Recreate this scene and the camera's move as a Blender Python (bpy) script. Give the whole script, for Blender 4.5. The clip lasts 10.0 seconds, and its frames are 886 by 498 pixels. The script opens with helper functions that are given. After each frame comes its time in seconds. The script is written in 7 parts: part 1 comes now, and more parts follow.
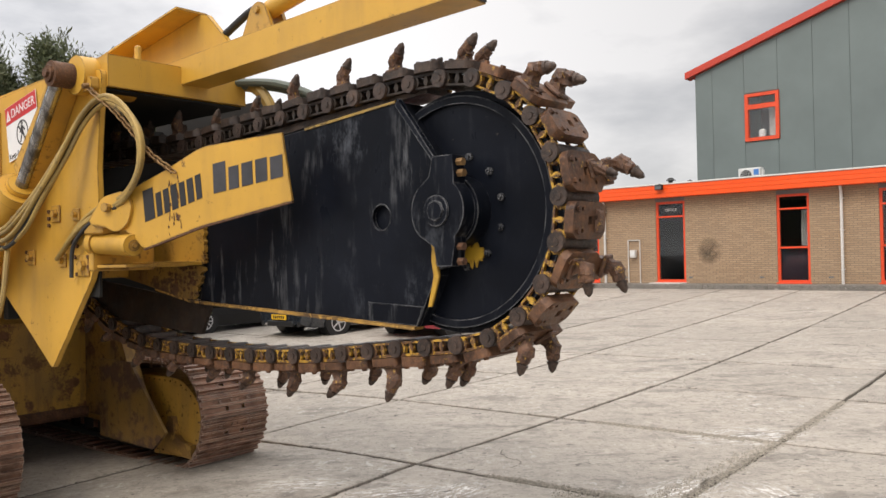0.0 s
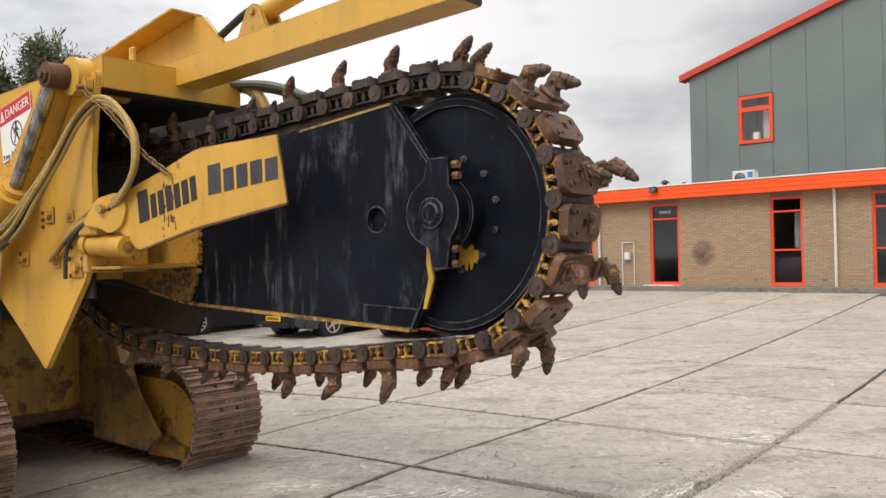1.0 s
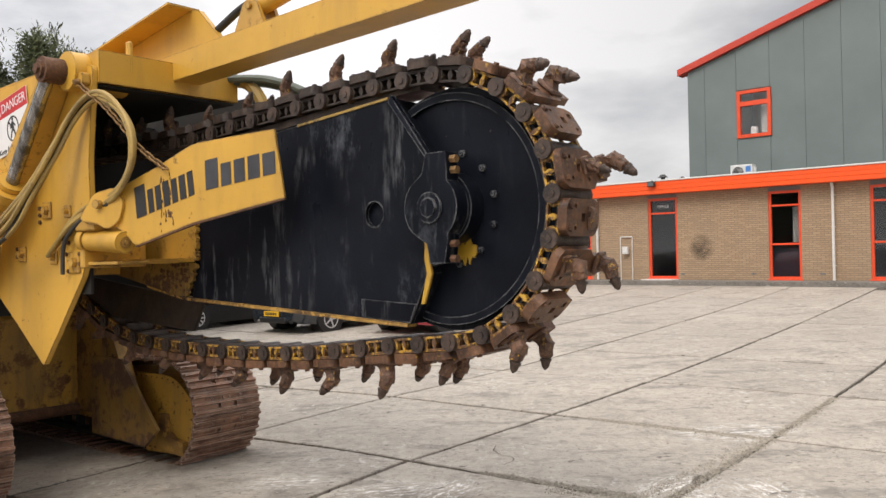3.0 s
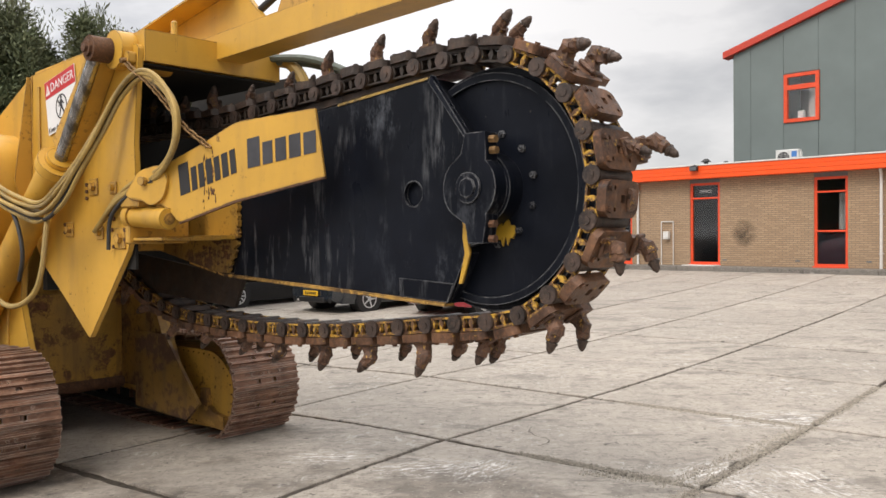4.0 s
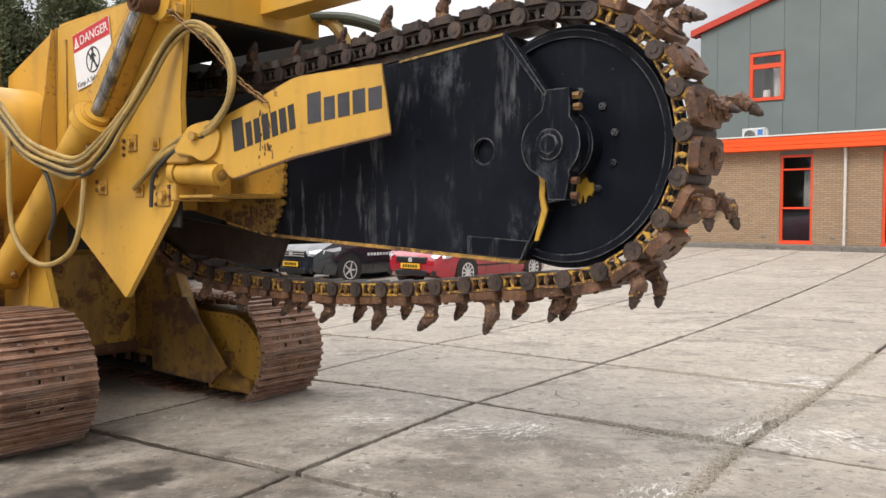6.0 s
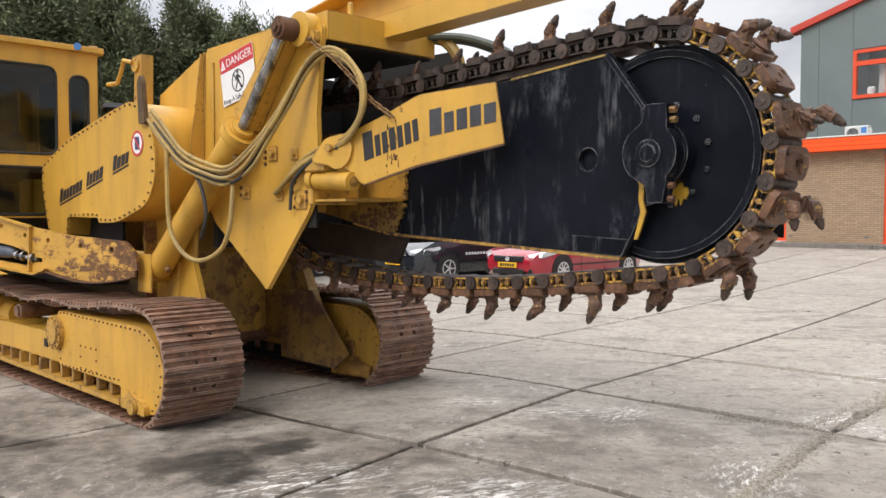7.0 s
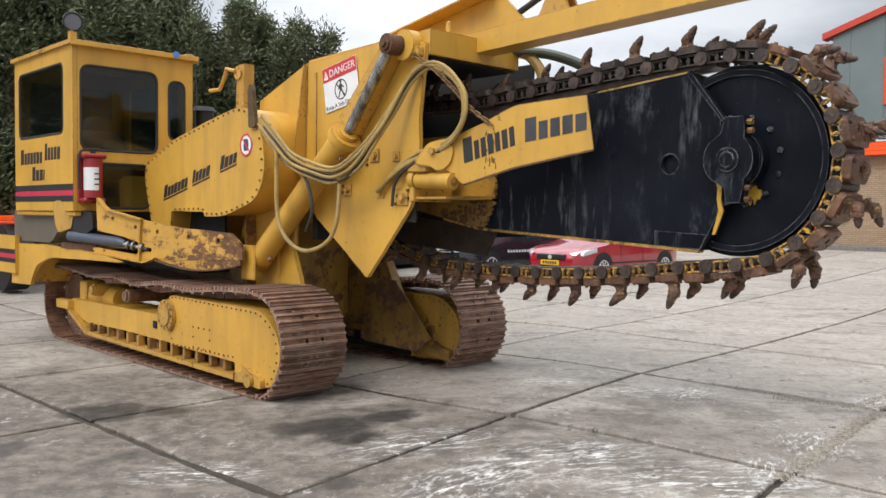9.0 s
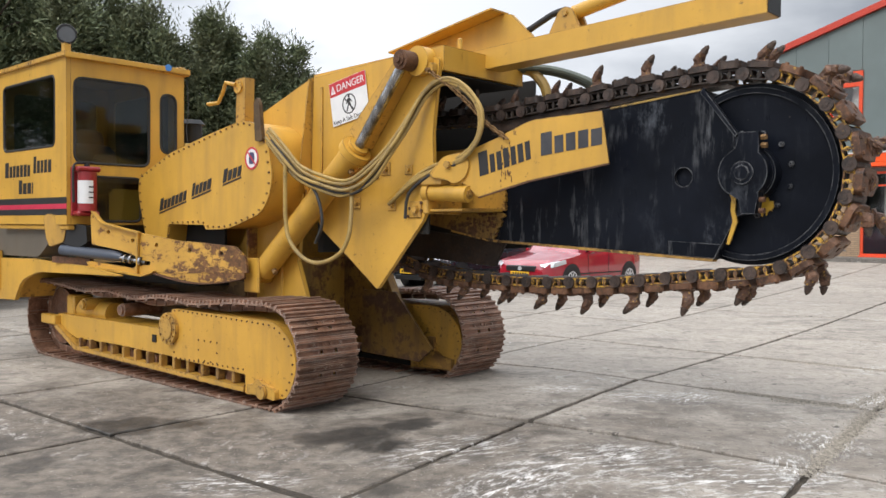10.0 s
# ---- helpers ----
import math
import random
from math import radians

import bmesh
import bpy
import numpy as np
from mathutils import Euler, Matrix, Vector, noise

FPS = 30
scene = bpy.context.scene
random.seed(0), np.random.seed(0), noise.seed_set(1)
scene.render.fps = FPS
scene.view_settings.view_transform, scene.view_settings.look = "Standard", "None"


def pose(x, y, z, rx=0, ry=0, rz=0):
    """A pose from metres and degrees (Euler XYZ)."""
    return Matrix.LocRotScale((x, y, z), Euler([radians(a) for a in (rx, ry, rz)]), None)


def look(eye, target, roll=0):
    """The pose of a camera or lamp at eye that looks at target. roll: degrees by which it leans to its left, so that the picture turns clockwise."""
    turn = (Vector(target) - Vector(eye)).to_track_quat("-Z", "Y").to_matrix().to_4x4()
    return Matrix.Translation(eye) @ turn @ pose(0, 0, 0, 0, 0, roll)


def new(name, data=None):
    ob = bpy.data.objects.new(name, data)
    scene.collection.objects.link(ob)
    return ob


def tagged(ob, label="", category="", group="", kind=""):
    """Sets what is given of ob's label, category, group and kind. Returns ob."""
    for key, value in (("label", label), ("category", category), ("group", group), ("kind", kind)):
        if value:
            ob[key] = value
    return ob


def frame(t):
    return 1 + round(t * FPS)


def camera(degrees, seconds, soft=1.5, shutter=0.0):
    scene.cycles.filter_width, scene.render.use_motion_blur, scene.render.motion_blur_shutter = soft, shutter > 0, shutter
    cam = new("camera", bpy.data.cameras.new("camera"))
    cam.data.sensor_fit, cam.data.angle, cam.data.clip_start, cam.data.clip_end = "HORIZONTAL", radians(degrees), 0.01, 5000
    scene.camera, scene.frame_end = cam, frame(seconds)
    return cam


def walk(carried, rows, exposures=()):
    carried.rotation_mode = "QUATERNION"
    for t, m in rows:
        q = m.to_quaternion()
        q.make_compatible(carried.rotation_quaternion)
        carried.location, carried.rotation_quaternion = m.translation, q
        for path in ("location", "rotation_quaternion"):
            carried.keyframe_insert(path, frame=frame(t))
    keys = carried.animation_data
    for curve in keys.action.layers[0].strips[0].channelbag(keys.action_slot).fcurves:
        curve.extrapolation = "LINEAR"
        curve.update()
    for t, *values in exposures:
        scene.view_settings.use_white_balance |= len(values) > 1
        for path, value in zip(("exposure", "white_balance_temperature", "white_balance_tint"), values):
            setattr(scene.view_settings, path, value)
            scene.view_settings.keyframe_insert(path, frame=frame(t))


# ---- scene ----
# the camera: a hand-held phone that pans, then steps back and to its left
cam = camera(54.78, 10.0)
ROWS = [
    (0, 0.001, 0.000, 1.722, 0.02, 0.58, 1.24),
    (0.5, -0.001, 0.003, 1.727, -0.10, 0.61, 1.18),
    (1, -0.001, -0.004, 1.726, -0.35, 0.68, 1.12),
    (1.5, -0.003, -0.006, 1.728, -0.58, 0.73, 1.02),
    (2, -0.002, 0.001, 1.728, -0.75, 0.63, 1.18),
    (3.5, -0.001, 0.007, 1.722, 0.18, -0.04, 1.36),
    (4, 0.002, -0.010, 1.711, 2.12, -0.80, 0.44),
    (4.5, -0.062, -0.012, 1.683, 2.28, -1.91, 0.07),
    (5, -0.285, -0.036, 1.676, -1.82, -2.18, 0.63),
    (5.5, -0.500, 0.025, 1.633, -3.67, -2.29, 0.01),
    (6, -0.703, -0.010, 1.600, -1.25, -2.36, -0.19),
    (6.2, -0.785, -0.067, 1.602, 0.27, -2.41, 0.15),
    (7.3, -0.828, -0.892, 1.610, 5.99, -2.40, -0.76),
    (7.5, -0.828, -1.003, 1.594, 6.59, -2.48, -1.22),
    (8, -0.919, -1.277, 1.579, 7.27, -2.78, -1.05),
    (8.5, -1.088, -1.477, 1.561, 7.19, -2.41, -1.12),
    (9, -1.348, -1.508, 1.579, 6.10, -2.37, -0.65),
    (9.5, -1.614, -1.636, 1.557, 3.93, -1.52, -0.91),
    (10, -1.944, -1.718, 1.563, 2.34, -1.46, -0.43),
]
walk(cam, [(t, pose(x, y, z, 90 + pitch, roll, yaw)) for t, x, y, z, yaw, pitch, roll in ROWS],
     [(0, -0.06, 6900, 12), (4.5, 0.0, 6900, 12), (6.2, 0.05, 6800, 12), (7.5, 0.02, 6500, 11), (10, -0.06, 6380, 10)])

# ---- parameters
SKY_STRENGTH, SUN_STRENGTH, CHAIN_PHASE = 1.10, 1.60, 0.68

# ---------------------------------------------------------------- light
world = bpy.data.worlds.new("overcast_sky")
scene.world = world
world.use_nodes = True
wt = world.node_tree
wt.nodes.clear()
w_out = wt.nodes.new("ShaderNodeOutputWorld")
w_bg = wt.nodes.new("ShaderNodeBackground")
w_sky = wt.nodes.new("ShaderNodeTexSky")
w_sky.sky_type = 'NISHITA'
w_sky.sun_disc = False
w_sky.sun_elevation = radians(48)
w_sky.sun_rotation = radians(215)
w_co = wt.nodes.new("ShaderNodeTexCoord")
w_map = wt.nodes.new("ShaderNodeMapping")
w_map.inputs["Scale"].default_value = (1.6, 1.6, 4.2)
w_map.inputs["Location"].default_value = (0.3, 1.1, 0.2)
w_noise = wt.nodes.new("ShaderNodeTexNoise")
w_noise.inputs["Scale"].default_value = 1.7
w_noise.inputs["Detail"].default_value = 7
w_noise.inputs["Roughness"].default_value = 0.52
w_ramp = wt.nodes.new("ShaderNodeValToRGB")
w_ramp.color_ramp.elements[0].position = 0.38
w_ramp.color_ramp.elements[0].color = (0.38, 0.40, 0.435, 1)
w_ramp.color_ramp.elements[1].position = 0.60
w_ramp.color_ramp.elements[1].color = (0.74, 0.755, 0.78, 1)
w_sep = wt.nodes.new("ShaderNodeSeparateXYZ")
w_grad = wt.nodes.new("ShaderNodeMapRange")          # an overcast sky is brighter overhead
w_grad.inputs["From Min"].default_value = 0.36
w_grad.inputs["From Max"].default_value = 0.95
w_grad.inputs["To Min"].default_value = 1.0
w_grad.inputs["To Max"].default_value = 2.9
w_mul = wt.nodes.new("ShaderNodeVectorMath")
w_mul.operation = 'SCALE'
w_dim = wt.nodes.new("ShaderNodeVectorMath")
w_dim.operation = 'SCALE'
w_dim.inputs["Scale"].default_value = 0.09
w_mix = wt.nodes.new("ShaderNodeMix")
w_mix.data_type = 'RGBA'
w_mix.inputs[0].default_value = 0.9
L = wt.links.new
L(w_co.outputs["Generated"], w_map.inputs["Vector"])
L(w_map.outputs[0], w_noise.inputs["Vector"])
L(w_noise.outputs[0], w_ramp.inputs[0])
L(w_co.outputs["Generated"], w_sep.inputs[0])
L(w_sep.outputs[2], w_grad.inputs[0])
L(w_ramp.outputs[0], w_mul.inputs[0])
w_side = wt.nodes.new("ShaderNodeMapRange")          # the cloud is thinner towards the west
w_side.inputs["From Min"].default_value, w_side.inputs["From Max"].default_value = -0.45, 0.40
w_side.inputs["To Min"].default_value, w_side.inputs["To Max"].default_value = 1.75, 0.98
w_both = wt.nodes.new("ShaderNodeMath")
w_both.operation = 'MULTIPLY'
L(w_sep.outputs[0], w_side.inputs[0])
L(w_side.outputs[0], w_both.inputs[0])
L(w_grad.outputs[0], w_both.inputs[1])
L(w_both.outputs[0], w_mul.inputs["Scale"])
L(w_sky.outputs[0], w_dim.inputs[0])
L(w_dim.outputs[0], w_mix.inputs[6])
L(w_mul.outputs[0], w_mix.inputs[7])
L(w_mix.outputs[2], w_bg.inputs[0])
L(w_bg.outputs[0], w_out.inputs[0])
w_bg.inputs[1].default_value = SKY_STRENGTH

sun = new("sun", bpy.data.lights.new("sun", 'SUN'))
sun.data.energy = SUN_STRENGTH
sun.data.angle = radians(25)
sun.data.color = (1.0, 0.95, 0.88)
sun.matrix_world = look((0, 0, 20), (4.5, 8.5, 10))      # from behind the camera, high, over its left shoulder


# ---------------------------------------------------------------- materials
class Nodes:
    def __init__(self, name):
        self.mat = bpy.data.materials.new(name)
        self.mat.use_nodes = True
        self.t = self.mat.node_tree
        self.b = self.t.nodes["Principled BSDF"]
        self.co = self.t.nodes.new("ShaderNodeTexCoord")
        info = self.t.nodes.new("ShaderNodeObjectInfo")
        self.rand = info.outputs["Random"]
        mul = self.t.nodes.new("ShaderNodeMath")
        mul.operation = 'MULTIPLY'
        mul.inputs[1].default_value = 37.0
        self.t.links.new(self.rand, mul.inputs[0])
        add = self.t.nodes.new("ShaderNodeVectorMath")
        self.t.links.new(self.co.outputs["Object"], add.inputs[0])
        self.t.links.new(mul.outputs[0], add.inputs[1])
        self.vec = add.outputs[0]

    def noise(self, scale, detail=5, stretch=(1, 1, 1), rough=0.55):
        m = self.t.nodes.new("ShaderNodeMapping")
        m.inputs["Scale"].default_value = stretch
        n = self.t.nodes.new("ShaderNodeTexNoise")
        n.inputs["Scale"].default_value = scale
        n.inputs["Detail"].default_value = detail
        n.inputs["Roughness"].default_value = rough
        self.t.links.new(self.vec, m.inputs[0])
        self.t.links.new(m.outputs[0], n.inputs["Vector"])
        return n.outputs[0]

    def ramp(self, src, a, b, lo=0.0, hi=1.0):
        r = self.t.nodes.new("ShaderNodeMapRange")
        r.inputs["From Min"].default_value, r.inputs["From Max"].default_value = a, b
        r.inputs["To Min"].default_value, r.inputs["To Max"].default_value = lo, hi
        self.t.links.new(src, r.inputs[0])
        return r.outputs[0]

    def mix(self, fac, a, b, kind='MIX'):
        m = self.t.nodes.new("ShaderNodeMix")
        m.data_type, m.blend_type = 'RGBA', kind
        for k, v in ((0, fac), (6, a), (7, b)):
            if isinstance(v, (int, float)):
                m.inputs[k].default_value = v
            elif isinstance(v, tuple):
                m.inputs[k].default_value = (*v, 1)
            else:
                self.t.links.new(v, m.inputs[k])
        return m.outputs[2]

    def times(self, a, b):
        m = self.t.nodes.new("ShaderNodeMath")
        m.operation = 'MULTIPLY'
        for k, v in enumerate((a, b)):
            if isinstance(v, (int, float)):
                m.inputs[k].default_value = v
            else:
                self.t.links.new(v, m.inputs[k])
        return m.outputs[0]

    def edges(self, radius=0.012):
        """1 along sharp edges, 0 on open faces."""
        bev = self.t.nodes.new("ShaderNodeBevel")
        bev.samples = 4
        bev.inputs["Radius"].default_value = radius
        geo = self.t.nodes.new("ShaderNodeNewGeometry")
        dot = self.t.nodes.new("ShaderNodeVectorMath")
        dot.operation = 'DOT_PRODUCT'
        self.t.links.new(bev.outputs[0], dot.inputs[0])
        self.t.links.new(geo.outputs["Normal"], dot.inputs[1])
        return self.ramp(dot.outputs["Value"], 0.99, 0.86)

    def done(self, col, rough, metal=0.0, height=None, strength=0.2, dist=0.01):
        for key, v in (("Base Color", col), ("Roughness", rough), ("Metallic", metal)):
            if isinstance(v, (int, float)):
                self.b.inputs[key].default_value = v
            elif isinstance(v, tuple):
                self.b.inputs[key].default_value = (*v, 1)
            else:
                self.t.links.new(v, self.b.inputs[key])
        if height is not None:
            bump = self.t.nodes.new("ShaderNodeBump")
            bump.inputs["Strength"].default_value = strength
            bump.inputs["Distance"].default_value = dist
            self.t.links.new(height, bump.inputs["Height"])
            self.t.links.new(bump.outputs[0], self.b.inputs["Normal"])
        return self.mat


def paint(name, col, chips=0.62, grime=0.35, under=(0.085, 0.04, 0.025), rough=0.42, dirt=(0.12, 0.085, 0.05), chip_scale=16):
    """Weathered enamel: faded patches, grime that runs down, chips to the rusty steel."""
    n = Nodes(name)
    fade = n.mix(n.ramp(n.noise(1.6, 6), 0.35, 0.7), tuple(c * 0.86 for c in col), tuple(min(1, c * 1.06) for c in col))
    run = n.ramp(n.noise(5, 6, (1, 1, 0.16)), 0.48, 0.78, 0, grime)
    c = n.mix(run, fade, dirt)
    patch = n.times(n.ramp(n.noise(2.2, 4), 0.40, 0.66), n.ramp(n.noise(chip_scale, 9, rough=0.68), chips, chips + 0.05))
    c = n.mix(patch, c, under)
    worn = n.times(n.edges(0.016), n.ramp(n.noise(7, 8, rough=0.7), 0.41 - grime * 0.10, 0.55, 0, 0.95))
    c = n.mix(worn, c, tuple(x * 0.8 for x in under))
    c = n.mix(n.ramp(n.noise(38, 6, rough=0.7), 0.60, 0.78, 0, 0.30 + grime * 0.4), c, tuple(x * 0.45 for x in col))
    return n.done(c, n.mix(patch, (rough,) * 3, (0.85,) * 3), 0, n.mix(patch, n.noise(55, 3), (0.2,) * 3), 0.12, 0.004)


def steel(name, a, b, scale=9, rough=0.62, metal=0.35, flakes=None, amount=0.6):
    """Rusty or worn steel, with old paint left on it if flakes is a colour."""
    n = Nodes(name)
    c = n.mix(n.ramp(n.noise(scale, 8, rough=0.68), 0.36, 0.64), a, b)
    c = n.mix(n.ramp(n.noise(scale * 0.4, 4), 0.35, 0.65, 0, 0.6), c, tuple(x * 0.55 for x in a))
    c = n.mix(n.ramp(n.noise(scale * 5, 6, rough=0.7), 0.50, 0.75, 0, 0.55), c, (min(1, b[0] * 1.7), min(1, b[1] * 1.55), min(1, b[2] * 1.3)))
    c = n.mix(n.ramp(n.noise(scale * 3, 7, rough=0.7), 0.56, 0.70, 0, 0.7), c, tuple(x * 0.4 for x in a))
    h = n.noise(scale * 7, 8, rough=0.7)
    if flakes:
        c = n.mix(n.ramp(n.noise(scale * 1.6, 8, rough=0.75), amount, amount + 0.05), c, flakes)
    return n.done(c, n.ramp(n.noise(scale * 2, 5), 0.3, 0.7, rough - 0.12, rough + 0.15), metal, h, 0.6, 0.010)


def plain(name, col, rough=0.5, metal=0.0, vary=0.1, scale=8):
    n = Nodes(name)
    c = n.mix(n.ramp(n.noise(scale, 5), 0.3, 0.7), tuple(x * (1 - vary) for x in col), tuple(min(1, x * (1 + vary)) for x in col))
    return n.done(c, rough, metal, n.noise(scale * 8, 3), 0.06, 0.003)


def glass(name, tint, rough=0.02):
    n = Nodes(name)
    n.b.inputs["Transmission Weight"].default_value = 1.0
    n.b.inputs["IOR"].default_value = 1.45
    return n.done(tint, n.ramp(n.noise(3, 5), 0.4, 0.8, rough, rough + 0.05))


YELLOW = paint("yellow_enamel", (0.62, 0.345, 0.048), 0.63, 0.30)
YELLOW_EDGED = paint("edge_worn_yellow_enamel", (0.60, 0.325, 0.046), 0.60, 0.40)
YELLOW_WORN = paint("worn_yellow_enamel", (0.54, 0.30, 0.05), 0.55, 0.5)
YELLOW_RUSTY = paint("rust_eaten_yellow_enamel", (0.42, 0.23, 0.045), 0.46, 0.75, chip_scale=11)


def black_enamel(name, streaks):
    """Glossy black paint with thin pale runs of dust, fine scratches and a few rubbed spots."""
    n = Nodes(name)
    c = n.mix(n.ramp(n.noise(1.8, 5), 0.35, 0.7), (0.0035, 0.0045, 0.0075), (0.009, 0.011, 0.017))
    run = n.times(n.ramp(n.noise(12, 8, (1, 1, 0.17), 0.68), 0.54, 0.72, 0, streaks), n.ramp(n.noise(2.3, 4), 0.44, 0.68))
    c = n.mix(run, c, (0.17, 0.175, 0.185))
    scratch = n.times(n.ramp(n.noise(45, 8, (1, 1, 0.05), 0.75), 0.66, 0.70, 0, 0.5), n.ramp(n.noise(4.0, 5), 0.50, 0.62))
    c = n.mix(scratch, c, (0.22, 0.22, 0.22))
    rub = n.times(n.ramp(n.noise(22, 9, rough=0.7), 0.66, 0.70, 0, 0.7), n.ramp(n.noise(1.7, 3), 0.52, 0.66))
    c = n.mix(rub, c, (0.10, 0.085, 0.07))
    c = n.mix(n.times(n.edges(0.014), n.ramp(n.noise(9, 8, rough=0.7), 0.40, 0.58, 0, 0.9)), c, (0.20, 0.20, 0.205))
    smear = n.times(n.ramp(n.noise(1.5, 3), 0.50, 0.70), n.ramp(n.noise(7, 9, (1, 1, 0.45), 0.75), 0.50, 0.68, 0, streaks * 0.75))
    c = n.mix(smear, c, (0.12, 0.13, 0.15))
    n.b.inputs["Specular IOR Level"].default_value = 0.10
    return n.done(c, n.ramp(n.noise(6, 6, (1, 1, 0.3)), 0.3, 0.75, 0.24, 0.48), 0, n.noise(30, 5), 0.10, 0.004)


def scabbed(name, col, rust, mud):
    """Old paint eaten by rust: broad scabs, fine spots, runs of rusty water and dried mud."""
    n = Nodes(name)
    c = n.mix(n.ramp(n.noise(1.3, 6), 0.35, 0.68), tuple(x * 0.72 for x in col), col)
    scab = n.ramp(n.noise(3.4, 10, rough=0.74), 0.50, 0.56, 0, 0.95)
    c = n.mix(scab, c, n.mix(n.ramp(n.noise(22, 7, rough=0.7), 0.38, 0.62), rust, tuple(x * 2.1 for x in rust)))
    c = n.mix(n.times(n.ramp(n.noise(24, 8, rough=0.72), 0.55, 0.60), n.ramp(n.noise(2.1, 4), 0.38, 0.60)), c, tuple(x * 0.8 for x in rust))
    c = n.mix(n.ramp(n.noise(6, 7, (1, 1, 0.13), 0.62), 0.50, 0.70, 0, 0.85), c, tuple(x * 1.3 for x in rust))
    c = n.mix(n.ramp(n.noise(0.9, 5), 0.48, 0.66, 0, 0.75), c, mud)
    h = n.mix(scab, n.noise(60, 4), n.noise(28, 7, rough=0.7))
    return n.done(c, n.mix(scab, (0.50,) * 3, (0.88,) * 3), 0, h, 0.5, 0.008)


PLATE_RUST = scabbed("rust_scabbed_yellow_enamel", (0.32, 0.185, 0.038), (0.060, 0.030, 0.017), (0.085, 0.058, 0.034))
GUARD_RUST = scabbed("brown_rusted_guard_enamel", (0.24, 0.135, 0.030), (0.055, 0.027, 0.016), (0.060, 0.036, 0.023))
# brighter copy of PLATE_RUST, lifted against the shade between the tracks
PLATE_SCABBED = scabbed("scabbed_lifted_yellow_enamel", (0.56, 0.315, 0.052), (0.110, 0.050, 0.026), (0.24, 0.145, 0.055))
MUDDY = paint("muddy_olive_enamel", (0.145, 0.082, 0.026), 0.45, 0.85, (0.045, 0.026, 0.016), 0.7, (0.055, 0.040, 0.025), 11)
BLACK = black_enamel("black_enamel", 0.85)
BLACK_DISC = black_enamel("black_disc_enamel", 0.16)
# near-black that puts the shade of hollows and insides into the colour
DARK_IN = plain("shade_black_steel", (0.010, 0.009, 0.008), 0.8)
def shoe_steel():
    """Track shoes: red-brown rust, dark caked dirt between and bright rubbed edges."""
    n = Nodes("brown_track_steel")
    c = n.mix(n.ramp(n.noise(7, 8, rough=0.68), 0.36, 0.64), (0.135, 0.057, 0.032), (0.38, 0.200, 0.122))
    c = n.mix(n.ramp(n.noise(2.2, 5), 0.40, 0.64, 0, 0.65), c, (0.080, 0.047, 0.033))
    c = n.mix(n.ramp(n.noise(30, 6, rough=0.7), 0.52, 0.70, 0, 0.6), c, (0.38, 0.24, 0.165))
    c = n.mix(n.ramp(n.noise(18, 7, rough=0.7), 0.56, 0.68, 0, 0.7), c, (0.035, 0.020, 0.014))
    c = n.mix(n.times(n.edges(0.013), n.ramp(n.noise(5, 6), 0.36, 0.54, 0.2, 0.92)), c, (0.52, 0.41, 0.34))
    return n.done(c, n.ramp(n.noise(14, 5), 0.3, 0.7, 0.30, 0.58), 0.3, n.noise(45, 8, rough=0.7), 0.55, 0.008)


def arm_enamel():
    """Yellow enamel, sound towards the jack and eaten by rust towards the tower."""
    n = Nodes("half_rusted_arm_enamel")
    sep = n.t.nodes.new("ShaderNodeSeparateXYZ")
    n.t.links.new(n.co.outputs["Object"], sep.inputs[0])
    c = n.mix(n.ramp(n.noise(1.8, 6), 0.35, 0.68), (0.52, 0.29, 0.045), (0.66, 0.37, 0.06))
    limit = n.ramp(sep.outputs[0], -2.75, -1.55, 0.02, -0.13)
    add = n.t.nodes.new("ShaderNodeMath")
    add.operation = 'SUBTRACT'
    n.t.links.new(n.noise(5.5, 10, (1, 1, 1.5), 0.76), add.inputs[0])
    n.t.links.new(limit, add.inputs[1])
    scab = n.ramp(add.outputs[0], 0.575, 0.615, 0, 0.95)
    rust = n.mix(n.ramp(n.noise(20, 7, rough=0.7), 0.38, 0.62), (0.075, 0.036, 0.020), (0.20, 0.095, 0.042))
    c = n.mix(n.ramp(add.outputs[0], 0.50, 0.60, 0, 0.45), c, (0.40, 0.20, 0.045))
    c = n.mix(scab, c, rust)
    c = n.mix(n.times(n.edges(0.014), n.ramp(n.noise(7, 8, rough=0.7), 0.38, 0.54, 0, 0.9)), c, (0.070, 0.034, 0.020))
    return n.done(c, n.mix(scab, (0.45,) * 3, (0.88,) * 3), 0, n.noise(50, 5), 0.25, 0.005)


ARM_PAINT = arm_enamel()
TRACK = shoe_steel()
TOOTH = steel("rusty_tooth_steel", (0.046, 0.024, 0.017), (0.225, 0.117, 0.070), 13, 0.46, 0.15, (0.52, 0.30, 0.055), 0.585)
BIT = steel("worn_bit_steel", (0.040, 0.027, 0.022), (0.13, 0.088, 0.068), 14, 0.42, 0.3)
LINK = steel("chain_link_steel", (0.05, 0.024, 0.014), (0.22, 0.108, 0.050), 19, 0.52, 0.15, (0.58, 0.335, 0.045), 0.50)
ROLLER = steel("dark_roller_steel", (0.016, 0.012, 0.011), (0.105, 0.068, 0.052), 12, 0.42, 0.2, (0.40, 0.24, 0.06), 0.66)
LINK_BLACK = steel("black_link_steel", (0.012, 0.010, 0.009), (0.060, 0.040, 0.028), 12, 0.42, 0.15, (0.34, 0.22, 0.07), 0.63)
PAD_BLACK = steel("black_pad_steel", (0.020, 0.014, 0.012), (0.085, 0.055, 0.040), 8, 0.42, 0.2)
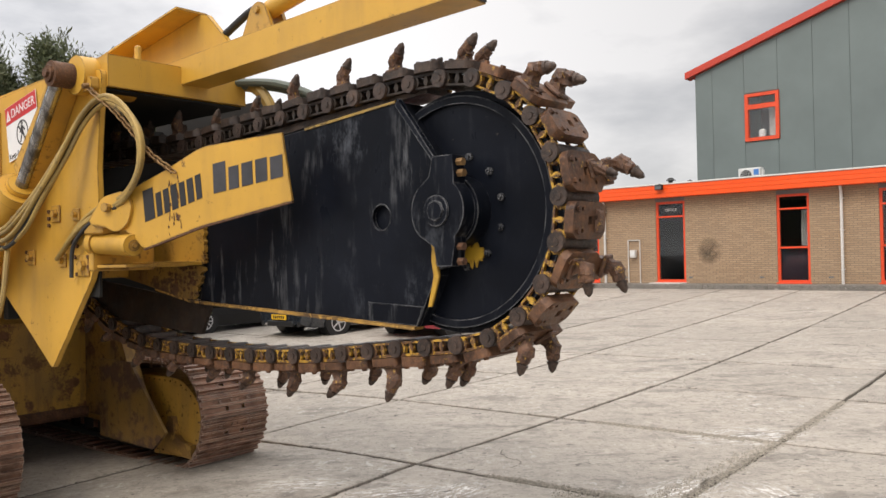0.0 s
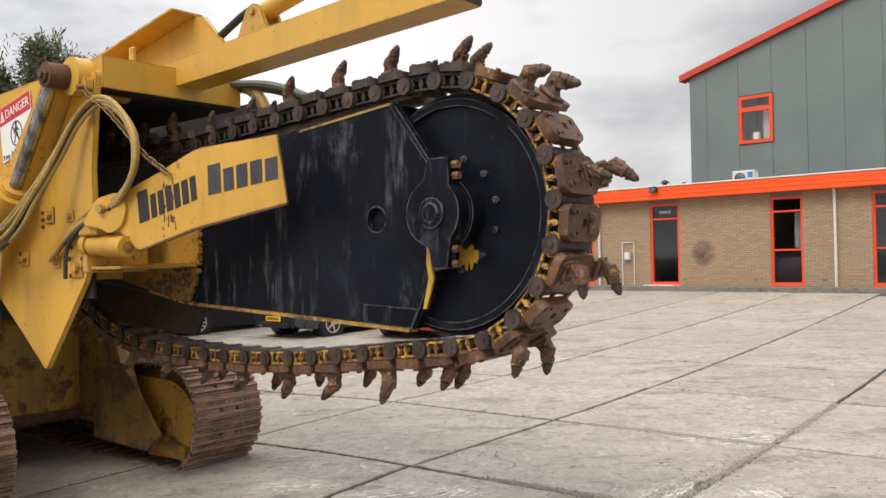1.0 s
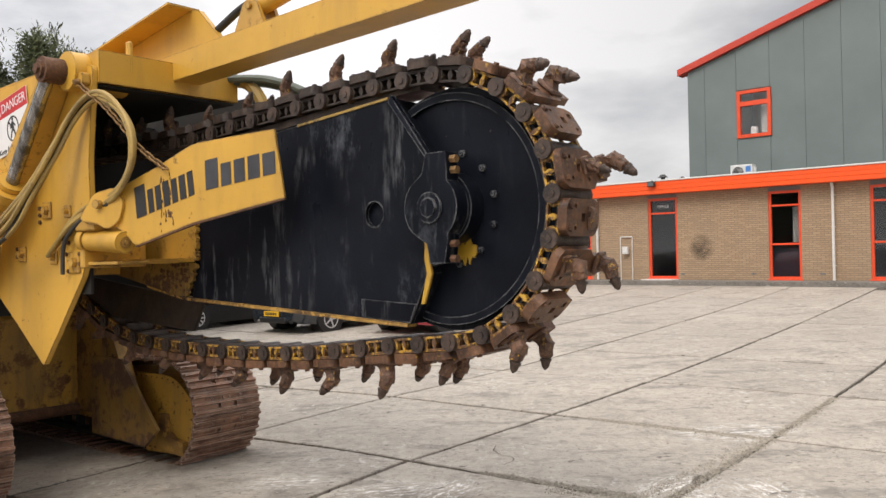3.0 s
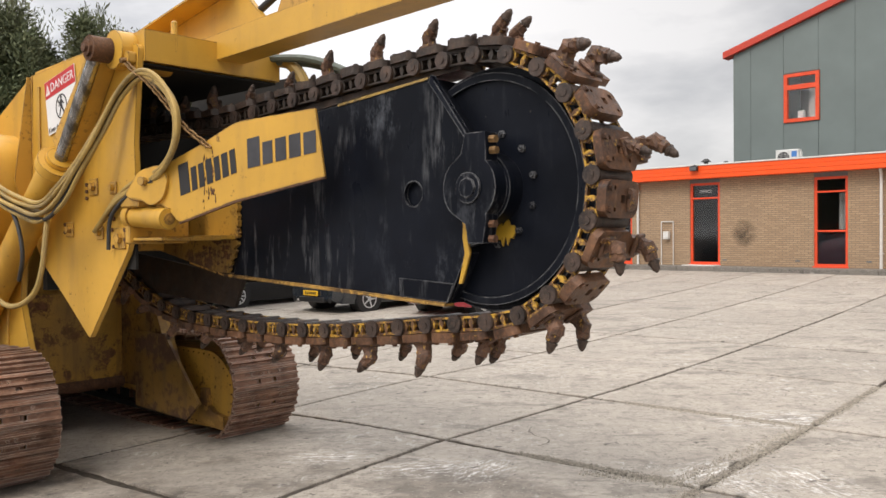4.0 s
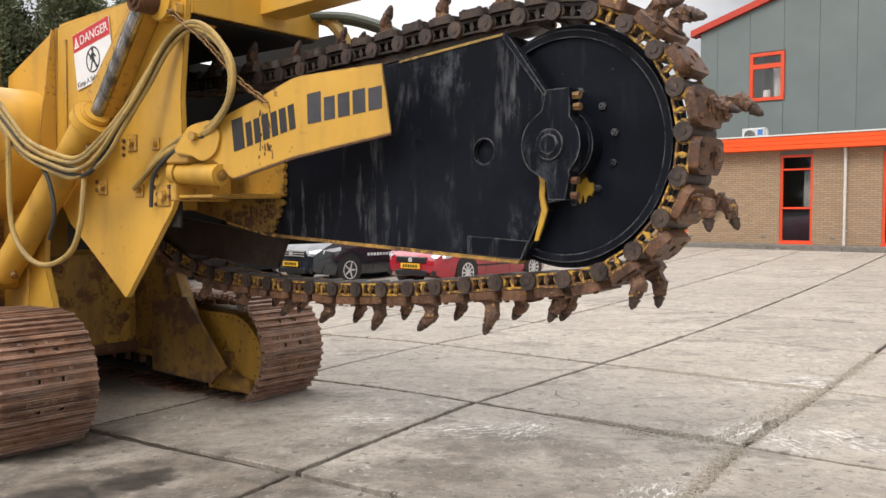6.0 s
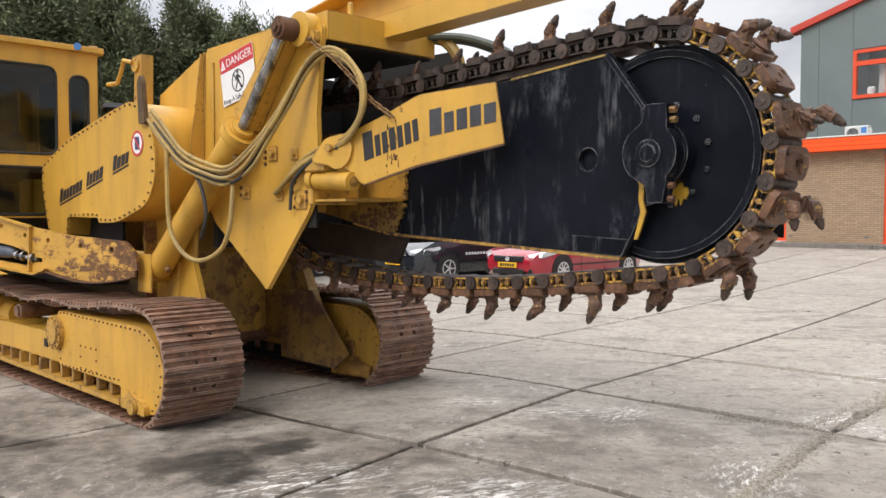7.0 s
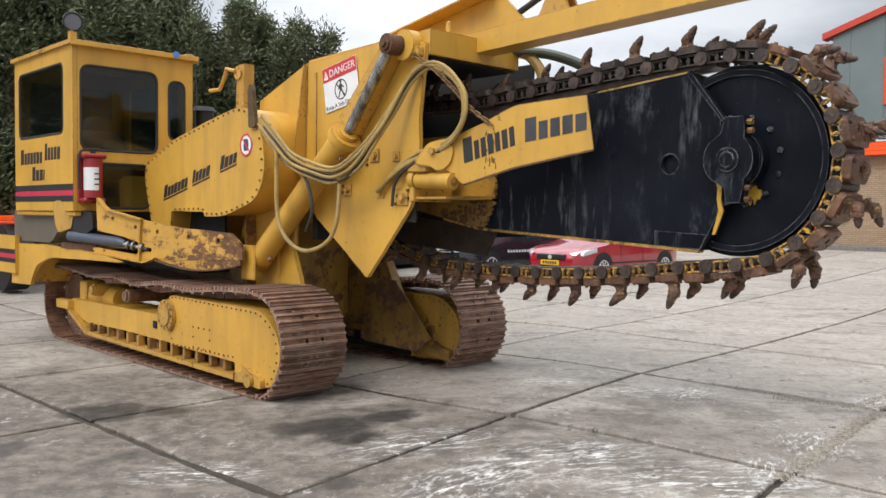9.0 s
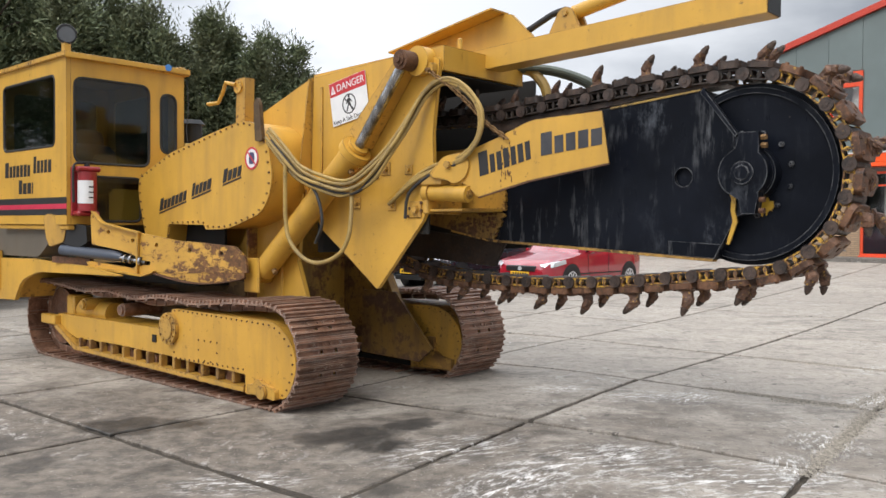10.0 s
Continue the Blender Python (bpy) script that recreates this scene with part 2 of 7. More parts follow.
PAD = steel("worn_pad_steel", (0.050, 0.023, 0.013), (0.225, 0.108, 0.054), 8, 0.45, 0.2, (0.46, 0.27, 0.05), 0.62)
def streaked_chrome():
    """Chrome that has gone dull in long dark streaks."""
    n = Nodes("streaked_chrome_rod")
    streak = n.ramp(n.noise(14, 7, (1, 1, 0.18), 0.65), 0.42, 0.62)
    return n.done(n.mix(streak, (0.52, 0.52, 0.53), (0.15, 0.145, 0.14)), n.ramp(streak, 0, 1, 0.18, 0.42), 1.0, n.noise(40, 4), 0.05, 0.002)


CHROME = streaked_chrome()
RUSTY = steel("rusty_steel", (0.075, 0.035, 0.02), (0.19, 0.095, 0.05), 9, 0.75, 0.2)
HOSE_PALE = paint("ochre_dusty_hose", (0.46, 0.305, 0.085), 0.58, 0.7, (0.07, 0.06, 0.05), 0.6, (0.10, 0.085, 0.06))
HOSE_WORN = paint("rubbed_hose", (0.30, 0.205, 0.07), 0.50, 0.8, (0.04, 0.037, 0.033), 0.6, (0.05, 0.045, 0.04))
HOSE_DARK = plain("black_rubber_hose", (0.035, 0.034, 0.033), 0.6, 0, 0.4)
RUBBER = plain("black_rubber", (0.018, 0.017, 0.017), 0.65, 0, 0.3)
BRASS = steel("safety_chain_steel", (0.20, 0.11, 0.045), (0.34, 0.21, 0.09), 20, 0.5, 0.5)
CAB_GLASS = glass("tinted_cab_glass", (0.28, 0.33, 0.36))
WIN_GLASS = glass("dark_window_glass", (0.55, 0.58, 0.61))
SEAT = plain("grey_seat_cloth", (0.085, 0.088, 0.085), 0.9, 0, 0.25)
GREY_PLATE = paint("grey_brown_plate_enamel", (0.135, 0.115, 0.09), 0.66, 0.5)
RED = plain("signal_red", (0.52, 0.025, 0.03), 0.4)
EXT_RED = plain("extinguisher_red", (0.27, 0.022, 0.026), 0.32, 0, 0.2)
WHITE = plain("sign_white", (0.74, 0.74, 0.74), 0.45, 0, 0.05)
SIGN_BLACK = plain("lettering_black", (0.016, 0.015, 0.016), 0.5, 0, 0.3)
LETTER_GREY = plain("lettering_slate", (0.040, 0.040, 0.046), 0.5, 0, 0.3)
MAGENTA = plain("stripe_red", (0.55, 0.03, 0.07), 0.4)
BLUE = plain("lamp_blue", (0.07, 0.22, 0.55), 0.3)
LAMP_LENS = plain("lamp_lens", (0.12, 0.125, 0.13), 0.10, 0.3)
ORANGE = plain("orange_fascia_paint", (0.86, 0.090, 0.010), 0.42, 0, 0.06)
ORANGE_RED = plain("orange_red_frame_paint", (0.72, 0.075, 0.022), 0.42, 0, 0.07)
VERGE_RED = plain("verge_red_paint", (0.52, 0.052, 0.028), 0.45, 0, 0.08)
GALV = plain("white_gutter_pipe", (0.62, 0.60, 0.57), 0.45, 0, 0.08)
AC_WHITE = plain("aircon_casing_white", (0.66, 0.66, 0.64), 0.45)
CURTAIN = plain("pale_curtain", (0.55, 0.54, 0.50), 0.9)
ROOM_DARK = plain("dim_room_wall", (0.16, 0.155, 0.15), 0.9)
CLADDING = plain("grey_green_cladding", (0.150, 0.182, 0.176), 0.45, 0, 0.10, 0.7)
ROOF_DARK = plain("dark_roof", (0.05, 0.05, 0.05), 0.85)
CAR_RED = plain("car_red_paint", (0.33, 0.014, 0.028), 0.16, 0, 0.04)
CAR_DARK = plain("car_anthracite_paint", (0.016, 0.021, 0.028), 0.14, 0, 0.1)
CAR_BLACK = plain("car_black_plastic", (0.012, 0.012, 0.013), 0.5)
ALLOY = plain("alloy_rim", (0.72, 0.72, 0.73), 0.34, 0.45)
PLATE_YELLOW = plain("plate_yellow", (0.75, 0.43, 0.02), 0.45)
for lacquered in (CAR_RED, CAR_DARK):
    lacquered.node_tree.nodes["Principled BSDF"].inputs["Coat Weight"].default_value = 1.0
HEADLIGHT = plain("headlight_lens", (0.62, 0.64, 0.66), 0.08, 0.3)
BARK = steel("bark", (0.05, 0.037, 0.028), (0.11, 0.085, 0.065), 12, 0.9, 0.0)


def brick_material():
    n = Nodes("buff_brick")
    sep = n.t.nodes.new("ShaderNodeSeparateXYZ")
    com = n.t.nodes.new("ShaderNodeCombineXYZ")
    n.t.links.new(n.co.outputs["Object"], sep.inputs[0])
    n.t.links.new(sep.outputs[0], com.inputs[0])
    n.t.links.new(sep.outputs[2], com.inputs[1])
    br = n.t.nodes.new("ShaderNodeTexBrick")
    n.t.links.new(com.outputs[0], br.inputs["Vector"])
    for key, v in (("Scale", 1.0), ("Mortar Size", 0.008), ("Mortar Smooth", 0.2), ("Bias", -0.1), ("Brick Width", 0.22), ("Row Height", 0.0625)):
        br.inputs[key].default_value = v
    br.inputs["Color1"].default_value = (0.40, 0.270, 0.165, 1)
    br.inputs["Color2"].default_value = (0.31, 0.205, 0.125, 1)
    br.inputs["Mortar"].default_value = (0.20, 0.155, 0.11, 1)
    c = n.mix(n.ramp(n.noise(0.9, 6), 0.4, 0.75, 0, 0.3), br.outputs[0], (0.26, 0.20, 0.145))
    return n.done(c, 0.88, 0, br.outputs[1], -0.5, 0.012)


def concrete_material(name, base, darkened=(), scuffed=(), oily=()):
    """Old yard concrete: cloudy, gritty, stained and scuffed; the first list: (x, y, radius, darkness) of darker blots.
    """
    n = Nodes(name)
    times = lambda k: tuple(x * k for x in base)
    c = n.mix(n.ramp(n.noise(0.6, 8, rough=0.62), 0.36, 0.64), times(0.84), times(1.10))
    c = n.mix(n.ramp(n.rand, 0, 1, 0, 0.5), c, times(0.74))
    c = n.mix(n.ramp(n.noise(2.6, 10, (1, 1.5, 1), 0.76), 0.50, 0.575, 0, 0.50), c, times(0.62))
    c = n.mix(n.ramp(n.noise(9, 9, rough=0.74), 0.52, 0.58, 0, 0.55), c, times(0.50))
    c = n.mix(n.ramp(n.noise(5.5, 9, rough=0.7), 0.56, 0.64, 0, 0.40), c, times(1.35))
    stain = n.times(n.ramp(n.noise(1.1, 9, (1, 2.0, 1), 0.66), 0.565, 0.600, 0, 0.8), n.ramp(n.noise(9, 6), 0.35, 0.6, 0.45, 1.0))
    c = n.mix(stain, c, times(0.40))
    wobble = n.t.nodes.new("ShaderNodeTexNoise")
    wobble.inputs["Scale"].default_value, wobble.inputs["Detail"].default_value, wobble.inputs["Roughness"].default_value = 1.3, 8, 0.62
    n.t.links.new(n.co.outputs["Object"], wobble.inputs["Vector"])
    for x, y, r, dark in darkened:
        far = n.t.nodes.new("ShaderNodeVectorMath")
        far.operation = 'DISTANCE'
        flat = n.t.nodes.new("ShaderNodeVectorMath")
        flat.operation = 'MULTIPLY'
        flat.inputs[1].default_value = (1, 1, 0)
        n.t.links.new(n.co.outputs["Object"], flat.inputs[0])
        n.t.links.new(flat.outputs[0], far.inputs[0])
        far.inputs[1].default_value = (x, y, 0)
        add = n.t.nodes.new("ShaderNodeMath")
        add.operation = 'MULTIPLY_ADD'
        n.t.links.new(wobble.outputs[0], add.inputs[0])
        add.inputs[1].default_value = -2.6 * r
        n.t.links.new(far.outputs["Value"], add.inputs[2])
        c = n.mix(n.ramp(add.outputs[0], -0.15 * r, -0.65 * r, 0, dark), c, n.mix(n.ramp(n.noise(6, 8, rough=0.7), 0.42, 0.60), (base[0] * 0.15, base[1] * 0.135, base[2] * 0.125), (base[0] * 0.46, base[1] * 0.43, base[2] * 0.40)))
    oil = None
    for x, y, r, dark in oily:
        far = n.t.nodes.new("ShaderNodeVectorMath")
        far.operation = 'DISTANCE'
        n.t.links.new(n.co.outputs["Object"], far.inputs[0])
        far.inputs[1].default_value = (x, y, 0)
        rim = n.t.nodes.new("ShaderNodeMath")
        rim.operation = 'MULTIPLY_ADD'
        n.t.links.new(wobble.outputs[0], rim.inputs[0])
        rim.inputs[1].default_value = -0.75
        n.t.links.new(far.outputs["Value"], rim.inputs[2])
        spot = n.ramp(rim.outputs[0], r - 0.340, r - 0.435, 0, dark)
        if oil is None:
            oil = spot
        else:
            most = n.t.nodes.new("ShaderNodeMath")
            most.operation = 'MAXIMUM'
            n.t.links.new(oil, most.inputs[0])
            n.t.links.new(spot, most.inputs[1])
            oil = most.outputs[0]
    for x, y, r, turn in scuffed:
        place = n.t.nodes.new("ShaderNodeMapping")
        place.vector_type = 'TEXTURE'
        place.inputs["Location"].default_value = (x, y, 0)
        place.inputs["Rotation"].default_value = (0, 0, radians(turn))
        place.inputs["Scale"].default_value = (r * 1.3, r * 0.8, 50)
        n.t.links.new(n.co.outputs["Object"], place.inputs[0])
        size = n.t.nodes.new("ShaderNodeVectorMath")
        size.operation = 'LENGTH'
        n.t.links.new(place.outputs[0], size.inputs[0])
        streak = n.t.nodes.new("ShaderNodeTexNoise")
        streak.inputs["Scale"].default_value, streak.inputs["Detail"].default_value, streak.inputs["Roughness"].default_value = 2.2, 9, 0.74
        thin = n.t.nodes.new("ShaderNodeVectorMath")
        thin.operation = 'MULTIPLY'
        thin.inputs[1].default_value = (1.5, 3.0, 1)
        n.t.links.new(place.outputs[0], thin.inputs[0])
        n.t.links.new(thin.outputs[0], streak.inputs["Vector"])
        f = n.times(n.times(n.ramp(size.outputs["Value"], 1.15, 0.25), n.ramp(streak.outputs[0], 0.515, 0.555, 0, 1.0)), n.ramp(n.noise(6, 7, rough=0.7), 0.40, 0.54, 0.35, 1.0))
        c = n.mix(f, c, (0.86, 0.84, 0.81))
    scuff = n.times(n.ramp(n.noise(0.9, 3), 0.50, 0.64), n.ramp(n.noise(7.0, 9, (1.7, 0.8, 1), 0.74), 0.55, 0.62, 0, 0.75))
    c = n.mix(scuff, c, (0.60, 0.57, 0.53))
    fleck = n.ramp(n.noise(8.5, 3), 0.685, 0.697, 0, 0.9)
    c = n.mix(fleck, c, (0.06, 0.053, 0.045))
    c = n.mix(n.ramp(n.noise(120, 5), 0.35, 0.7, 0, 0.40), c, times(0.50))
    c = n.mix(n.ramp(n.noise(26, 6, rough=0.72), 0.60, 0.63, 0, 0.75), c, (0.075, 0.064, 0.052))
    c = n.mix(n.times(n.ramp(n.noise(13, 8, (1, 2.4, 1), 0.74), 0.555, 0.59, 0, 0.8), n.ramp(n.noise(1.6, 4), 0.42, 0.56)), c, times(0.33))
    c = n.mix(n.ramp(n.noise(33, 6, rough=0.72), 0.62, 0.65, 0, 0.6), c, (0.62, 0.58, 0.52))
    if oil is not None:
        c = n.mix(n.times(oil, n.ramp(n.noise(9, 8, rough=0.72), 0.36, 0.52, 0.72, 1.0)), c, n.mix(n.ramp(n.noise(7, 7, rough=0.7), 0.42, 0.62), times(0.04), times(0.13)))
    return n.done(c, n.mix(stain if oil is None else oil, (0.74,) * 3, (0.50,) * 3), 0, n.noise(45, 9, rough=0.7), 0.35, 0.012)


BRICK = brick_material()
# first list: small stains, and broad darker areas on the machine's near side
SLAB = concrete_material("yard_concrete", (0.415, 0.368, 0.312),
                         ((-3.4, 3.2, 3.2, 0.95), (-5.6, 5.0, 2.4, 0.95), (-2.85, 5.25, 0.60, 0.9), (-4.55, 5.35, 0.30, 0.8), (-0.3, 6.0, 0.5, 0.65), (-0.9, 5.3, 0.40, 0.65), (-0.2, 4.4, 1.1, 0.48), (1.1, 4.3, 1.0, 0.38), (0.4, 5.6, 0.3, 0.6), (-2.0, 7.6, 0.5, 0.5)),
                         ((-1.15, 6.65, 0.30, 5), (-0.40, 6.30, 0.35, 25), (0.05, 6.25, 0.30, 65), (1.70, 6.20, 0.35, 45), (1.85, 5.85, 0.25, 115), (2.33, 6.0, 0.35, 110), (2.77, 8.0, 0.5, 10), 
                          (-0.95, 4.30, 0.26, 40), (0.62, 4.65, 0.35, 70), (-3.5, 3.75, 0.35, 15), (-1.2, 4.05, 0.6, 30), (-0.3, 3.65, 0.6, 20), (-2.14, 4.50, 0.50, 30), (-1.75, 3.55, 0.45, 60), (0.15, 3.95, 0.30, 80)),
                         ((-3.20, 4.85, 0.22, 0.79), (-2.88, 5.02, 0.30, 0.96), (-2.70, 4.62, 0.26, 0.97), (-2.52, 5.25, 0.28, 0.90), (-4.85, 5.22, 0.34, 0.96), (-4.45, 5.36, 0.26, 0.90), (-5.6, 4.5, 0.30, 0.64), (-4.1, 4.0, 0.22, 0.64), (-5.9, 3.6, 0.4, 0.64), (-1.46, 4.15, 0.14, 0.90), (-2.55, 3.55, 0.20, 0.77), (-3.2, 2.95, 0.35, 0.90), (-5.0, 4.1, 0.25, 0.70)))
KERB = concrete_material("kerb_concrete", (0.22, 0.20, 0.175))
DIRT = steel("joint_dirt", (0.030, 0.024, 0.018), (0.085, 0.068, 0.050), 22, 0.95, 0.0)
GRAVEL = plain("loose_gravel", (0.335, 0.300, 0.250), 0.9, 0, 0.5, 30)

FIELD = concrete_material("far_yard_ground", (0.33, 0.30, 0.265))


def leaf_material():
    n = Nodes("conifer_foliage")
    geo = n.t.nodes.new("ShaderNodeNewGeometry")
    c = n.mix(n.ramp(geo.outputs["Random Per Island"], 0, 1), (0.045, 0.066, 0.030), (0.175, 0.205, 0.100))
    c = n.mix(n.ramp(n.noise(0.9, 4), 0.4, 0.7, 0, 0.5), c, (0.115, 0.105, 0.06))
    return n.done(c, 0.7)


LEAF = leaf_material()


# ---------------------------------------------------------------- mesh tools
def mesh_of(name, bm, material, smooth=False):
    bmesh.ops.recalc_face_normals(bm, faces=bm.faces)
    me = bpy.data.meshes.new(name)
    bm.to_mesh(me)
    bm.free()
    for m in (material if isinstance(material, (list, tuple)) else [material]):
        me.materials.append(m)
    if smooth:
        me.shade_smooth()
        me.set_sharp_from_angle(angle=radians(38))
    return me


def part(name, bm, material, parent=None, label="", smooth=False, m=None):
    """One mesh object under a thing or a part."""
    ob = new(name, bm if isinstance(bm, bpy.types.Mesh) else mesh_of(name, bm, material, smooth))
    if parent is not None:
        ob.parent = parent
    if m is not None:
        ob.matrix_local = m
    if label:
        ob["label"] = label
    return ob


def thing(name, m, label, category, group="", kind=""):
    ob = new(name)
    ob.matrix_world = m
    ob.empty_display_size = 0.2
    return tagged(ob, label, category, group, kind)


def box(bm, lo, hi, bevel=0.0, m=None):
    vs = [bm.verts.new((x, y, z)) for x in (lo[0], hi[0]) for y in (lo[1], hi[1]) for z in (lo[2], hi[2])]
    fs = [bm.faces.new([vs[i] for i in q]) for q in ((0, 1, 3, 2), (4, 6, 7, 5), (0, 4, 5, 1), (2, 3, 7, 6), (0, 2, 6, 4), (1, 5, 7, 3))]
    if m is not None:
        bmesh.ops.transform(bm, matrix=m, verts=vs)
    if bevel:
        es = list({e for f in fs for e in f.edges})
        bmesh.ops.bevel(bm, geom=es, offset=bevel, segments=1, affect='EDGES')
    return bm


def cyl(bm, a, b, r, seg=16, r2=None, caps=True):
    a, b = Vector(a), Vector(b)
    q = (b - a).to_track_quat('Z', 'Y')
    rings = []
    for p, rr in ((a, r), (b, r if r2 is None else r2)):
        rings.append([bm.verts.new(p + q @ Vector((rr * math.cos(2 * math.pi * k / seg), rr * math.sin(2 * math.pi * k / seg), 0))) for k in range(seg)])
    for k in range(seg):
        bm.faces.new((rings[0][k], rings[0][(k + 1) % seg], rings[1][(k + 1) % seg], rings[1][k]))
    if caps:
        bm.faces.new(list(reversed(rings[0])))
        bm.faces.new(rings[1])
    return bm


def smooth_line(points, n):
    """n points, evenly along a smooth curve through the points."""
    p = [Vector(q) for q in points]
    p = [2 * p[0] - p[1]] + p + [2 * p[-1] - p[-2]]
    out = []
    for i in range(1, len(p) - 2):
        for k in range(24):
            t = k / 24
            out.append(0.5 * (2 * p[i] + (p[i + 1] - p[i - 1]) * t + (2 * p[i - 1] - 5 * p[i] + 4 * p[i + 1] - p[i + 2]) * t * t
                              + (3 * p[i] - p[i - 1] - 3 * p[i + 1] + p[i + 2]) * t ** 3))
    out.append(p[-2])
    d = [0.0]
    for a, b in zip(out, out[1:]):
        d.append(d[-1] + (b - a).length)
    res, j = [], 0
    for k in range(n):
        s = d[-1] * k / (n - 1)
        while j < len(d) - 2 and d[j + 1] < s:
            j += 1
        f = (s - d[j]) / max(1e-9, d[j + 1] - d[j])
        res.append(out[j].lerp(out[j + 1], f))
    return res


def tube(bm, pts, r, seg=8, closed=False):
    n = len(pts)
    rings = []
    up = Vector((0.13, 0.2, 0.97))
    for i, p in enumerate(pts):
        a = pts[(i - 1) % n] if closed or i else pts[0]
        b = pts[(i + 1) % n] if closed or i < n - 1 else pts[-1]
        t = (Vector(b) - Vector(a)).normalized()
        u = up - t * up.dot(t)
        u = u.normalized() if u.length > 1e-3 else t.orthogonal().normalized()
        up = u
        v = t.cross(u)
        rings.append([bm.verts.new(Vector(p) + r * (math.cos(2 * math.pi * k / seg) * u + math.sin(2 * math.pi * k / seg) * v)) for k in range(seg)])
    for i in range(n if closed else n - 1):
        a, b = rings[i], rings[(i + 1) % n]
        for k in range(seg):
            bm.faces.new((a[k], a[(k + 1) % seg], b[(k + 1) % seg], b[k]))
    if not closed:
        bm.faces.new(list(reversed(rings[0])))
        bm.faces.new(rings[-1])
    return bm


def rounded(points, r, seg=4):
    """The outline with its corners rounded; r: one radius, or one for each corner."""
    out = []
    n = len(points)
    for i in range(n):
        p, a, b = Vector(points[i]), Vector(points[i - 1]), Vector(points[(i + 1) % n])
        rr = r[i] if isinstance(r, (list, tuple)) else r
        if rr <= 0:
            out.append(tuple(p))
            continue
        da, db = (a - p), (b - p)
        k = min(rr, da.length * 0.48, db.length * 0.48)
        pa, pb = p + da.normalized() * k, p + db.normalized() * k
        for s in range(seg + 1):
            t = s / seg
            out.append(tuple((1 - t) ** 2 * pa + 2 * t * (1 - t) * p + t * t * pb))
    return out


def rect(x0, z0, x1, z1):
    return [(x0, z0), (x1, z0), (x1, z1), (x0, z1)]


def disc_line(x, z, r, seg=20):
    return [(x + r * math.cos(2 * math.pi * k / seg), z + r * math.sin(2 * math.pi * k / seg)) for k in range(seg)]


def plate(bm, outline, holes, y0, y1, put=None):
    """A flat plate between depths y0 and y1, its outline and holes given in x and z. put: places (x, y, z)."""
    from mathutils.geometry import tessellate_polygon
    put = put or (lambda x, y, z: (x, y, z))
    loops = [outline] + list(holes)
    flat = [p for lp in loops for p in lp]
    tris = tessellate_polygon([[Vector((p[0], p[1], 0)) for p in lp] for lp in loops])
    front = [bm.verts.new(put(p[0], y0, p[1])) for p in flat]
    back = [bm.verts.new(put(p[0], y1, p[1])) for p in flat]
    for t in tris:
        if len(set(t)) == 3:
            bm.faces.new([front[i] for i in t])
            bm.faces.new([back[i] for i in reversed(t)])
    s = 0
    for lp in loops:
        for k in range(len(lp)):
            a, b = s + k, s + (k + 1) % len(lp)
            bm.faces.new((front[a], front[b], back[b], back[a]))
        s += len(lp)
    return bm


def bolts(parent, spots, y, material, r=0.012, h=0.012, sides=6):
    """Single bolt heads on a face at depth y, that stick out towards -y."""
    bm = bmesh.new()
    cyl(bm, (0, 0, 0), (0, -h, 0), r, sides)
    me = mesh_of("bolt", bm, material)
    for x, z in spots:
        part("bolt", me, None, parent, m=Matrix.Translation((x, y, z)))


def along(points, step):
    """Spots at even steps along an outline that is closed."""
    out = []
    n = len(points)
    left = 0.0
    for i in range(n):
        a, b = Vector(points[i]), Vector(points[(i + 1) % n])
        ln = (b - a).length
        s = left
        while s < ln:
            out.append(tuple(a.lerp(b, s / ln)))
            s += step
        left = s - ln
    return out


def inset(points, d):
    c = sum((Vector(p) for p in points), Vector((0, 0))) / len(points)
    return [tuple(Vector(p) + (c - Vector(p)).normalized() * d) for p in points]


def lettering(text, size, material, parent, m, name="lettering", label=""):
    cu = bpy.data.curves.new("text", 'FONT')
    cu.body, cu.size, cu.extrude = text, size, 0.001
    cu.align_x, cu.align_y = 'CENTER', 'CENTER'
    ob = bpy.data.objects.new("text", cu)
    scene.collection.objects.link(ob)
    me = bpy.data.meshes.new_from_object(ob)
    bpy.data.objects.remove(ob)
    me.name = name
    me.materials.clear()
    me.materials.append(material)
    return part(name, me, None, parent, label, m=m)


def word_bars(widths, height, gap, put, lean=0.0, thick=0.002, seed=1):
    """A word as plain upright bars: one block with a notch for each letter."""
    rnd = random.Random(seed)
    bm = bmesh.new()
    x = 0.0
    for k, wd in enumerate(widths):
        h = height * (1.0 if k == 0 else rnd.uniform(0.72, 0.8))
        outline = [(x, 0), (x + wd, 0), (x + wd + lean * h, h), (x + lean * h, h)]
        plate(bm, outline, [], 0, -thick, put)
        x += wd + gap
    return bm


# ---------------------------------------------------------------- ground
DEEP = Vector((0.6832, 0.7302))                 # towards the office building
SIDE = Vector((0.7302, -0.6832))                # along its front


def step01(t):
    t = min(1.0, max(0.0, t))
    return t * t * (3 - 2 * t)


def height(x, y):
    """The yard dips a little under the machine and climbs to the building."""
    u = x * DEEP.x + y * DEEP.y
    rise = 0.60 * min(1.0, max(0.0, (u - 7.5) / 16.9)) ** 1.55
    return rise - 0.11 * step01((-x - 0.6) / 3.0) * step01((16 - y) / 6)


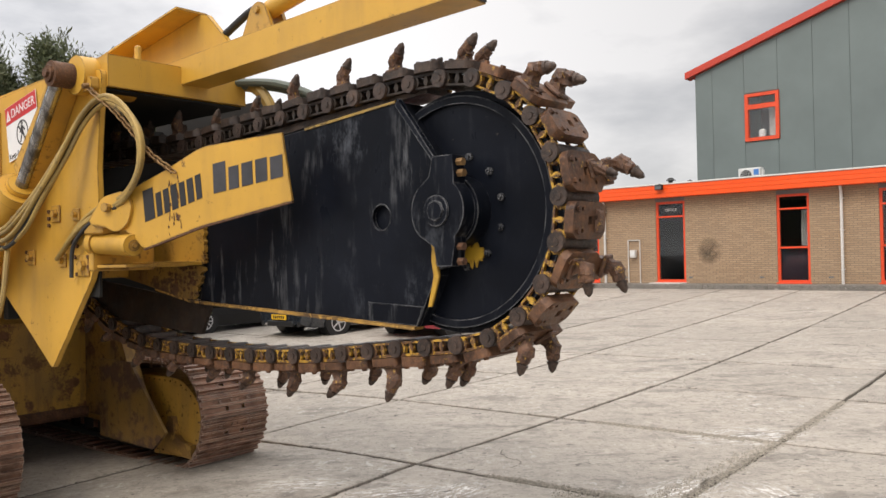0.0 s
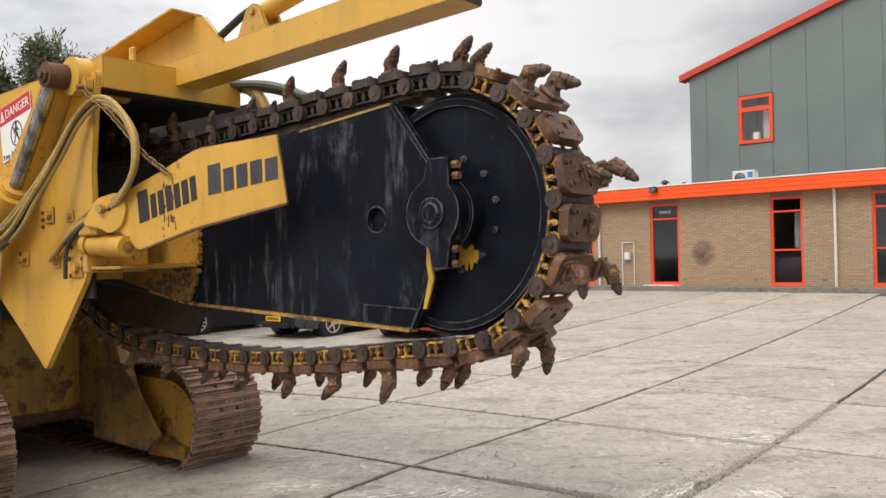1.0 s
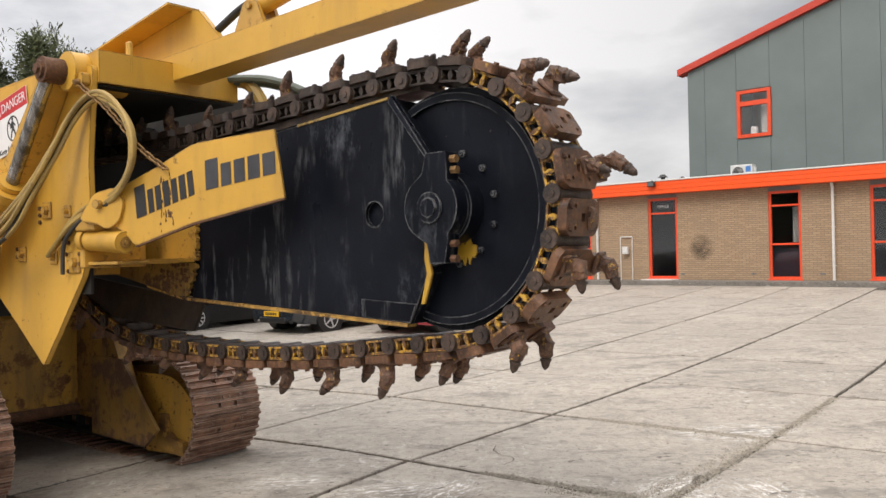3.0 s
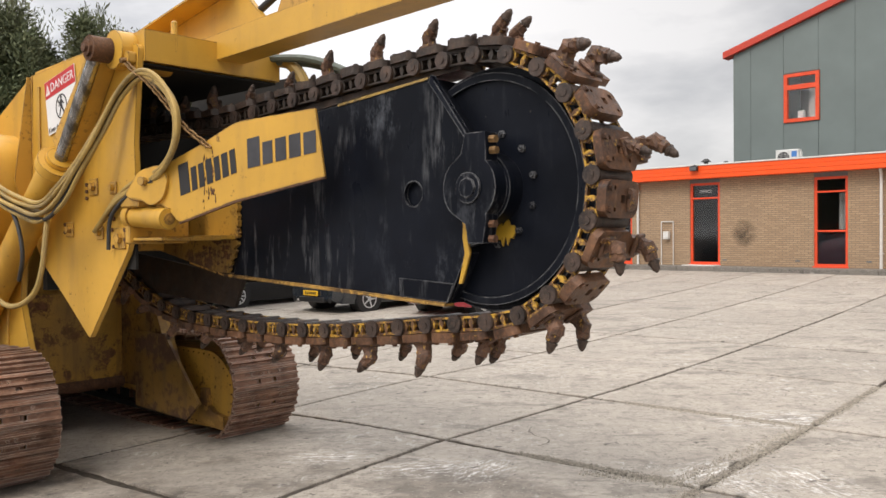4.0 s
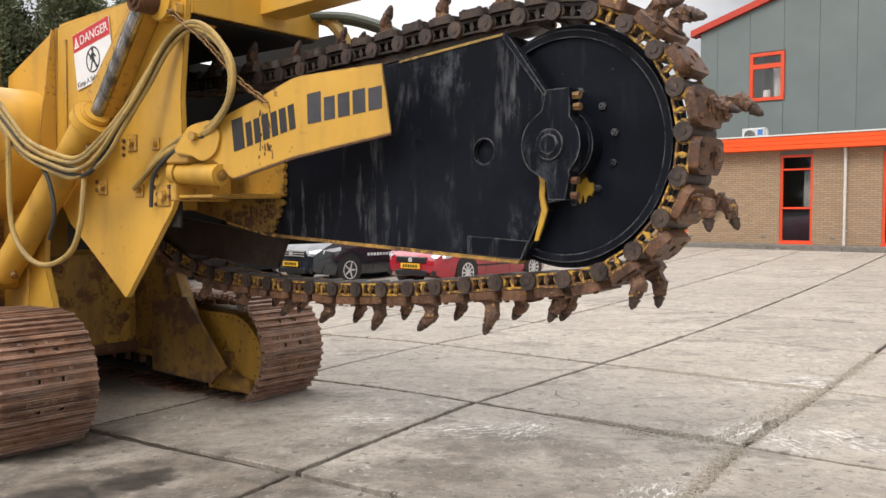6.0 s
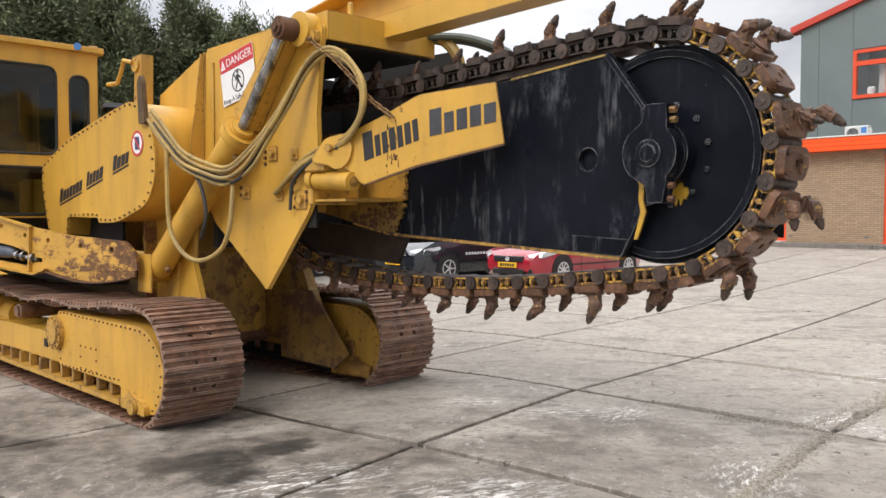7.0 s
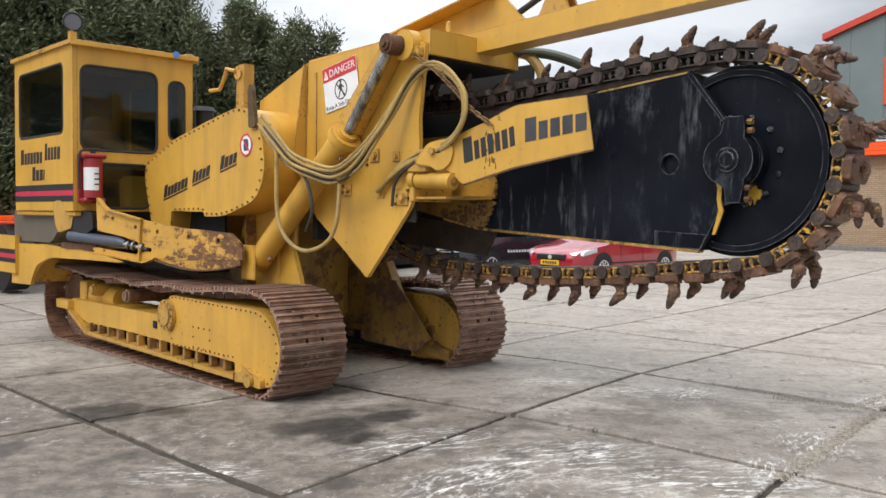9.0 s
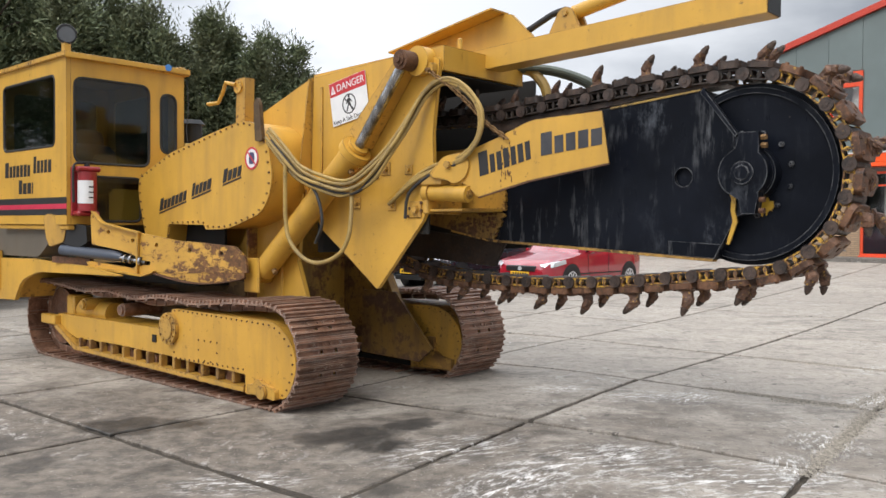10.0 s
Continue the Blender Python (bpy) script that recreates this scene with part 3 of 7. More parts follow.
def sheet():
    bm = bmesh.new()
    xs = [-420, -160, -70, -40] + [-30 + 2 * k for k in range(36)] + [52, 80, 160, 420]
    ys = [-420, -160, -60, -30] + [-20 + 2 * k for k in range(36)] + [62, 90, 180, 420]
    vs = [[bm.verts.new((x, y, height(x, y) - 0.028)) for y in ys] for x in xs]
    for i in range(len(xs) - 1):
        for j in range(len(ys) - 1):
            bm.faces.new((vs[i][j], vs[i + 1][j], vs[i + 1][j + 1], vs[i][j + 1]))
    ob = new("ground", mesh_of("ground", bm, DIRT, True))
    return tagged(ob, "brown dirt bed under the concrete slabs of the yard", "ground", kind="structure")


ground = sheet()

# ---------------------------------------------------------------- office building and hall
BUILD = Matrix(((0.7302, 0.6832, 0, 0), (-0.6832, 0.7302, 0, 0), (0, 0, 1, 0), (0, 0, 0, 1)))
FRONT, HALL, BASE = 25.24, 28.97, 0.74


def structure(name, bm, material, label, category, m=BUILD, smooth=False):
    ob = new(name, mesh_of(name, bm, material, smooth))
    ob.matrix_world = m
    return tagged(ob, label, category, kind="structure")


OPENINGS = [(-14.04, 0.78, -13.01, 3.38), (-10.07, 0.77, -9.12, 3.37), (-7.25, 0.77, -5.20, 3.37), (-17.25, 0.77, -16.23, 3.37), (-2.6, 0.77, -1.6, 3.37)]


def office():
    bm = bmesh.new()
    plate(bm, rect(-24, BASE - 0.5, 4, 3.52), [rect(*o) for o in OPENINGS], FRONT, FRONT + 0.28)
    wall = structure("wall_front", bm, BRICK, "buff brick front wall with a smoky stain beside the door", "wall")
    bm = bmesh.new()
    box(bm, (-24, FRONT + 0.28, BASE - 0.5), (-23.7, FRONT + 9, 3.52))
    structure("wall_left", bm, BRICK, "buff brick end wall of the office", "wall")
    bm = bmesh.new()
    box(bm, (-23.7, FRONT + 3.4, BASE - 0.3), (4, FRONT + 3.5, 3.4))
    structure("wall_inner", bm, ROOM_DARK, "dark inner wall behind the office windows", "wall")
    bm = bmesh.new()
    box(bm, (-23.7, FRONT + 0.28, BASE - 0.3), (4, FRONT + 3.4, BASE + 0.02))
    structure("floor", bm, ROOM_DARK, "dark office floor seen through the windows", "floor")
    bm = bmesh.new()
    box(bm, (-24.3, FRONT - 0.02, 3.52), (4, FRONT + 9, 3.86))
    structure("roof", bm, ROOF_DARK, "flat dark roof of the office", "roof")
    # fascia: three long orange boards and a white capping
    bm = bmesh.new()
    box(bm, (-24.4, FRONT - 0.36, 3.50), (4, FRONT - 0.02, 3.90))
    fascia = structure("fascia", bm, ORANGE, "bright orange boarded fascia along the flat roof", "fascia")
    for k in range(3):
        bm = bmesh.new()
        box(bm, (-24.42, FRONT - 0.385 - 0.004 * (k % 2), 3.505 + k * 0.133), (4, FRONT - 0.36, 3.505 + k * 0.133 + 0.129), 0.006)
        part("fascia_board", bm, ORANGE, fascia)
    bm = bmesh.new()
    box(bm, (-24.45, FRONT - 0.41, 3.905), (4, FRONT + 0.1, 3.95), 0.006)
    part("capping", bm, GALV, fascia, "white metal capping strip")
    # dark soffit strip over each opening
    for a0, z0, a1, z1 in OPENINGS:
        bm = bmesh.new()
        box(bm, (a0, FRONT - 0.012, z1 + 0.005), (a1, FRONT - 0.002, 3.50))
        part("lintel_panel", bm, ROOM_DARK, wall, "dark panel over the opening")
    # air bricks low in the wall
    for a in (-12.85, -10.55, -8.55, -15.2):
        bm = bmesh.new()
        box(bm, (a - 0.07, FRONT - 0.008, 0.90), (a + 0.07, FRONT - 0.001, 0.955), 0.004)
        for k in range(4):
            box(bm, (a - 0.055 + k * 0.03, FRONT - 0.012, 0.91), (a - 0.040 + k * 0.03, FRONT - 0.008, 0.945))
        part("air_brick", bm, ROOM_DARK, wall)
    return wall


wall_front = office()


def framed(name, a0, z0, a1, z1, bars, kind_label, mullions=(), solid=None):
    """A window or glazed door: frame, glass, rails at the heights in bars and posts at mullions."""
    bm = bmesh.new()
    f, y0, y1 = 0.075, FRONT + 0.03, FRONT + 0.12
    edges = [a0] + list(mullions) + [a1]
    holes = []
    for p, q in zip(edges, edges[1:]):
        l = p + (f if p == a0 else f * 0.6)
        r = q - (f if q == a1 else f * 0.6)
        zz = [z0] + list(bars) + [z1]
        for s, t in zip(zz, zz[1:]):
            holes.append(rect(l, s + (f if s == z0 else 0.028), r, t - (f if t == z1 else 0.028)))
    plate(bm, rect(a0, z0, a1, z1), holes, y0, y1)
    win = structure(name, bm, ORANGE_RED, kind_label, "door" if name.startswith("door") else "window")
    for h in holes:
        b2 = bmesh.new()
        x0, s, x1, t = h[0][0], h[0][1], h[2][0], h[2][1]
        box(b2, (x0 - 0.005, y0 + 0.04, s - 0.005), (x1 + 0.005, y0 + 0.052, t + 0.005))
        pane = part("pane", b2, WIN_GLASS, win)
        pane.visible_shadow = False
    for z in bars:
        b2 = bmesh.new()
        box(b2, (a0 + 0.02, y0 - 0.02, z - 0.026), (a1 - 0.02, y0 - 0.002, z + 0.026), 0.004)
        part("rail", b2, ORANGE_RED, win)
    b2 = bmesh.new()
    box(b2, (a0 - 0.03, FRONT - 0.05, z0 - 0.05), (a1 + 0.03, FRONT + 0.03, z0 + 0.012), 0.006)
    part("sill", b2, ORANGE_RED, win)
    return win


door_1 = framed("door_1", -14.04, 0.78, -13.01, 3.38, (2.89,), "glazed office door in an orange-red frame with a transom light")
lettering("OFFICE", 0.13, WHITE, door_1, Matrix.Translation((-13.52, FRONT + 0.05, 3.10)) @ pose(0, 0, 0, 90, 0, 0), "door_sign", "white lettering on the transom light")
window_1 = framed("window_1", -10.07, 0.77, -9.12, 3.37, (1.80, 2.94), "tall narrow window in an orange-red frame with dark glass", solid=1)
window_2 = framed("window_2", -7.25, 0.77, -5.20, 3.37, (1.80, 2.94), "wide double window in an orange-red frame", (-6.24,), 1)
window_3 = framed("window_3", -17.25, 0.77, -16.23, 3.37, (1.80, 2.94), "tall narrow window in an orange-red frame", solid=1)
window_4 = framed("window_4", -2.6, 0.77, -1.6, 3.37, (1.80, 2.94), "tall narrow window in an orange-red frame", solid=1)
for win, a in ((window_1, -9.34), (window_2, -6.55)):
    bm = bmesh.new()
    pts = [(a - 0.14 + 0.02 * k, 0.02 * math.sin(k * 1.9)) for k in range(14)]
    for (x, dy), (x2, dy2) in zip(pts, pts[1:]):
        v = [bm.verts.new(q) for q in ((x, FRONT + 0.34 + dy, 1.85), (x2, FRONT + 0.34 + dy2, 1.85), (x2, FRONT + 0.34 + dy2, 2.9), (x, FRONT + 0.34 + dy, 2.9))]
        bm.faces.new(v)
    part("curtain", bm, CURTAIN, win, "pale hanging curtain")
# lower infill panels behind the bottom lights
for win, a0, a1 in ((window_1, -9.99, -9.20), (window_2, -7.17, -5.28), (window_3, -17.17, -16.31), (window_4, -2.5, -1.7)):
    bm = bmesh.new()
    box(bm, (a0, FRONT + 0.10, 0.85), (a1, FRONT + 0.115, 1.77))
    part("infill_panel", bm, plain("slate_infill", (0.018, 0.020, 0.026), 0.3), win, "dark slate-blue infill panel")


def downpipe(a):
    th = thing("downpipe", BUILD @ Matrix.Translation((a, FRONT - 0.07, BASE)), "white plastic downpipe fixed to the brick wall", "pipe", "downpipes of the office")
    bm = bmesh.new()
    cyl(bm, (0, 0, -0.12), (0, 0, 2.62), 0.042, 12)
    cyl(bm, (0, 0, 2.62), (0, -0.10, 2.80), 0.042, 12)
    part("tube", bm, GALV, th, smooth=True)
    for z in (0.4, 1.5, 2.4):
        b2 = bmesh.new()
        cyl(b2, (0, 0, z), (0, 0, z + 0.03), 0.052, 12)
        box(b2, (-0.05, 0, z), (0.05, 0.07, z + 0.03))
        part("clip", b2, GALV, th)
    return th


for a in (-8.21, -15.95):
    downpipe(a)


def meter_box():
    th = thing("meter_box", BUILD @ Matrix.Translation((-14.85, FRONT, BASE)), "pale grey meter box on two conduits against the brick wall", "box")
    for x in (-0.22, 0.22):
        bm = bmesh.new()
        cyl(bm, (x, -0.04, -0.1), (x, -0.04, 1.42), 0.018, 8)
        part("conduit", bm, GALV, th)
    bm = bmesh.new()
    cyl(bm, (-0.22, -0.04, 1.42), (0.22, -0.04, 1.42), 0.018, 8)
    part("crossbar", bm, GALV, th)
    bm = bmesh.new()
    box(bm, (-0.10, -0.16, 0.84), (0.10, -0.02, 1.10), 0.012)
    part("casing", bm, GALV, th)
    bm = bmesh.new()
    box(bm, (-0.075, -0.17, 0.90), (0.075, -0.16, 1.05), 0.004)
    part("lid", bm, AC_WHITE, th)


meter_box()


def soot():
    """A smoky stain on the bricks: thin overlapping blots."""
    n = Nodes("soot_stain")
    c = n.mix(n.ramp(n.noise(9, 6), 0.35, 0.7), (0.10, 0.075, 0.05), (0.22, 0.16, 0.11))
    m = n.done(c, 0.9)
    sep = n.t.nodes.new("ShaderNodeVectorMath")
    sep.operation = 'LENGTH'
    n.t.links.new(n.co.outputs["Object"], sep.inputs[0])
    f = n.times(n.ramp(sep.outputs["Value"], 0.05, 0.44, 0.7, 0), n.ramp(n.noise(3.5, 6), 0.25, 0.75))
    n.t.links.new(f, n.b.inputs["Alpha"])
    bm = bmesh.new()
    plate(bm, disc_line(0, 0, 0.46, 24), [], -0.003, 0)
    ob = part("soot_stain", bm, m, wall_front, "blurred smoky stain on the bricks", m=Matrix.Translation((-12.2, FRONT - 0.004, 1.75)))
    return ob


soot()


def hall():
    slope = math.tan(radians(17.0))
    far, eave = 4.0, 8.12
    left = -14.40
    ridge = -14.40 + 17

    def top(a):
        return eave + (min(a, ridge) - left) * slope - max(0, a - ridge) * slope
    bm = bmesh.new()
    plate(bm, [(left, 3.6), (far, 3.6), (far, top(far)), (ridge, top(ridge)), (left, top(left))], [rect(-12.56, 5.52, -11.37, 7.16)], HALL + 0.03, HALL + 0.25)
    wall = structure("wall_hall", bm, CLADDING, "grey-green sheet cladding on the gable of the tall hall", "wall")
    bm = bmesh.new()
    box(bm, (left, HALL + 0.25, 0), (left + 0.2, HALL + 30, top(left)))
    structure("wall_hall_side", bm, CLADDING, "grey-green clad side wall of the tall hall", "wall")
    # cladding sheets with upright seams
    edges = [left] + [-13.75 + 1.17 * k for k in range(16)]
    for a, b in zip(edges, edges[1:]):
        b = min(b, far)
        if b <= a:
            continue
        lo, hi = a + 0.006, b - 0.006
        outline = [(lo, 3.9), (hi, 3.9), (hi, top(hi) - 0.02), (lo, top(lo) - 0.02)]
        if hi > -12.56 and lo < -11.37:
            x0, x1 = max(lo, -12.60), min(hi, -11.33)
            pieces = [[(lo, 3.9), (hi, 3.9), (hi, 5.48), (lo, 5.48)], [(lo, 7.20), (hi, 7.20), (hi, top(hi) - 0.02), (lo, top(lo) - 0.02)]]
            if x0 > lo:
                pieces.append(rect(lo, 5.48, x0, 7.20))
            if x1 < hi:
                pieces.append(rect(x1, 5.48, hi, 7.20))
        else:
            pieces = [outline]
        bm = bmesh.new()
        for p in pieces:
            plate(bm, p, [], HALL, HALL + 0.03)
        part("cladding_sheet", bm, CLADDING, wall)
    # red verge along the roof
    bm = bmesh.new()
    plate(bm, [(left - 0.32, top(left) - 0.10), (ridge, top(ridge) - 0.02), (ridge, top(ridge) + 0.22), (left - 0.32, top(left) + 0.13)], [], HALL - 0.16, HALL + 0.3)
    structure("verge_left", bm, VERGE_RED, "red verge board along the sloping roof", "trim")
    bm = bmesh.new()
    plate(bm, [(left - 0.3, top(left) - 0.02), (ridge, top(ridge) + 0.1), (far, top(far) + 0.1), (far, top(far)), (ridge, top(ridge)), (left, top(left))], [], HALL + 0.3, HALL + 30)
    structure("roof_hall", bm, ROOF_DARK, "pitched roof of the tall hall", "roof")
    # window in the gable
    bm = bmesh.new()
    a0, z0, a1, z1 = -12.56, 5.52, -11.37, 7.16
    holes = [rect(a0 + 0.12, z0 + 0.12, a1 - 0.12, 6.62), rect(a0 + 0.12, 6.78, a1 - 0.12, z1 - 0.11)]
    plate(bm, rect(a0, z0, a1, z1), holes, HALL - 0.05, HALL + 0.1)
    win = structure("window_5", bm, ORANGE_RED, "orange-red window with a vent light in the hall gable", "window")
    for h in holes:
        b2 = bmesh.new()
        box(b2, (h[0][0] - 0.01, HALL, h[0][1] - 0.01), (h[2][0] + 0.01, HALL + 0.012, h[2][1] + 0.01))
        p = part("pane", b2, glass("clear_window_glass", (0.75, 0.78, 0.8)), win)
        p.visible_shadow = False
    bm = bmesh.new()
    box(bm, (a0 - 0.1, HALL + 1.6, z0 - 0.2), (a1 + 0.8, HALL + 1.62, z1 + 0.3))
    part("blind", bm, CURTAIN, win, "pale roller blind behind the glass")
    bm = bmesh.new()
    box(bm, (a0 + 0.72, HALL + 0.3, z0 + 0.1), (a0 + 0.95, HALL + 0.33, z1 - 0.4), 0.005)
    part("curtain", bm, CURTAIN, win, "pale curtain")
    bm = bmesh.new()
    box(bm, (a0 + 0.40, HALL + 0.14, z0 + 0.12), (a0 + 0.62, HALL + 0.3, z0 + 0.40), 0.03)
    part("printer", bm, AC_WHITE, win, "white box on the window sill")


hall()


def pavement():
    bm = bmesh.new()
    for k in range(14):
        a = -24 + 2 * k
        box(bm, (a + 0.004, FRONT - 0.95, 0.3), (a + 1.996, FRONT, 0.735), 0.012)
    return structure("pavement", bm, KERB, "dark weathered concrete strip along the wall, a step above the yard", "pavement")


pavement()


def aircon():
    th = thing("air_conditioner", BUILD @ Matrix.Translation((-11.62, FRONT + 1.9, 3.86)) @ Matrix.Scale(0.92, 4), "white outdoor air conditioner with a round grille on the flat roof", "air conditioner")
    bm = bmesh.new()
    box(bm, (-0.40, -0.15, 0.06), (0.40, 0.15, 0.60), 0.015)
    part("casing", bm, AC_WHITE, th)
    bm = bmesh.new()
    cyl(bm, (-0.12, -0.16, 0.33), (-0.12, -0.152, 0.33), 0.21, 28)
    part("fan_opening", bm, CAR_BLACK, th)
    for r in (0.06, 0.11, 0.16, 0.205):
        bm = bmesh.new()
        tube(bm, [(-0.12 + r * math.cos(t * math.pi / 12), -0.168, 0.33 + r * math.sin(t * math.pi / 12)) for t in range(24)], 0.006, 5, True)
        part("grille_ring", bm, AC_WHITE, th)
    bm = bmesh.new()
    box(bm, (0.16, -0.157, 0.34), (0.34, -0.151, 0.54), 0.002)
    part("badge", bm, BLUE, th, "blue sticker")
    for x in (-0.3, 0.3):
        bm = bmesh.new()
        box(bm, (x - 0.03, -0.17, 0), (x + 0.03, 0.17, 0.06), 0.005)
        part("foot", bm, GALV, th)
    bm = bmesh.new()
    box(bm, (0.40, -0.06, 0.3), (0.47, 0.06, 0.5), 0.01)
    part("valve_cover", bm, AC_WHITE, th)


aircon()


def roof_vent(a, s):
    th = thing("roof_vent", BUILD @ Matrix.Translation((a, FRONT + 0.8, 3.86)), "small dark vent cowl on the flat roof", "vent", "vents on the office roof")
    bm = bmesh.new()
    cyl(bm, (0, 0, 0), (0, 0, 0.22 * s), 0.06 * s, 12)
    part("stack", bm, ROOF_DARK, th)
    bm = bmesh.new()
    cyl(bm, (0, 0, 0.22 * s), (0, 0, 0.30 * s), 0.14 * s, 14, 0.05 * s)
    part("cowl", bm, ROOF_DARK, th)


roof_vent(-13.9, 1.2)
roof_vent(-13.2, 0.8)


def flood_light():
    th = thing("flood_light", BUILD @ Matrix.Translation((-13.64, FRONT - 0.40, 3.86)), "small dark flood light hanging on the orange fascia", "lamp")
    bm = bmesh.new()
    box(bm, (-0.13, -0.14, -0.12), (0.13, -0.02, 0.05), 0.02)
    part("housing", bm, SIGN_BLACK, th)
    bm = bmesh.new()
    box(bm, (-0.11, -0.147, -0.10), (0.11, -0.141, 0.0), 0.002)
    part("lens", bm, LAMP_LENS, th)
    bm = bmesh.new()
    box(bm, (-0.015, -0.03, 0.02), (0.015, 0.03, 0.09))
    part("bracket", bm, SIGN_BLACK, th)


flood_light()


def security_camera():
    th = thing("security_camera", BUILD @ Matrix.Translation((-6.35, FRONT - 0.41, 3.80)), "small white security camera on the orange fascia", "camera housing")
    bm = bmesh.new()
    cyl(bm, (0, 0.03, 0.03), (0, -0.05, 0.0), 0.03, 10)
    part("mount", bm, AC_WHITE, th)
    bm = bmesh.new()
    cyl(bm, (0.10, -0.02, 0.0), (-0.16, -0.12, -0.05), 0.045, 12)
    part("barrel", bm, AC_WHITE, th, smooth=True)
    bm = bmesh.new()
    cyl(bm, (-0.16, -0.12, -0.05), (-0.166, -0.123, -0.052), 0.034, 12)
    part("lens", bm, SIGN_BLACK, th)


security_camera()
bm = bmesh.new()
box(bm, (-0.55, -0.5, 0), (0.55, 0, 0.03), 0.008)
tagged(part("door_mat", bm, GALV, None, m=BUILD @ Matrix.Translation((-13.52, FRONT - 0.02, 0.735))), "pale metal grating step before the office door", "door mat")


# ---------------------------------------------------------------- the trenching machine
# its frame: x forward along the boom, y across to the far side, z up
BODY = pose(-4.979, 4.178, 0, 0, 0, -40)
machine = thing("trenching_machine", BODY, "yellow tracked trenching machine with black boom and rusty digging chain", "trencher")


def lay(path, pitch, phase=0.0, closed=True):
    """Points at an even pitch along a closed x-z path, with the way of travel and the outward side."""
    p = smooth_line([(a, 0, b) for a, b in path + path[:1]], 1600)
    d = [0.0]
    for a, b in zip(p, p[1:]):
        d.append(d[-1] + (b - a).length)
    n = round(d[-1] / pitch)
    out = []
    for k in range(n):
        s = ((k + phase) / n % 1.0) * d[-1]
        j = int(np.searchsorted(d, s)) - 1
        j = max(0, min(j, len(p) - 2))
        t = (p[min(j + 9, len(p) - 1)] - p[max(j - 8, 0)]).normalized()
        out.append((p[j].lerp(p[j + 1], (s - d[j]) / max(1e-9, d[j + 1] - d[j])), t))
    return out, d[-1] / n


def at_link(p, t, y):
    side = Vector((0, 1, 0))
    n = t.cross(side).normalized()
    return Matrix(((t.x, 0, n.x, p.x), (t.y, 1, n.y, y), (t.z, 0, n.z, p.z), (0, 0, 0, 1)))


def arc(x, z, r, a0, a1, n):
    return [(x + r * math.cos(radians(a0 + (a1 - a0) * k / (n - 1))), z + r * math.sin(radians(a0 + (a1 - a0) * k / (n - 1)))) for k in range(n)]


# --- crawler tracks
def shoe_mesh(width, pitch):
    """A triple-grouser shoe: a plate with mud holes, three ridges across its whole width and a lip under the next shoe."""
    bm = bmesh.new()
    h = pitch / 2 - 0.004
    flat = lambda x, y, z: (x, z, y)
    mid = width / 2
    holes = [rounded(rect(0.014, mid + d - 0.024, 0.050, mid + d + 0.024), 0.010, 2) for d in (-0.085, 0.085)]
    plate(bm, rect(-h, 0, h, width), holes, 0.0, 0.016, flat)
    box(bm, (-h - 0.012, 0.004, -0.018), (-h + 0.030, width - 0.004, 0.0))
    for x, t, up in ((-0.078, 0.020, 0.044), (-0.010, 0.018, 0.040), (0.058, 0.020, 0.044)):
        vs = [bm.verts.new(q) for q in ((x - 0.005, 0.0, 0.016), (x + t + 0.005, 0.0, 0.016), (x + t, 0.006, up), (x, 0.006, up),
                                        (x - 0.005, width, 0.016), (x + t + 0.005, width, 0.016), (x + t, width - 0.006, up), (x, width - 0.006, up))]
        for q in ((0, 1, 2, 3), (4, 7, 6, 5), (0, 4, 5, 1), (1, 5, 6, 2), (2, 6, 7, 3), (3, 7, 4, 0)):
            bm.faces.new([vs[k] for k in q])
    for y in (mid - 0.15, mid - 0.03, mid + 0.03, mid + 0.15):
        cyl(bm, (-0.034, y, 0.016), (-0.034, y, 0.028), 0.013, 6)
    return mesh_of("track_shoe", bm, TRACK)


def link_block(width, pitch):
    bm = bmesh.new()
    for y in (width * 0.36, width * 0.60):
        box(bm, (-pitch * 0.52, y, -0.085), (pitch * 0.40, y + 0.03, -0.002), 0.008)
    return mesh_of("track_link", bm, TRACK)


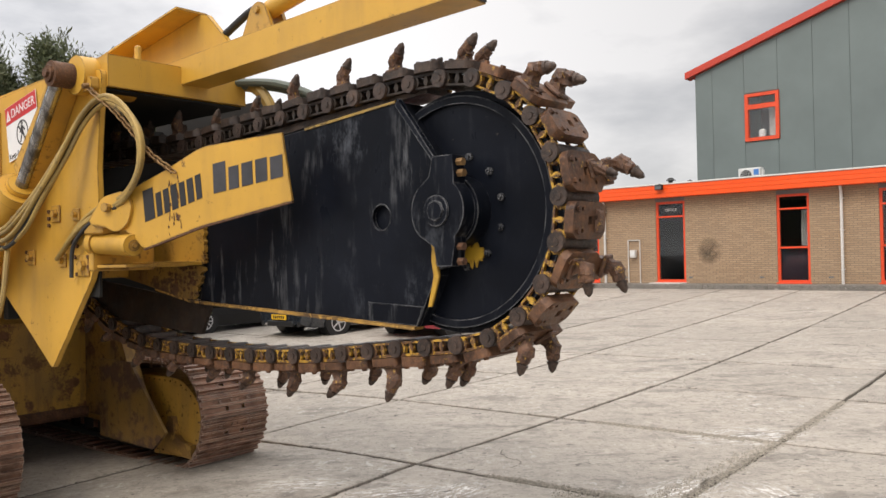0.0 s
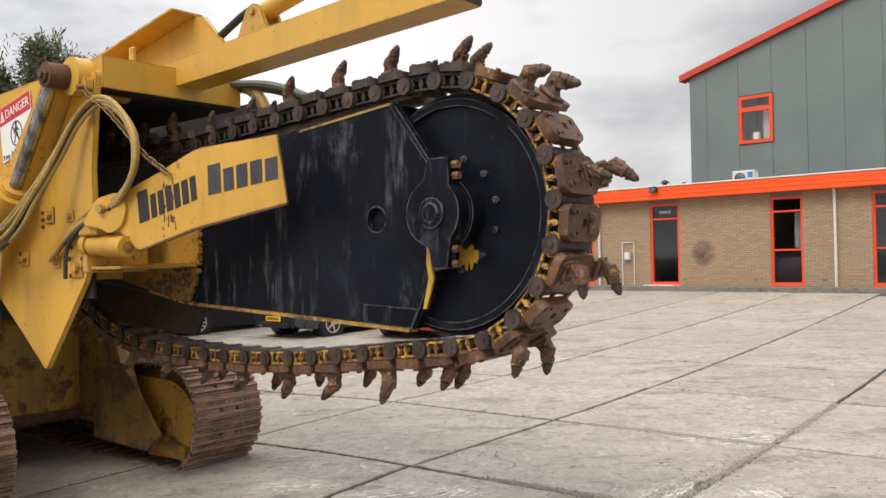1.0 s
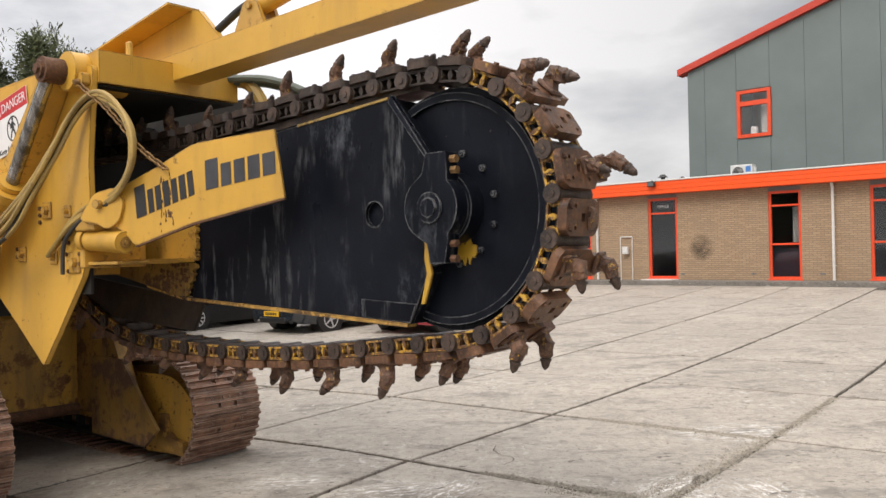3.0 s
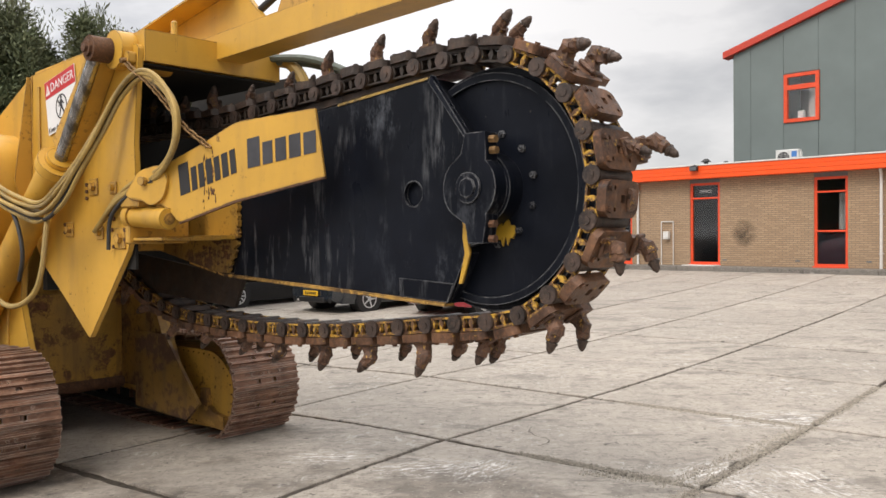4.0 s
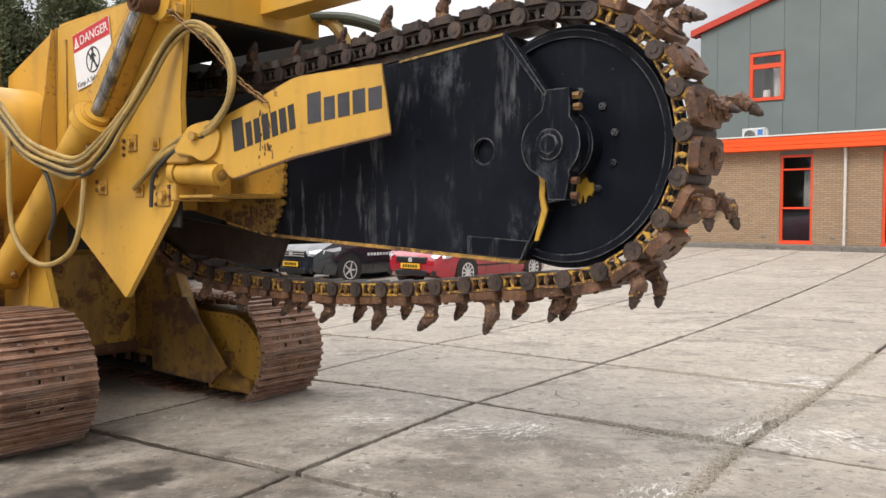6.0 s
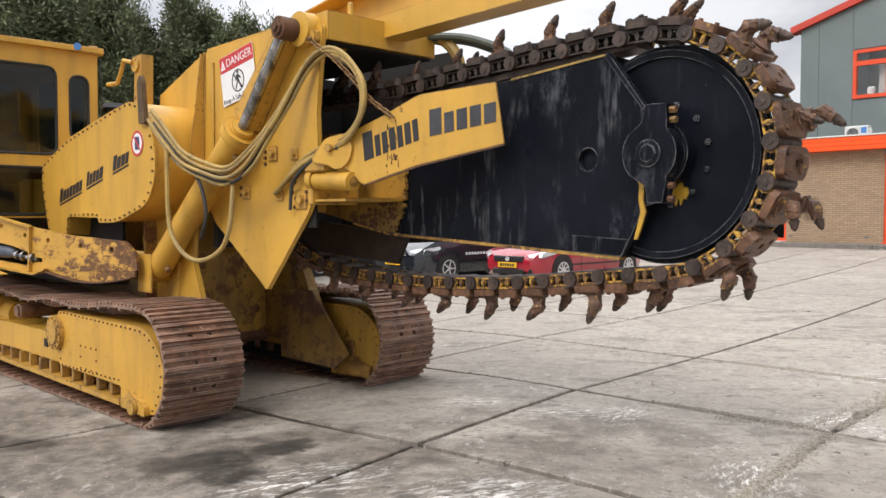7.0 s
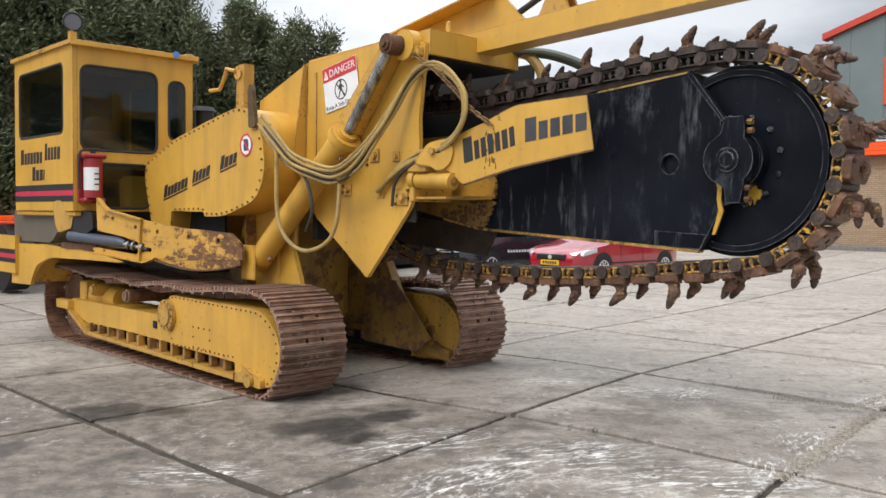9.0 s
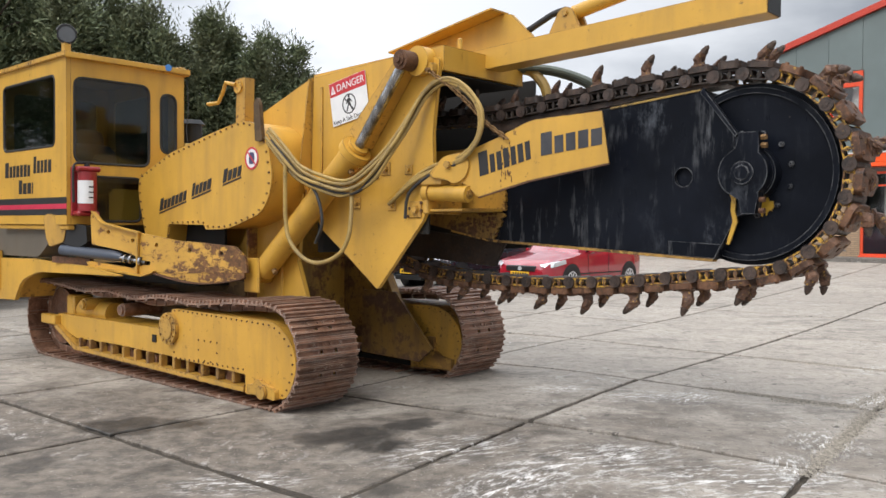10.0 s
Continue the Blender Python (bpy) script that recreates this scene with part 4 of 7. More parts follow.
def crawler(y0, near):
    width, zb = 0.70, -0.085
    path = (arc(-0.27, 0.375, 0.455, 90, -78, 9) + [(-0.6, zb - 0.005), (-1.5, zb), (-2.6, zb), (-3.7, zb), (-4.6, zb)]
            + arc(-5.02, 0.375, 0.455, -96, -262, 9) + [(-4.4, 0.80), (-3.9, 0.765), (-3.3, 0.79), (-2.7, 0.745), (-2.1, 0.79), (-1.5, 0.765), (-0.8, 0.82)])
    spots, pitch = lay(path, 0.205)
    # frame plates
    bm = bmesh.new()
    yo = y0 + 0.03 if near else y0 + 0.05
    outline = rounded([(-1.95, 0.70), (-0.15, 0.70), (0.10, 0.52), (0.16, 0.30), (0.02, 0.02), (-0.62, -0.01), (-0.62, 0.17), (-1.92, 0.19)], [0.08, 0.16, 0.12, 0.16, 0.1, 0.02, 0.02, 0.02])
    plate(bm, outline, [], yo, yo + 0.60)
    frame_ob = part("track_frame", bm, YELLOW_EDGED if near else YELLOW_WORN, machine, "boxed yellow track frame with a bolted rim", True)
    shoe, block = shoe_mesh(width, pitch), link_block(width, pitch)
    for p, t in spots:
        m = at_link(p, t, y0)
        part("track_shoe", shoe, None, frame_ob, m=m)
        part("track_link", block, None, frame_ob, m=m)
    bolts(frame_ob, along(inset(outline, 0.045), 0.085), yo, RUSTY if near else YELLOW_RUSTY, 0.009, 0.008)
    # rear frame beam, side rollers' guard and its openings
    # far beam, rail and brackets go near-black: shade between the tracks, as colour
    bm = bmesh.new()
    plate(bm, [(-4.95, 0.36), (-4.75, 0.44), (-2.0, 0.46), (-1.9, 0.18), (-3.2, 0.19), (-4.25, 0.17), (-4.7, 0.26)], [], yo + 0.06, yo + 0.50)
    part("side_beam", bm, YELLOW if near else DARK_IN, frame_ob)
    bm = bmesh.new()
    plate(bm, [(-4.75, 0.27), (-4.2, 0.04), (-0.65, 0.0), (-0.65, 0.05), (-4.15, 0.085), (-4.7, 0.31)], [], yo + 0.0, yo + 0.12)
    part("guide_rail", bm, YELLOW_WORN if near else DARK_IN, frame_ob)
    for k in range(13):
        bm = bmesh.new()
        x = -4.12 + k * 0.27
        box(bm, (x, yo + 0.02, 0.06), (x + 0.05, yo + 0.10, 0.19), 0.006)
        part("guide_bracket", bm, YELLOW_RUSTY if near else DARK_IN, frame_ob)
    for k in range(7):
        bm = bmesh.new()
        x = -4.0 + k * 0.5
        cyl(bm, (x, yo + 0.10, 0.085), (x, yo + 0.52, 0.085), 0.085, 14)
        part("bottom_roller", bm, TRACK, frame_ob, smooth=True)
    for x in (-3.05, -4.0):
        bm = bmesh.new()
        cyl(bm, (x, yo + 0.03, 0.60), (x, yo + 0.5, 0.60), 0.075, 14)
        cyl(bm, (x, yo + 0.0, 0.60), (x, yo + 0.03, 0.60), 0.055, 14)
        part("carrier_roller", bm, YELLOW_WORN if x < -3.5 else TRACK, frame_ob, smooth=True)
    bm = bmesh.new()
    cyl(bm, (-4.55, yo + 0.26, 0.50), (-3.65, yo + 0.26, 0.50), 0.135, 18)
    box(bm, (-4.62, yo + 0.10, 0.38), (-4.42, yo + 0.36, 0.68), 0.02)
    part("tension_cylinder", bm, YELLOW, frame_ob, smooth=True)
    bm = bmesh.new()
    box(bm, (-5.10, yo - 0.02, 0.30), (-4.70, yo + 0.08, 0.42), 0.012)
    part("step", bm, YELLOW, frame_ob)
    bm = bmesh.new()
    cyl(bm, (-5.02, yo + 0.22, 0.375), (-5.02, yo + 0.42, 0.375), 0.36, 28)
    part("idler_wheel", bm, TRACK, frame_ob, smooth=True)
    if near:
        bm = bmesh.new()
        cyl(bm, (-1.95, yo + 0.02, 0.49), (-1.95, yo - 0.045, 0.49), 0.165, 26)
        cyl(bm, (-1.95, yo - 0.045, 0.49), (-1.95, yo - 0.06, 0.49), 0.11, 20)
        for k in range(12):
            a = k * math.pi / 6
            cyl(bm, (-1.95 + 0.138 * math.cos(a), yo - 0.045, 0.49 + 0.138 * math.sin(a)), (-1.95 + 0.138 * math.cos(a), yo - 0.058, 0.49 + 0.138 * math.sin(a)), 0.012, 6)
        part("drive_cover", bm, YELLOW_WORN, frame_ob, "round bolted cover of the track drive", True)
        bm = bmesh.new()
        plate(bm, rounded([(-0.52, 0.02), (-0.10, 0.0), (-0.10, 0.08), (-0.16, 0.11), (-0.30, 0.13), (-0.36, 0.17), (-0.44, 0.10), (-0.52, 0.10)], 0.02), [], yo - 0.05, yo)
        cyl(bm, (-0.27, yo - 0.05, 0.055), (-0.27, yo - 0.085, 0.055), 0.062, 14)
        part("axle_bracket", bm, YELLOW_WORN, frame_ob, "rust-stained bracket and axle end", True)
        bolts(frame_ob, [(-1.42 + 0.11 * i, 0.22 + 0.10 * j) for i in range(4) for j in range(3) if (i, j) not in ((1, 1), (2, 1))], yo, RUSTY, 0.009, 0.006)
        # near-black block in place of the shaded hollow of a cut-out
        bm = bmesh.new()
        box(bm, (-2.42, yo + 0.045, 0.30), (-2.34, yo + 0.06, 0.38), 0.004)
        part("cut_out", bm, DARK_IN, frame_ob)
    else:
        bm = bmesh.new()
        plate(bm, [(-0.38, 0.05), (0.04, 0.02), (0.04, 0.14), (-0.12, 0.16), (-0.22, 0.22), (-0.24, 0.36), (-0.32, 0.36)], [], yo - 0.05, yo)
        part("axle_bracket", bm, YELLOW_RUSTY, frame_ob, "rusty yellow axle bracket")
        bm = bmesh.new()
        plate(bm, [(-0.72, 0.84), (-0.66, 0.84), (-0.10, 0.26), (-0.30, 0.10), (-1.2, 0.12), (-1.2, 0.84)], [], y0 - 0.16, y0 - 0.13)
        part("track_guard", bm, GUARD_RUST, frame_ob, "rusty yellow guard plate beside the track")
    return frame_ob


crawler(2.06, True)
crawler(4.25, False)

# --- centre frame between the tracks
bm = bmesh.new()
plate(bm, [(-4.6, 0.45), (-1.64, 0.42), (-1.64, 0.95), (-4.6, 0.95)], [], 2.80, 4.15)
part("centre_frame", bm, MUDDY, machine, "rust-eaten yellow frame between the tracks")
bm = bmesh.new()
plate(bm, [(-3.2, 0.30), (-1.10, 0.28), (-0.72, 0.17), (-0.40, 0.20), (-0.86, 1.06), (-0.60, 1.75), (-3.2, 1.75)], [], 4.165, 4.20)
belly = part("side_plate", bm, PLATE_RUST, machine, "rusty olive-yellow frame plate beside the track")
bm = bmesh.new()
plate(bm, [(-0.40, 0.20), (-0.375, 0.20), (-0.84, 1.07), (-0.865, 1.06)], [], 4.10, 4.21)
part("edge_flange", bm, YELLOW_RUSTY, belly)
bm = bmesh.new()
# brightened enamel makes up for the shade this plate stands in
box(bm, (-1.625, 2.80, 0.30), (-1.60, 4.163, 1.75))
cross = part("cross_plate", bm, PLATE_SCABBED, machine, "rust-patched yellow cross plate between the tracks")
bm = bmesh.new()
cyl(bm, (-1.60, 2.80, 0.30), (-1.60, 4.163, 0.30), 0.055, 14)
part("bottom_bar", bm, RUSTY, cross, smooth=True)
bm = bmesh.new()
plate(bm, [(-1.78, 0.72), (-0.70, 0.72), (-0.90, 1.20), (-0.80, 1.9), (-1.98, 1.70), (-1.78, 1.52), (-1.92, 1.34), (-1.79, 1.19)], [], 2.92, 2.97)
part("tower_post", bm, YELLOW, machine)
bm = bmesh.new()
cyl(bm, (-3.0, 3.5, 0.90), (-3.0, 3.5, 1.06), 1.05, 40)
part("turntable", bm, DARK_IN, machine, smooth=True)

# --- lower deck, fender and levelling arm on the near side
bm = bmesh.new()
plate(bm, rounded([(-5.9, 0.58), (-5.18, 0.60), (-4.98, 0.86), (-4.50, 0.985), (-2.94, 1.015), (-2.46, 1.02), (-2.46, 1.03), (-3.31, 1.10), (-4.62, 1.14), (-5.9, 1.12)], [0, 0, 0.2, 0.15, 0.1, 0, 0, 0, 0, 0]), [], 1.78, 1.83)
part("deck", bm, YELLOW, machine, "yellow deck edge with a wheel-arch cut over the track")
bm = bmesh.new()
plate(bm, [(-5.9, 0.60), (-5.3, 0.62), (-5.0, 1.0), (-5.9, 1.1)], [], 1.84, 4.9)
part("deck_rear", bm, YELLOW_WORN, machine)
# near-black plate for the dark band under the arm
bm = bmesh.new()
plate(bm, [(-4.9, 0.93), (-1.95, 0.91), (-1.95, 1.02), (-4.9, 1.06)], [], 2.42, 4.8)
part("slew_bed", bm, DARK_IN, machine, "near-black bed under the arm")
bm = bmesh.new()
plate(bm, [(-6.5, 0.72), (-5.62, 0.72), (-5.62, 1.22), (-6.5, 1.22)], [], 1.74, 1.80)
side_skirt = part("side_skirt", bm, YELLOW, machine)
for z0, z1, mt in ((0.98, 1.04, SIGN_BLACK), (0.92, 0.978, MAGENTA), (0.86, 0.918, SIGN_BLACK)):
    bm = bmesh.new()
    box(bm, (-6.5, 1.737, z0), (-5.63, 1.739, z1))
    part("stripe", bm, mt, side_skirt)
ARM = Matrix(((0.9527, -0.3040, 0, -3.50), (0.3040, 0.9527, 0, 1.85), (0, 0, 1, 0), (0, 0, 0, 1)))
on_arm = lambda x, y, z: tuple(ARM @ Vector((x, y, z)))
arm_outline = rounded([(0.16, 1.68), (0.22, 1.71), (0.30, 1.62), (0.40, 1.57), (0.92, 1.47), (1.41, 1.40), (2.18, 1.35), (2.32, 1.24), (2.34, 1.08), (1.25, 1.04), (1.13, 1.05), (0.96, 1.00), (0.14, 1.08), (0.09, 1.14), (0.16, 1.15), (0.80, 1.085),
                       (0.85, 1.13), (0.84, 1.22), (0.60, 1.28), (0.18, 1.34)], [0.03, 0.03, 0.04, 0.04, 0.02, 0.05, 0.04, 0.05, 0, 0.03, 0.03, 0.05, 0.02, 0.02, 0.02, 0.02, 0.02, 0.02, 0.05, 0.02], 3)
bm = bmesh.new()
plate(bm, arm_outline, [rounded(rect(0.88, 1.125, 1.04, 1.17), 0.02)] + [disc_line(x, z, 0.024, 10) for x, z in ((0.43, 1.48), (0.79, 1.39), (1.13, 1.345), (1.59, 1.30), (2.01, 1.27), (0.21, 1.66))], 0, 0.035, on_arm)
lev = part("levelling_arm", bm, ARM_PAINT, machine, "yellow arm plate with bolt holes, rusty at the end")
bm = bmesh.new()
plate(bm, [(0.22, 1.71), (0.235, 1.715), (0.315, 1.625), (0.405, 1.585), (0.92, 1.485), (0.92, 1.468), (0.40, 1.568), (0.30, 1.62)], [], -0.055, 0.0, on_arm)
part("top_flange", bm, YELLOW, lev)
bm = bmesh.new()
plate(bm, [(0.14, 1.08), (0.96, 1.00), (1.13, 1.05), (1.13, 1.065), (0.96, 1.018), (0.14, 1.098)], [], -0.06, 0.0, on_arm)
part("bottom_flange", bm, YELLOW, lev)
bm = bmesh.new()
plate(bm, [(0.865, 1.03), (0.885, 1.03), (0.90, 1.465), (0.88, 1.465)], [], -0.035, 0.0, on_arm)
part("rib", bm, YELLOW, lev)
bm = bmesh.new()
sag = [(1.13 + 1.17 * k / 14, 1.03 - 0.075 * math.sin(math.pi * k / 14) - 0.02 * k / 14) for k in range(15)]
plate(bm, sag + [(x, z + 0.012) for x, z in reversed(sag)], [], -0.05, 0.03, on_arm)
part("arm_edge", bm, RUSTY, lev, "rusty sagging lip under the arm")
bm = bmesh.new()
plate(bm, [(x, z + 0.013) for x, z in sag] + [(2.30, 1.09), (1.25, 1.05)], [], 0.004, 0.028, on_arm)
part("arm_skirt", bm, ARM_PAINT, lev)
bm = bmesh.new()
cyl(bm, on_arm(-0.30, 0.02, 1.27), on_arm(0.50, 0.02, 1.215), 0.062, 16)
cyl(bm, on_arm(0.50, 0.02, 1.215), on_arm(0.62, 0.02, 1.20), 0.062, 16, 0.040)
jack = part("jack_barrel", bm, plain("blue_grey_paint", (0.060, 0.072, 0.098), 0.4), machine, "blue-grey hydraulic jack", True)
bm = bmesh.new()
cyl(bm, on_arm(0.60, 0.0, 1.20), on_arm(0.98, 0.0, 1.15), 0.022, 10)
for s in (0.68, 0.76, 0.90):
    cyl(bm, on_arm(s, 0.0, 1.19 - (s - 0.68) * 0.1), on_arm(s + 0.025, 0.0, 1.187 - (s - 0.68) * 0.1), 0.050, 10)
part("jack_rod", bm, CHROME, jack, smooth=True)
bm = bmesh.new()
plate(bm, rounded([(-0.56, 1.64), (-0.50, 1.69), (-0.40, 1.67), (-0.33, 1.57), (-0.20, 1.54), (-0.24, 1.36), (-0.37, 1.33), (-0.46, 1.30), (-0.52, 1.40)], 0.03), [], -0.02, 0.02, on_arm)
part("jack_bracket", bm, YELLOW_WORN, machine, "worn yellow bracket of the jack")
bm = bmesh.new()
plate(bm, rounded([(-0.31, 1.60), (0.10, 1.55), (0.12, 1.36), (-0.05, 1.28), (-0.28, 1.36)], 0.02), [], -0.01, 0.12, on_arm)
part("valve_block", bm, CAR_BLACK, machine, "black valve block")
bm = bmesh.new()
plate(bm, [(-0.47, 1.12), (0.12, 1.09), (0.13, 1.18), (-0.47, 1.19)], [], 0.02, 0.08, on_arm)
part("rusty_bar", bm, RUSTY, machine, "rusty bar behind the deck edge")

# added sheet: its near-black colour stands for the dark opening under the case
bm = bmesh.new()
plate(bm, [(-3.3, 1.03), (-1.95, 1.03), (-1.95, 1.62), (-3.3, 1.62)], [], 2.74, 2.77)
part("back_panel", bm, DARK_IN, machine, "near-black panel that stands for the shade under the case")

# --- cab
CAB0, CAB1, CABN, CABF, CABT, CABB = -5.52, -3.55, 1.72, 3.20, 3.46, 1.56
side_win = rounded(rect(-5.34, 2.47, -3.85, 3.28), 0.09)
front_win = rounded(rect(1.81, 2.27, 2.73, 3.24), 0.11)
slim_win = rounded(rect(2.88, 2.45, 3.09, 3.17), 0.10)
low_win = rounded(rect(2.00, 1.60, 2.62, 2.12), 0.08)
bm = bmesh.new()
plate(bm, rect(CAB0, CABB, CAB1, CABT), [side_win], CABN, CABN + 0.05)
cab = part("cab", bm, YELLOW, machine, "yellow sheet-steel cab with tinted windows")
across = lambda x, y, z: (y, x, z)
bm = bmesh.new()
plate(bm, rect(CABN + 0.05, CABB, CABF, CABT), [front_win, slim_win, low_win], CAB1 - 0.05, CAB1, across)
part("cab_front", bm, YELLOW, cab)
bm = bmesh.new()
plate(bm, rect(CAB0, CABB, CAB1 - 0.05, CABT), [rounded(rect(-5.3, 2.3, -3.85, 3.25), 0.09)], CABF - 0.05, CABF)
part("cab_far_side", bm, YELLOW, cab)
bm = bmesh.new()
plate(bm, rect(CABN + 0.05, CABB, CABF - 0.05, CABT), [rounded(rect(1.9, 2.4, 3.0, 3.25), 0.09)], CAB0, CAB0 + 0.05, across)
part("cab_rear", bm, YELLOW, cab)
bm = bmesh.new()
box(bm, (CAB0, CABN + 0.05, CABB), (CAB1 - 0.05, CABF - 0.05, CABB + 0.05))
part("cab_floor", bm, CAR_BLACK, cab)
bm = bmesh.new()
plate(bm, [(CABN - 0.04, CABT), (CABF + 0.05, CABT - 0.03), (CABF + 0.05, CABT + 0.015), (CABN - 0.04, CABT + 0.05)], [], CAB0 - 0.04, CAB1 + 0.05, across)
part("cab_roof", bm, YELLOW_WORN, cab, "yellow roof plate with a small rim")
bm = bmesh.new()
box(bm, (CAB1 + 0.052, CABN - 0.04, CABT - 0.02), (CAB1 + 0.07, CABF + 0.05, CABT + 0.045), 0.006)
part("roof_rim", bm, YELLOW, cab)


def pane(name, line, y, put=None, through_cab=False):
    b = bmesh.new()
    plate(b, line, [], y - 0.004, y + 0.004, put)
    g = part(name, b, CAB_GLASS, cab)
    g.visible_shadow = False
    b = bmesh.new()
    pts = [Vector((put or (lambda p, q, r: (p, q, r)))(p[0], y - 0.006, p[1])) for p in line]
    tube(b, pts, 0.017, 6, True)
    part("window_seal", b, RUBBER, g, "black rubber seal", True)


pane("side_window", side_win, CABN + 0.012)
pane("front_window", front_win, CAB1 - 0.012, lambda x, y, z: (2 * (CAB1 - 0.012) - y, x, z))
pane("slim_window", slim_win, CAB1 - 0.012, lambda x, y, z: (2 * (CAB1 - 0.012) - y, x, z))
pane("low_window", low_win, CAB1 - 0.012, lambda x, y, z: (2 * (CAB1 - 0.012) - y, x, z))
for line, y, put in ((rounded(rect(-5.3, 2.3, -3.85, 3.25), 0.09), CABF - 0.02, None), (rounded(rect(1.9, 2.4, 3.0, 3.25), 0.09), CAB0 + 0.02, across)):
    bm = bmesh.new()
    plate(bm, line, [], y - 0.004, y + 0.004, put)
    part("rear_window", bm, CAB_GLASS, cab).visible_shadow = False
bm = bmesh.new()
box(bm, (-4.75, 2.05, 1.95), (-4.15, 2.60, 2.13), 0.06)
part("seat", bm, SEAT, cab, "grey cloth driver's seat")
for (cx, cy, cz), (rx, ry, rz), nm in (((-4.20, 2.28, 2.36), (0.14, 0.34, 0.20), "seat_back"), ((-4.22, 2.28, 2.58), (0.10, 0.19, 0.15), "headrest")):
    bm = bmesh.new()
    bmesh.ops.create_uvsphere(bm, u_segments=20, v_segments=12, radius=1)
    for v in bm.verts:
        k = 1 / max(0.75, (abs(v.co.x) ** 3 + abs(v.co.y) ** 3 + abs(v.co.z) ** 3) ** (1 / 3))
        v.co = Vector((cx + v.co.x * rx * k, cy + v.co.y * ry * k, cz + v.co.z * rz * k))
    part(nm, bm, SEAT, cab, smooth=True)
bm = bmesh.new()
box(bm, (-4.8, 2.1, 1.6), (-4.2, 2.55, 1.95), 0.02)
part("seat_base", bm, CAR_BLACK, cab)
bm = bmesh.new()
box(bm, (-3.98, 1.95, 2.0), (-3.70, 2.85, 2.26), 0.06)
cyl(bm, (-3.95, 2.35, 2.26), (-3.98, 2.35, 2.40), 0.16, 18, 0.10)
part("dashboard", bm, SEAT, cab)
# stripes and lettering on the cab side
for z0, z1, mt in ((1.80, 1.875, SIGN_BLACK), (1.742, 1.798, MAGENTA), (1.67, 1.740, SIGN_BLACK)):
    bm = bmesh.new()
    box(bm, (CAB0, CABN - 0.003, z0), (CAB1, CABN - 0.001, z1))
    part("stripe", bm, mt, cab)
put_side = lambda ox, oz: (lambda x, y, z: (ox + x, CABN - 0.002 + y, oz + z))
for widths, h, ox, oz, s in (((0.11, 0.075, 0.075, 0.085, 0.075, 0.085, 0.07), 0.19, -5.30, 2.14, 3), ((0.07, 0.075, 0.065, 0.075, 0.085), 0.20, -4.44, 2.17, 4), ((0.10, 0.10, 0.10, 0.03), 0.17, -4.88, 1.93, 5)):
    part("lettering", word_bars(widths, h, 0.03, put_side(ox, oz), 0.05, seed=s), SIGN_BLACK, cab, "black lettering")
# lamp and beacon on the roof
bm = bmesh.new()
box(bm, (CAB1 - 0.06, CABN - 0.03, CABT + 0.04), (CAB1 + 0.02, CABN + 0.05, CABT + 0.15), 0.008)
part("lamp_bracket", bm, YELLOW, cab)
bm = bmesh.new()
cyl(bm, (CAB1 - 0.12, CABN + 0.04, CABT + 0.24), (CAB1 + 0.02, CABN - 0.0, CABT + 0.235), 0.085, 20, 0.105)
part("work_lamp", bm, SIGN_BLACK, cab, "round black work lamp", True)
bm = bmesh.new()
cyl(bm, (CAB1 + 0.021, CABN - 0.0, CABT + 0.235), (CAB1 + 0.03, CABN - 0.003, CABT + 0.235), 0.088, 20)
part("lamp_lens", bm, LAMP_LENS, cab, smooth=True)
bm = bmesh.new()
tube(bm, [(CAB1 - 0.05, CABN + 0.03 + 0.12 * math.cos(t), CABT + 0.24 + 0.12 * math.sin(t)) for t in [radians(20 + 14 * k) for k in range(11)]], 0.012, 6)
part("lamp_hood", bm, SIGN_BLACK, cab)
bm = bmesh.new()
cyl(bm, (CAB1 - 0.02, 2.97, CABT + 0.03), (CAB1 + 0.08, 2.94, CABT + 0.03), 0.042, 14)
part("marker_lamp", bm, BLUE, cab, "small blue marker lamp", True)
bm = bmesh.new()
box(bm, (CAB1 - 0.05, 3.10, CABT + 0.0), (CAB1 + 0.04, 3.20, CABT + 0.07), 0.01)
part("roof_latch", bm, YELLOW_WORN, cab)
bm = bmesh.new()
tube(bm, smooth_line([(CAB1 + 0.03, 3.22, 3.40), (CAB1 + 0.04, 3.235, 3.0), (CAB1 + 0.02, 3.22, 2.75), (CAB1 + 0.05, 3.24, 2.5)], 24), 0.006, 5)
part("cable", bm, HOSE_DARK, cab)
# grey plate under the cab
bm = bmesh.new()
plate(bm, rounded([(-5.9, 1.16), (-5.0, 1.16), (-4.55, 1.16), (-4.26, 1.34), (-4.15, 1.56), (-5.9, 1.56)], [0, 0, 0.12, 0.1, 0, 0]), [], CABN + 0.10, CABN + 1.3)
part("cab_base", bm, GREY_PLATE, machine, "grey-brown plate under the cab")
bm = bmesh.new()
box(bm, (-5.55, CABN + 0.02, 1.50), (-3.56, CABN + 0.1, 1.558), 0.01)
part("cab_step", bm, YELLOW, machine)

# --- transmission case with its bolted cover
case_line = rounded([(-3.36, 2.12), (-2.70, 2.36), (-1.80, 2.54), (-1.20, 2.64), (-0.88, 2.48), (-0.76, 2.0), (-0.92, 1.70), (-1.55, 1.53), (-1.95, 1.53), (-1.98, 1.58), (-2.70, 1.58), (-2.74, 1.38), (-3.20, 1.40), (-3.38, 1.92)],
                    [0.06, 0.1, 0.2, 0.2, 0.25, 0.3, 0.25, 0.2, 0.02, 0.02, 0.02, 0.03, 0.05, 0.1], 6)
bm = bmesh.new()
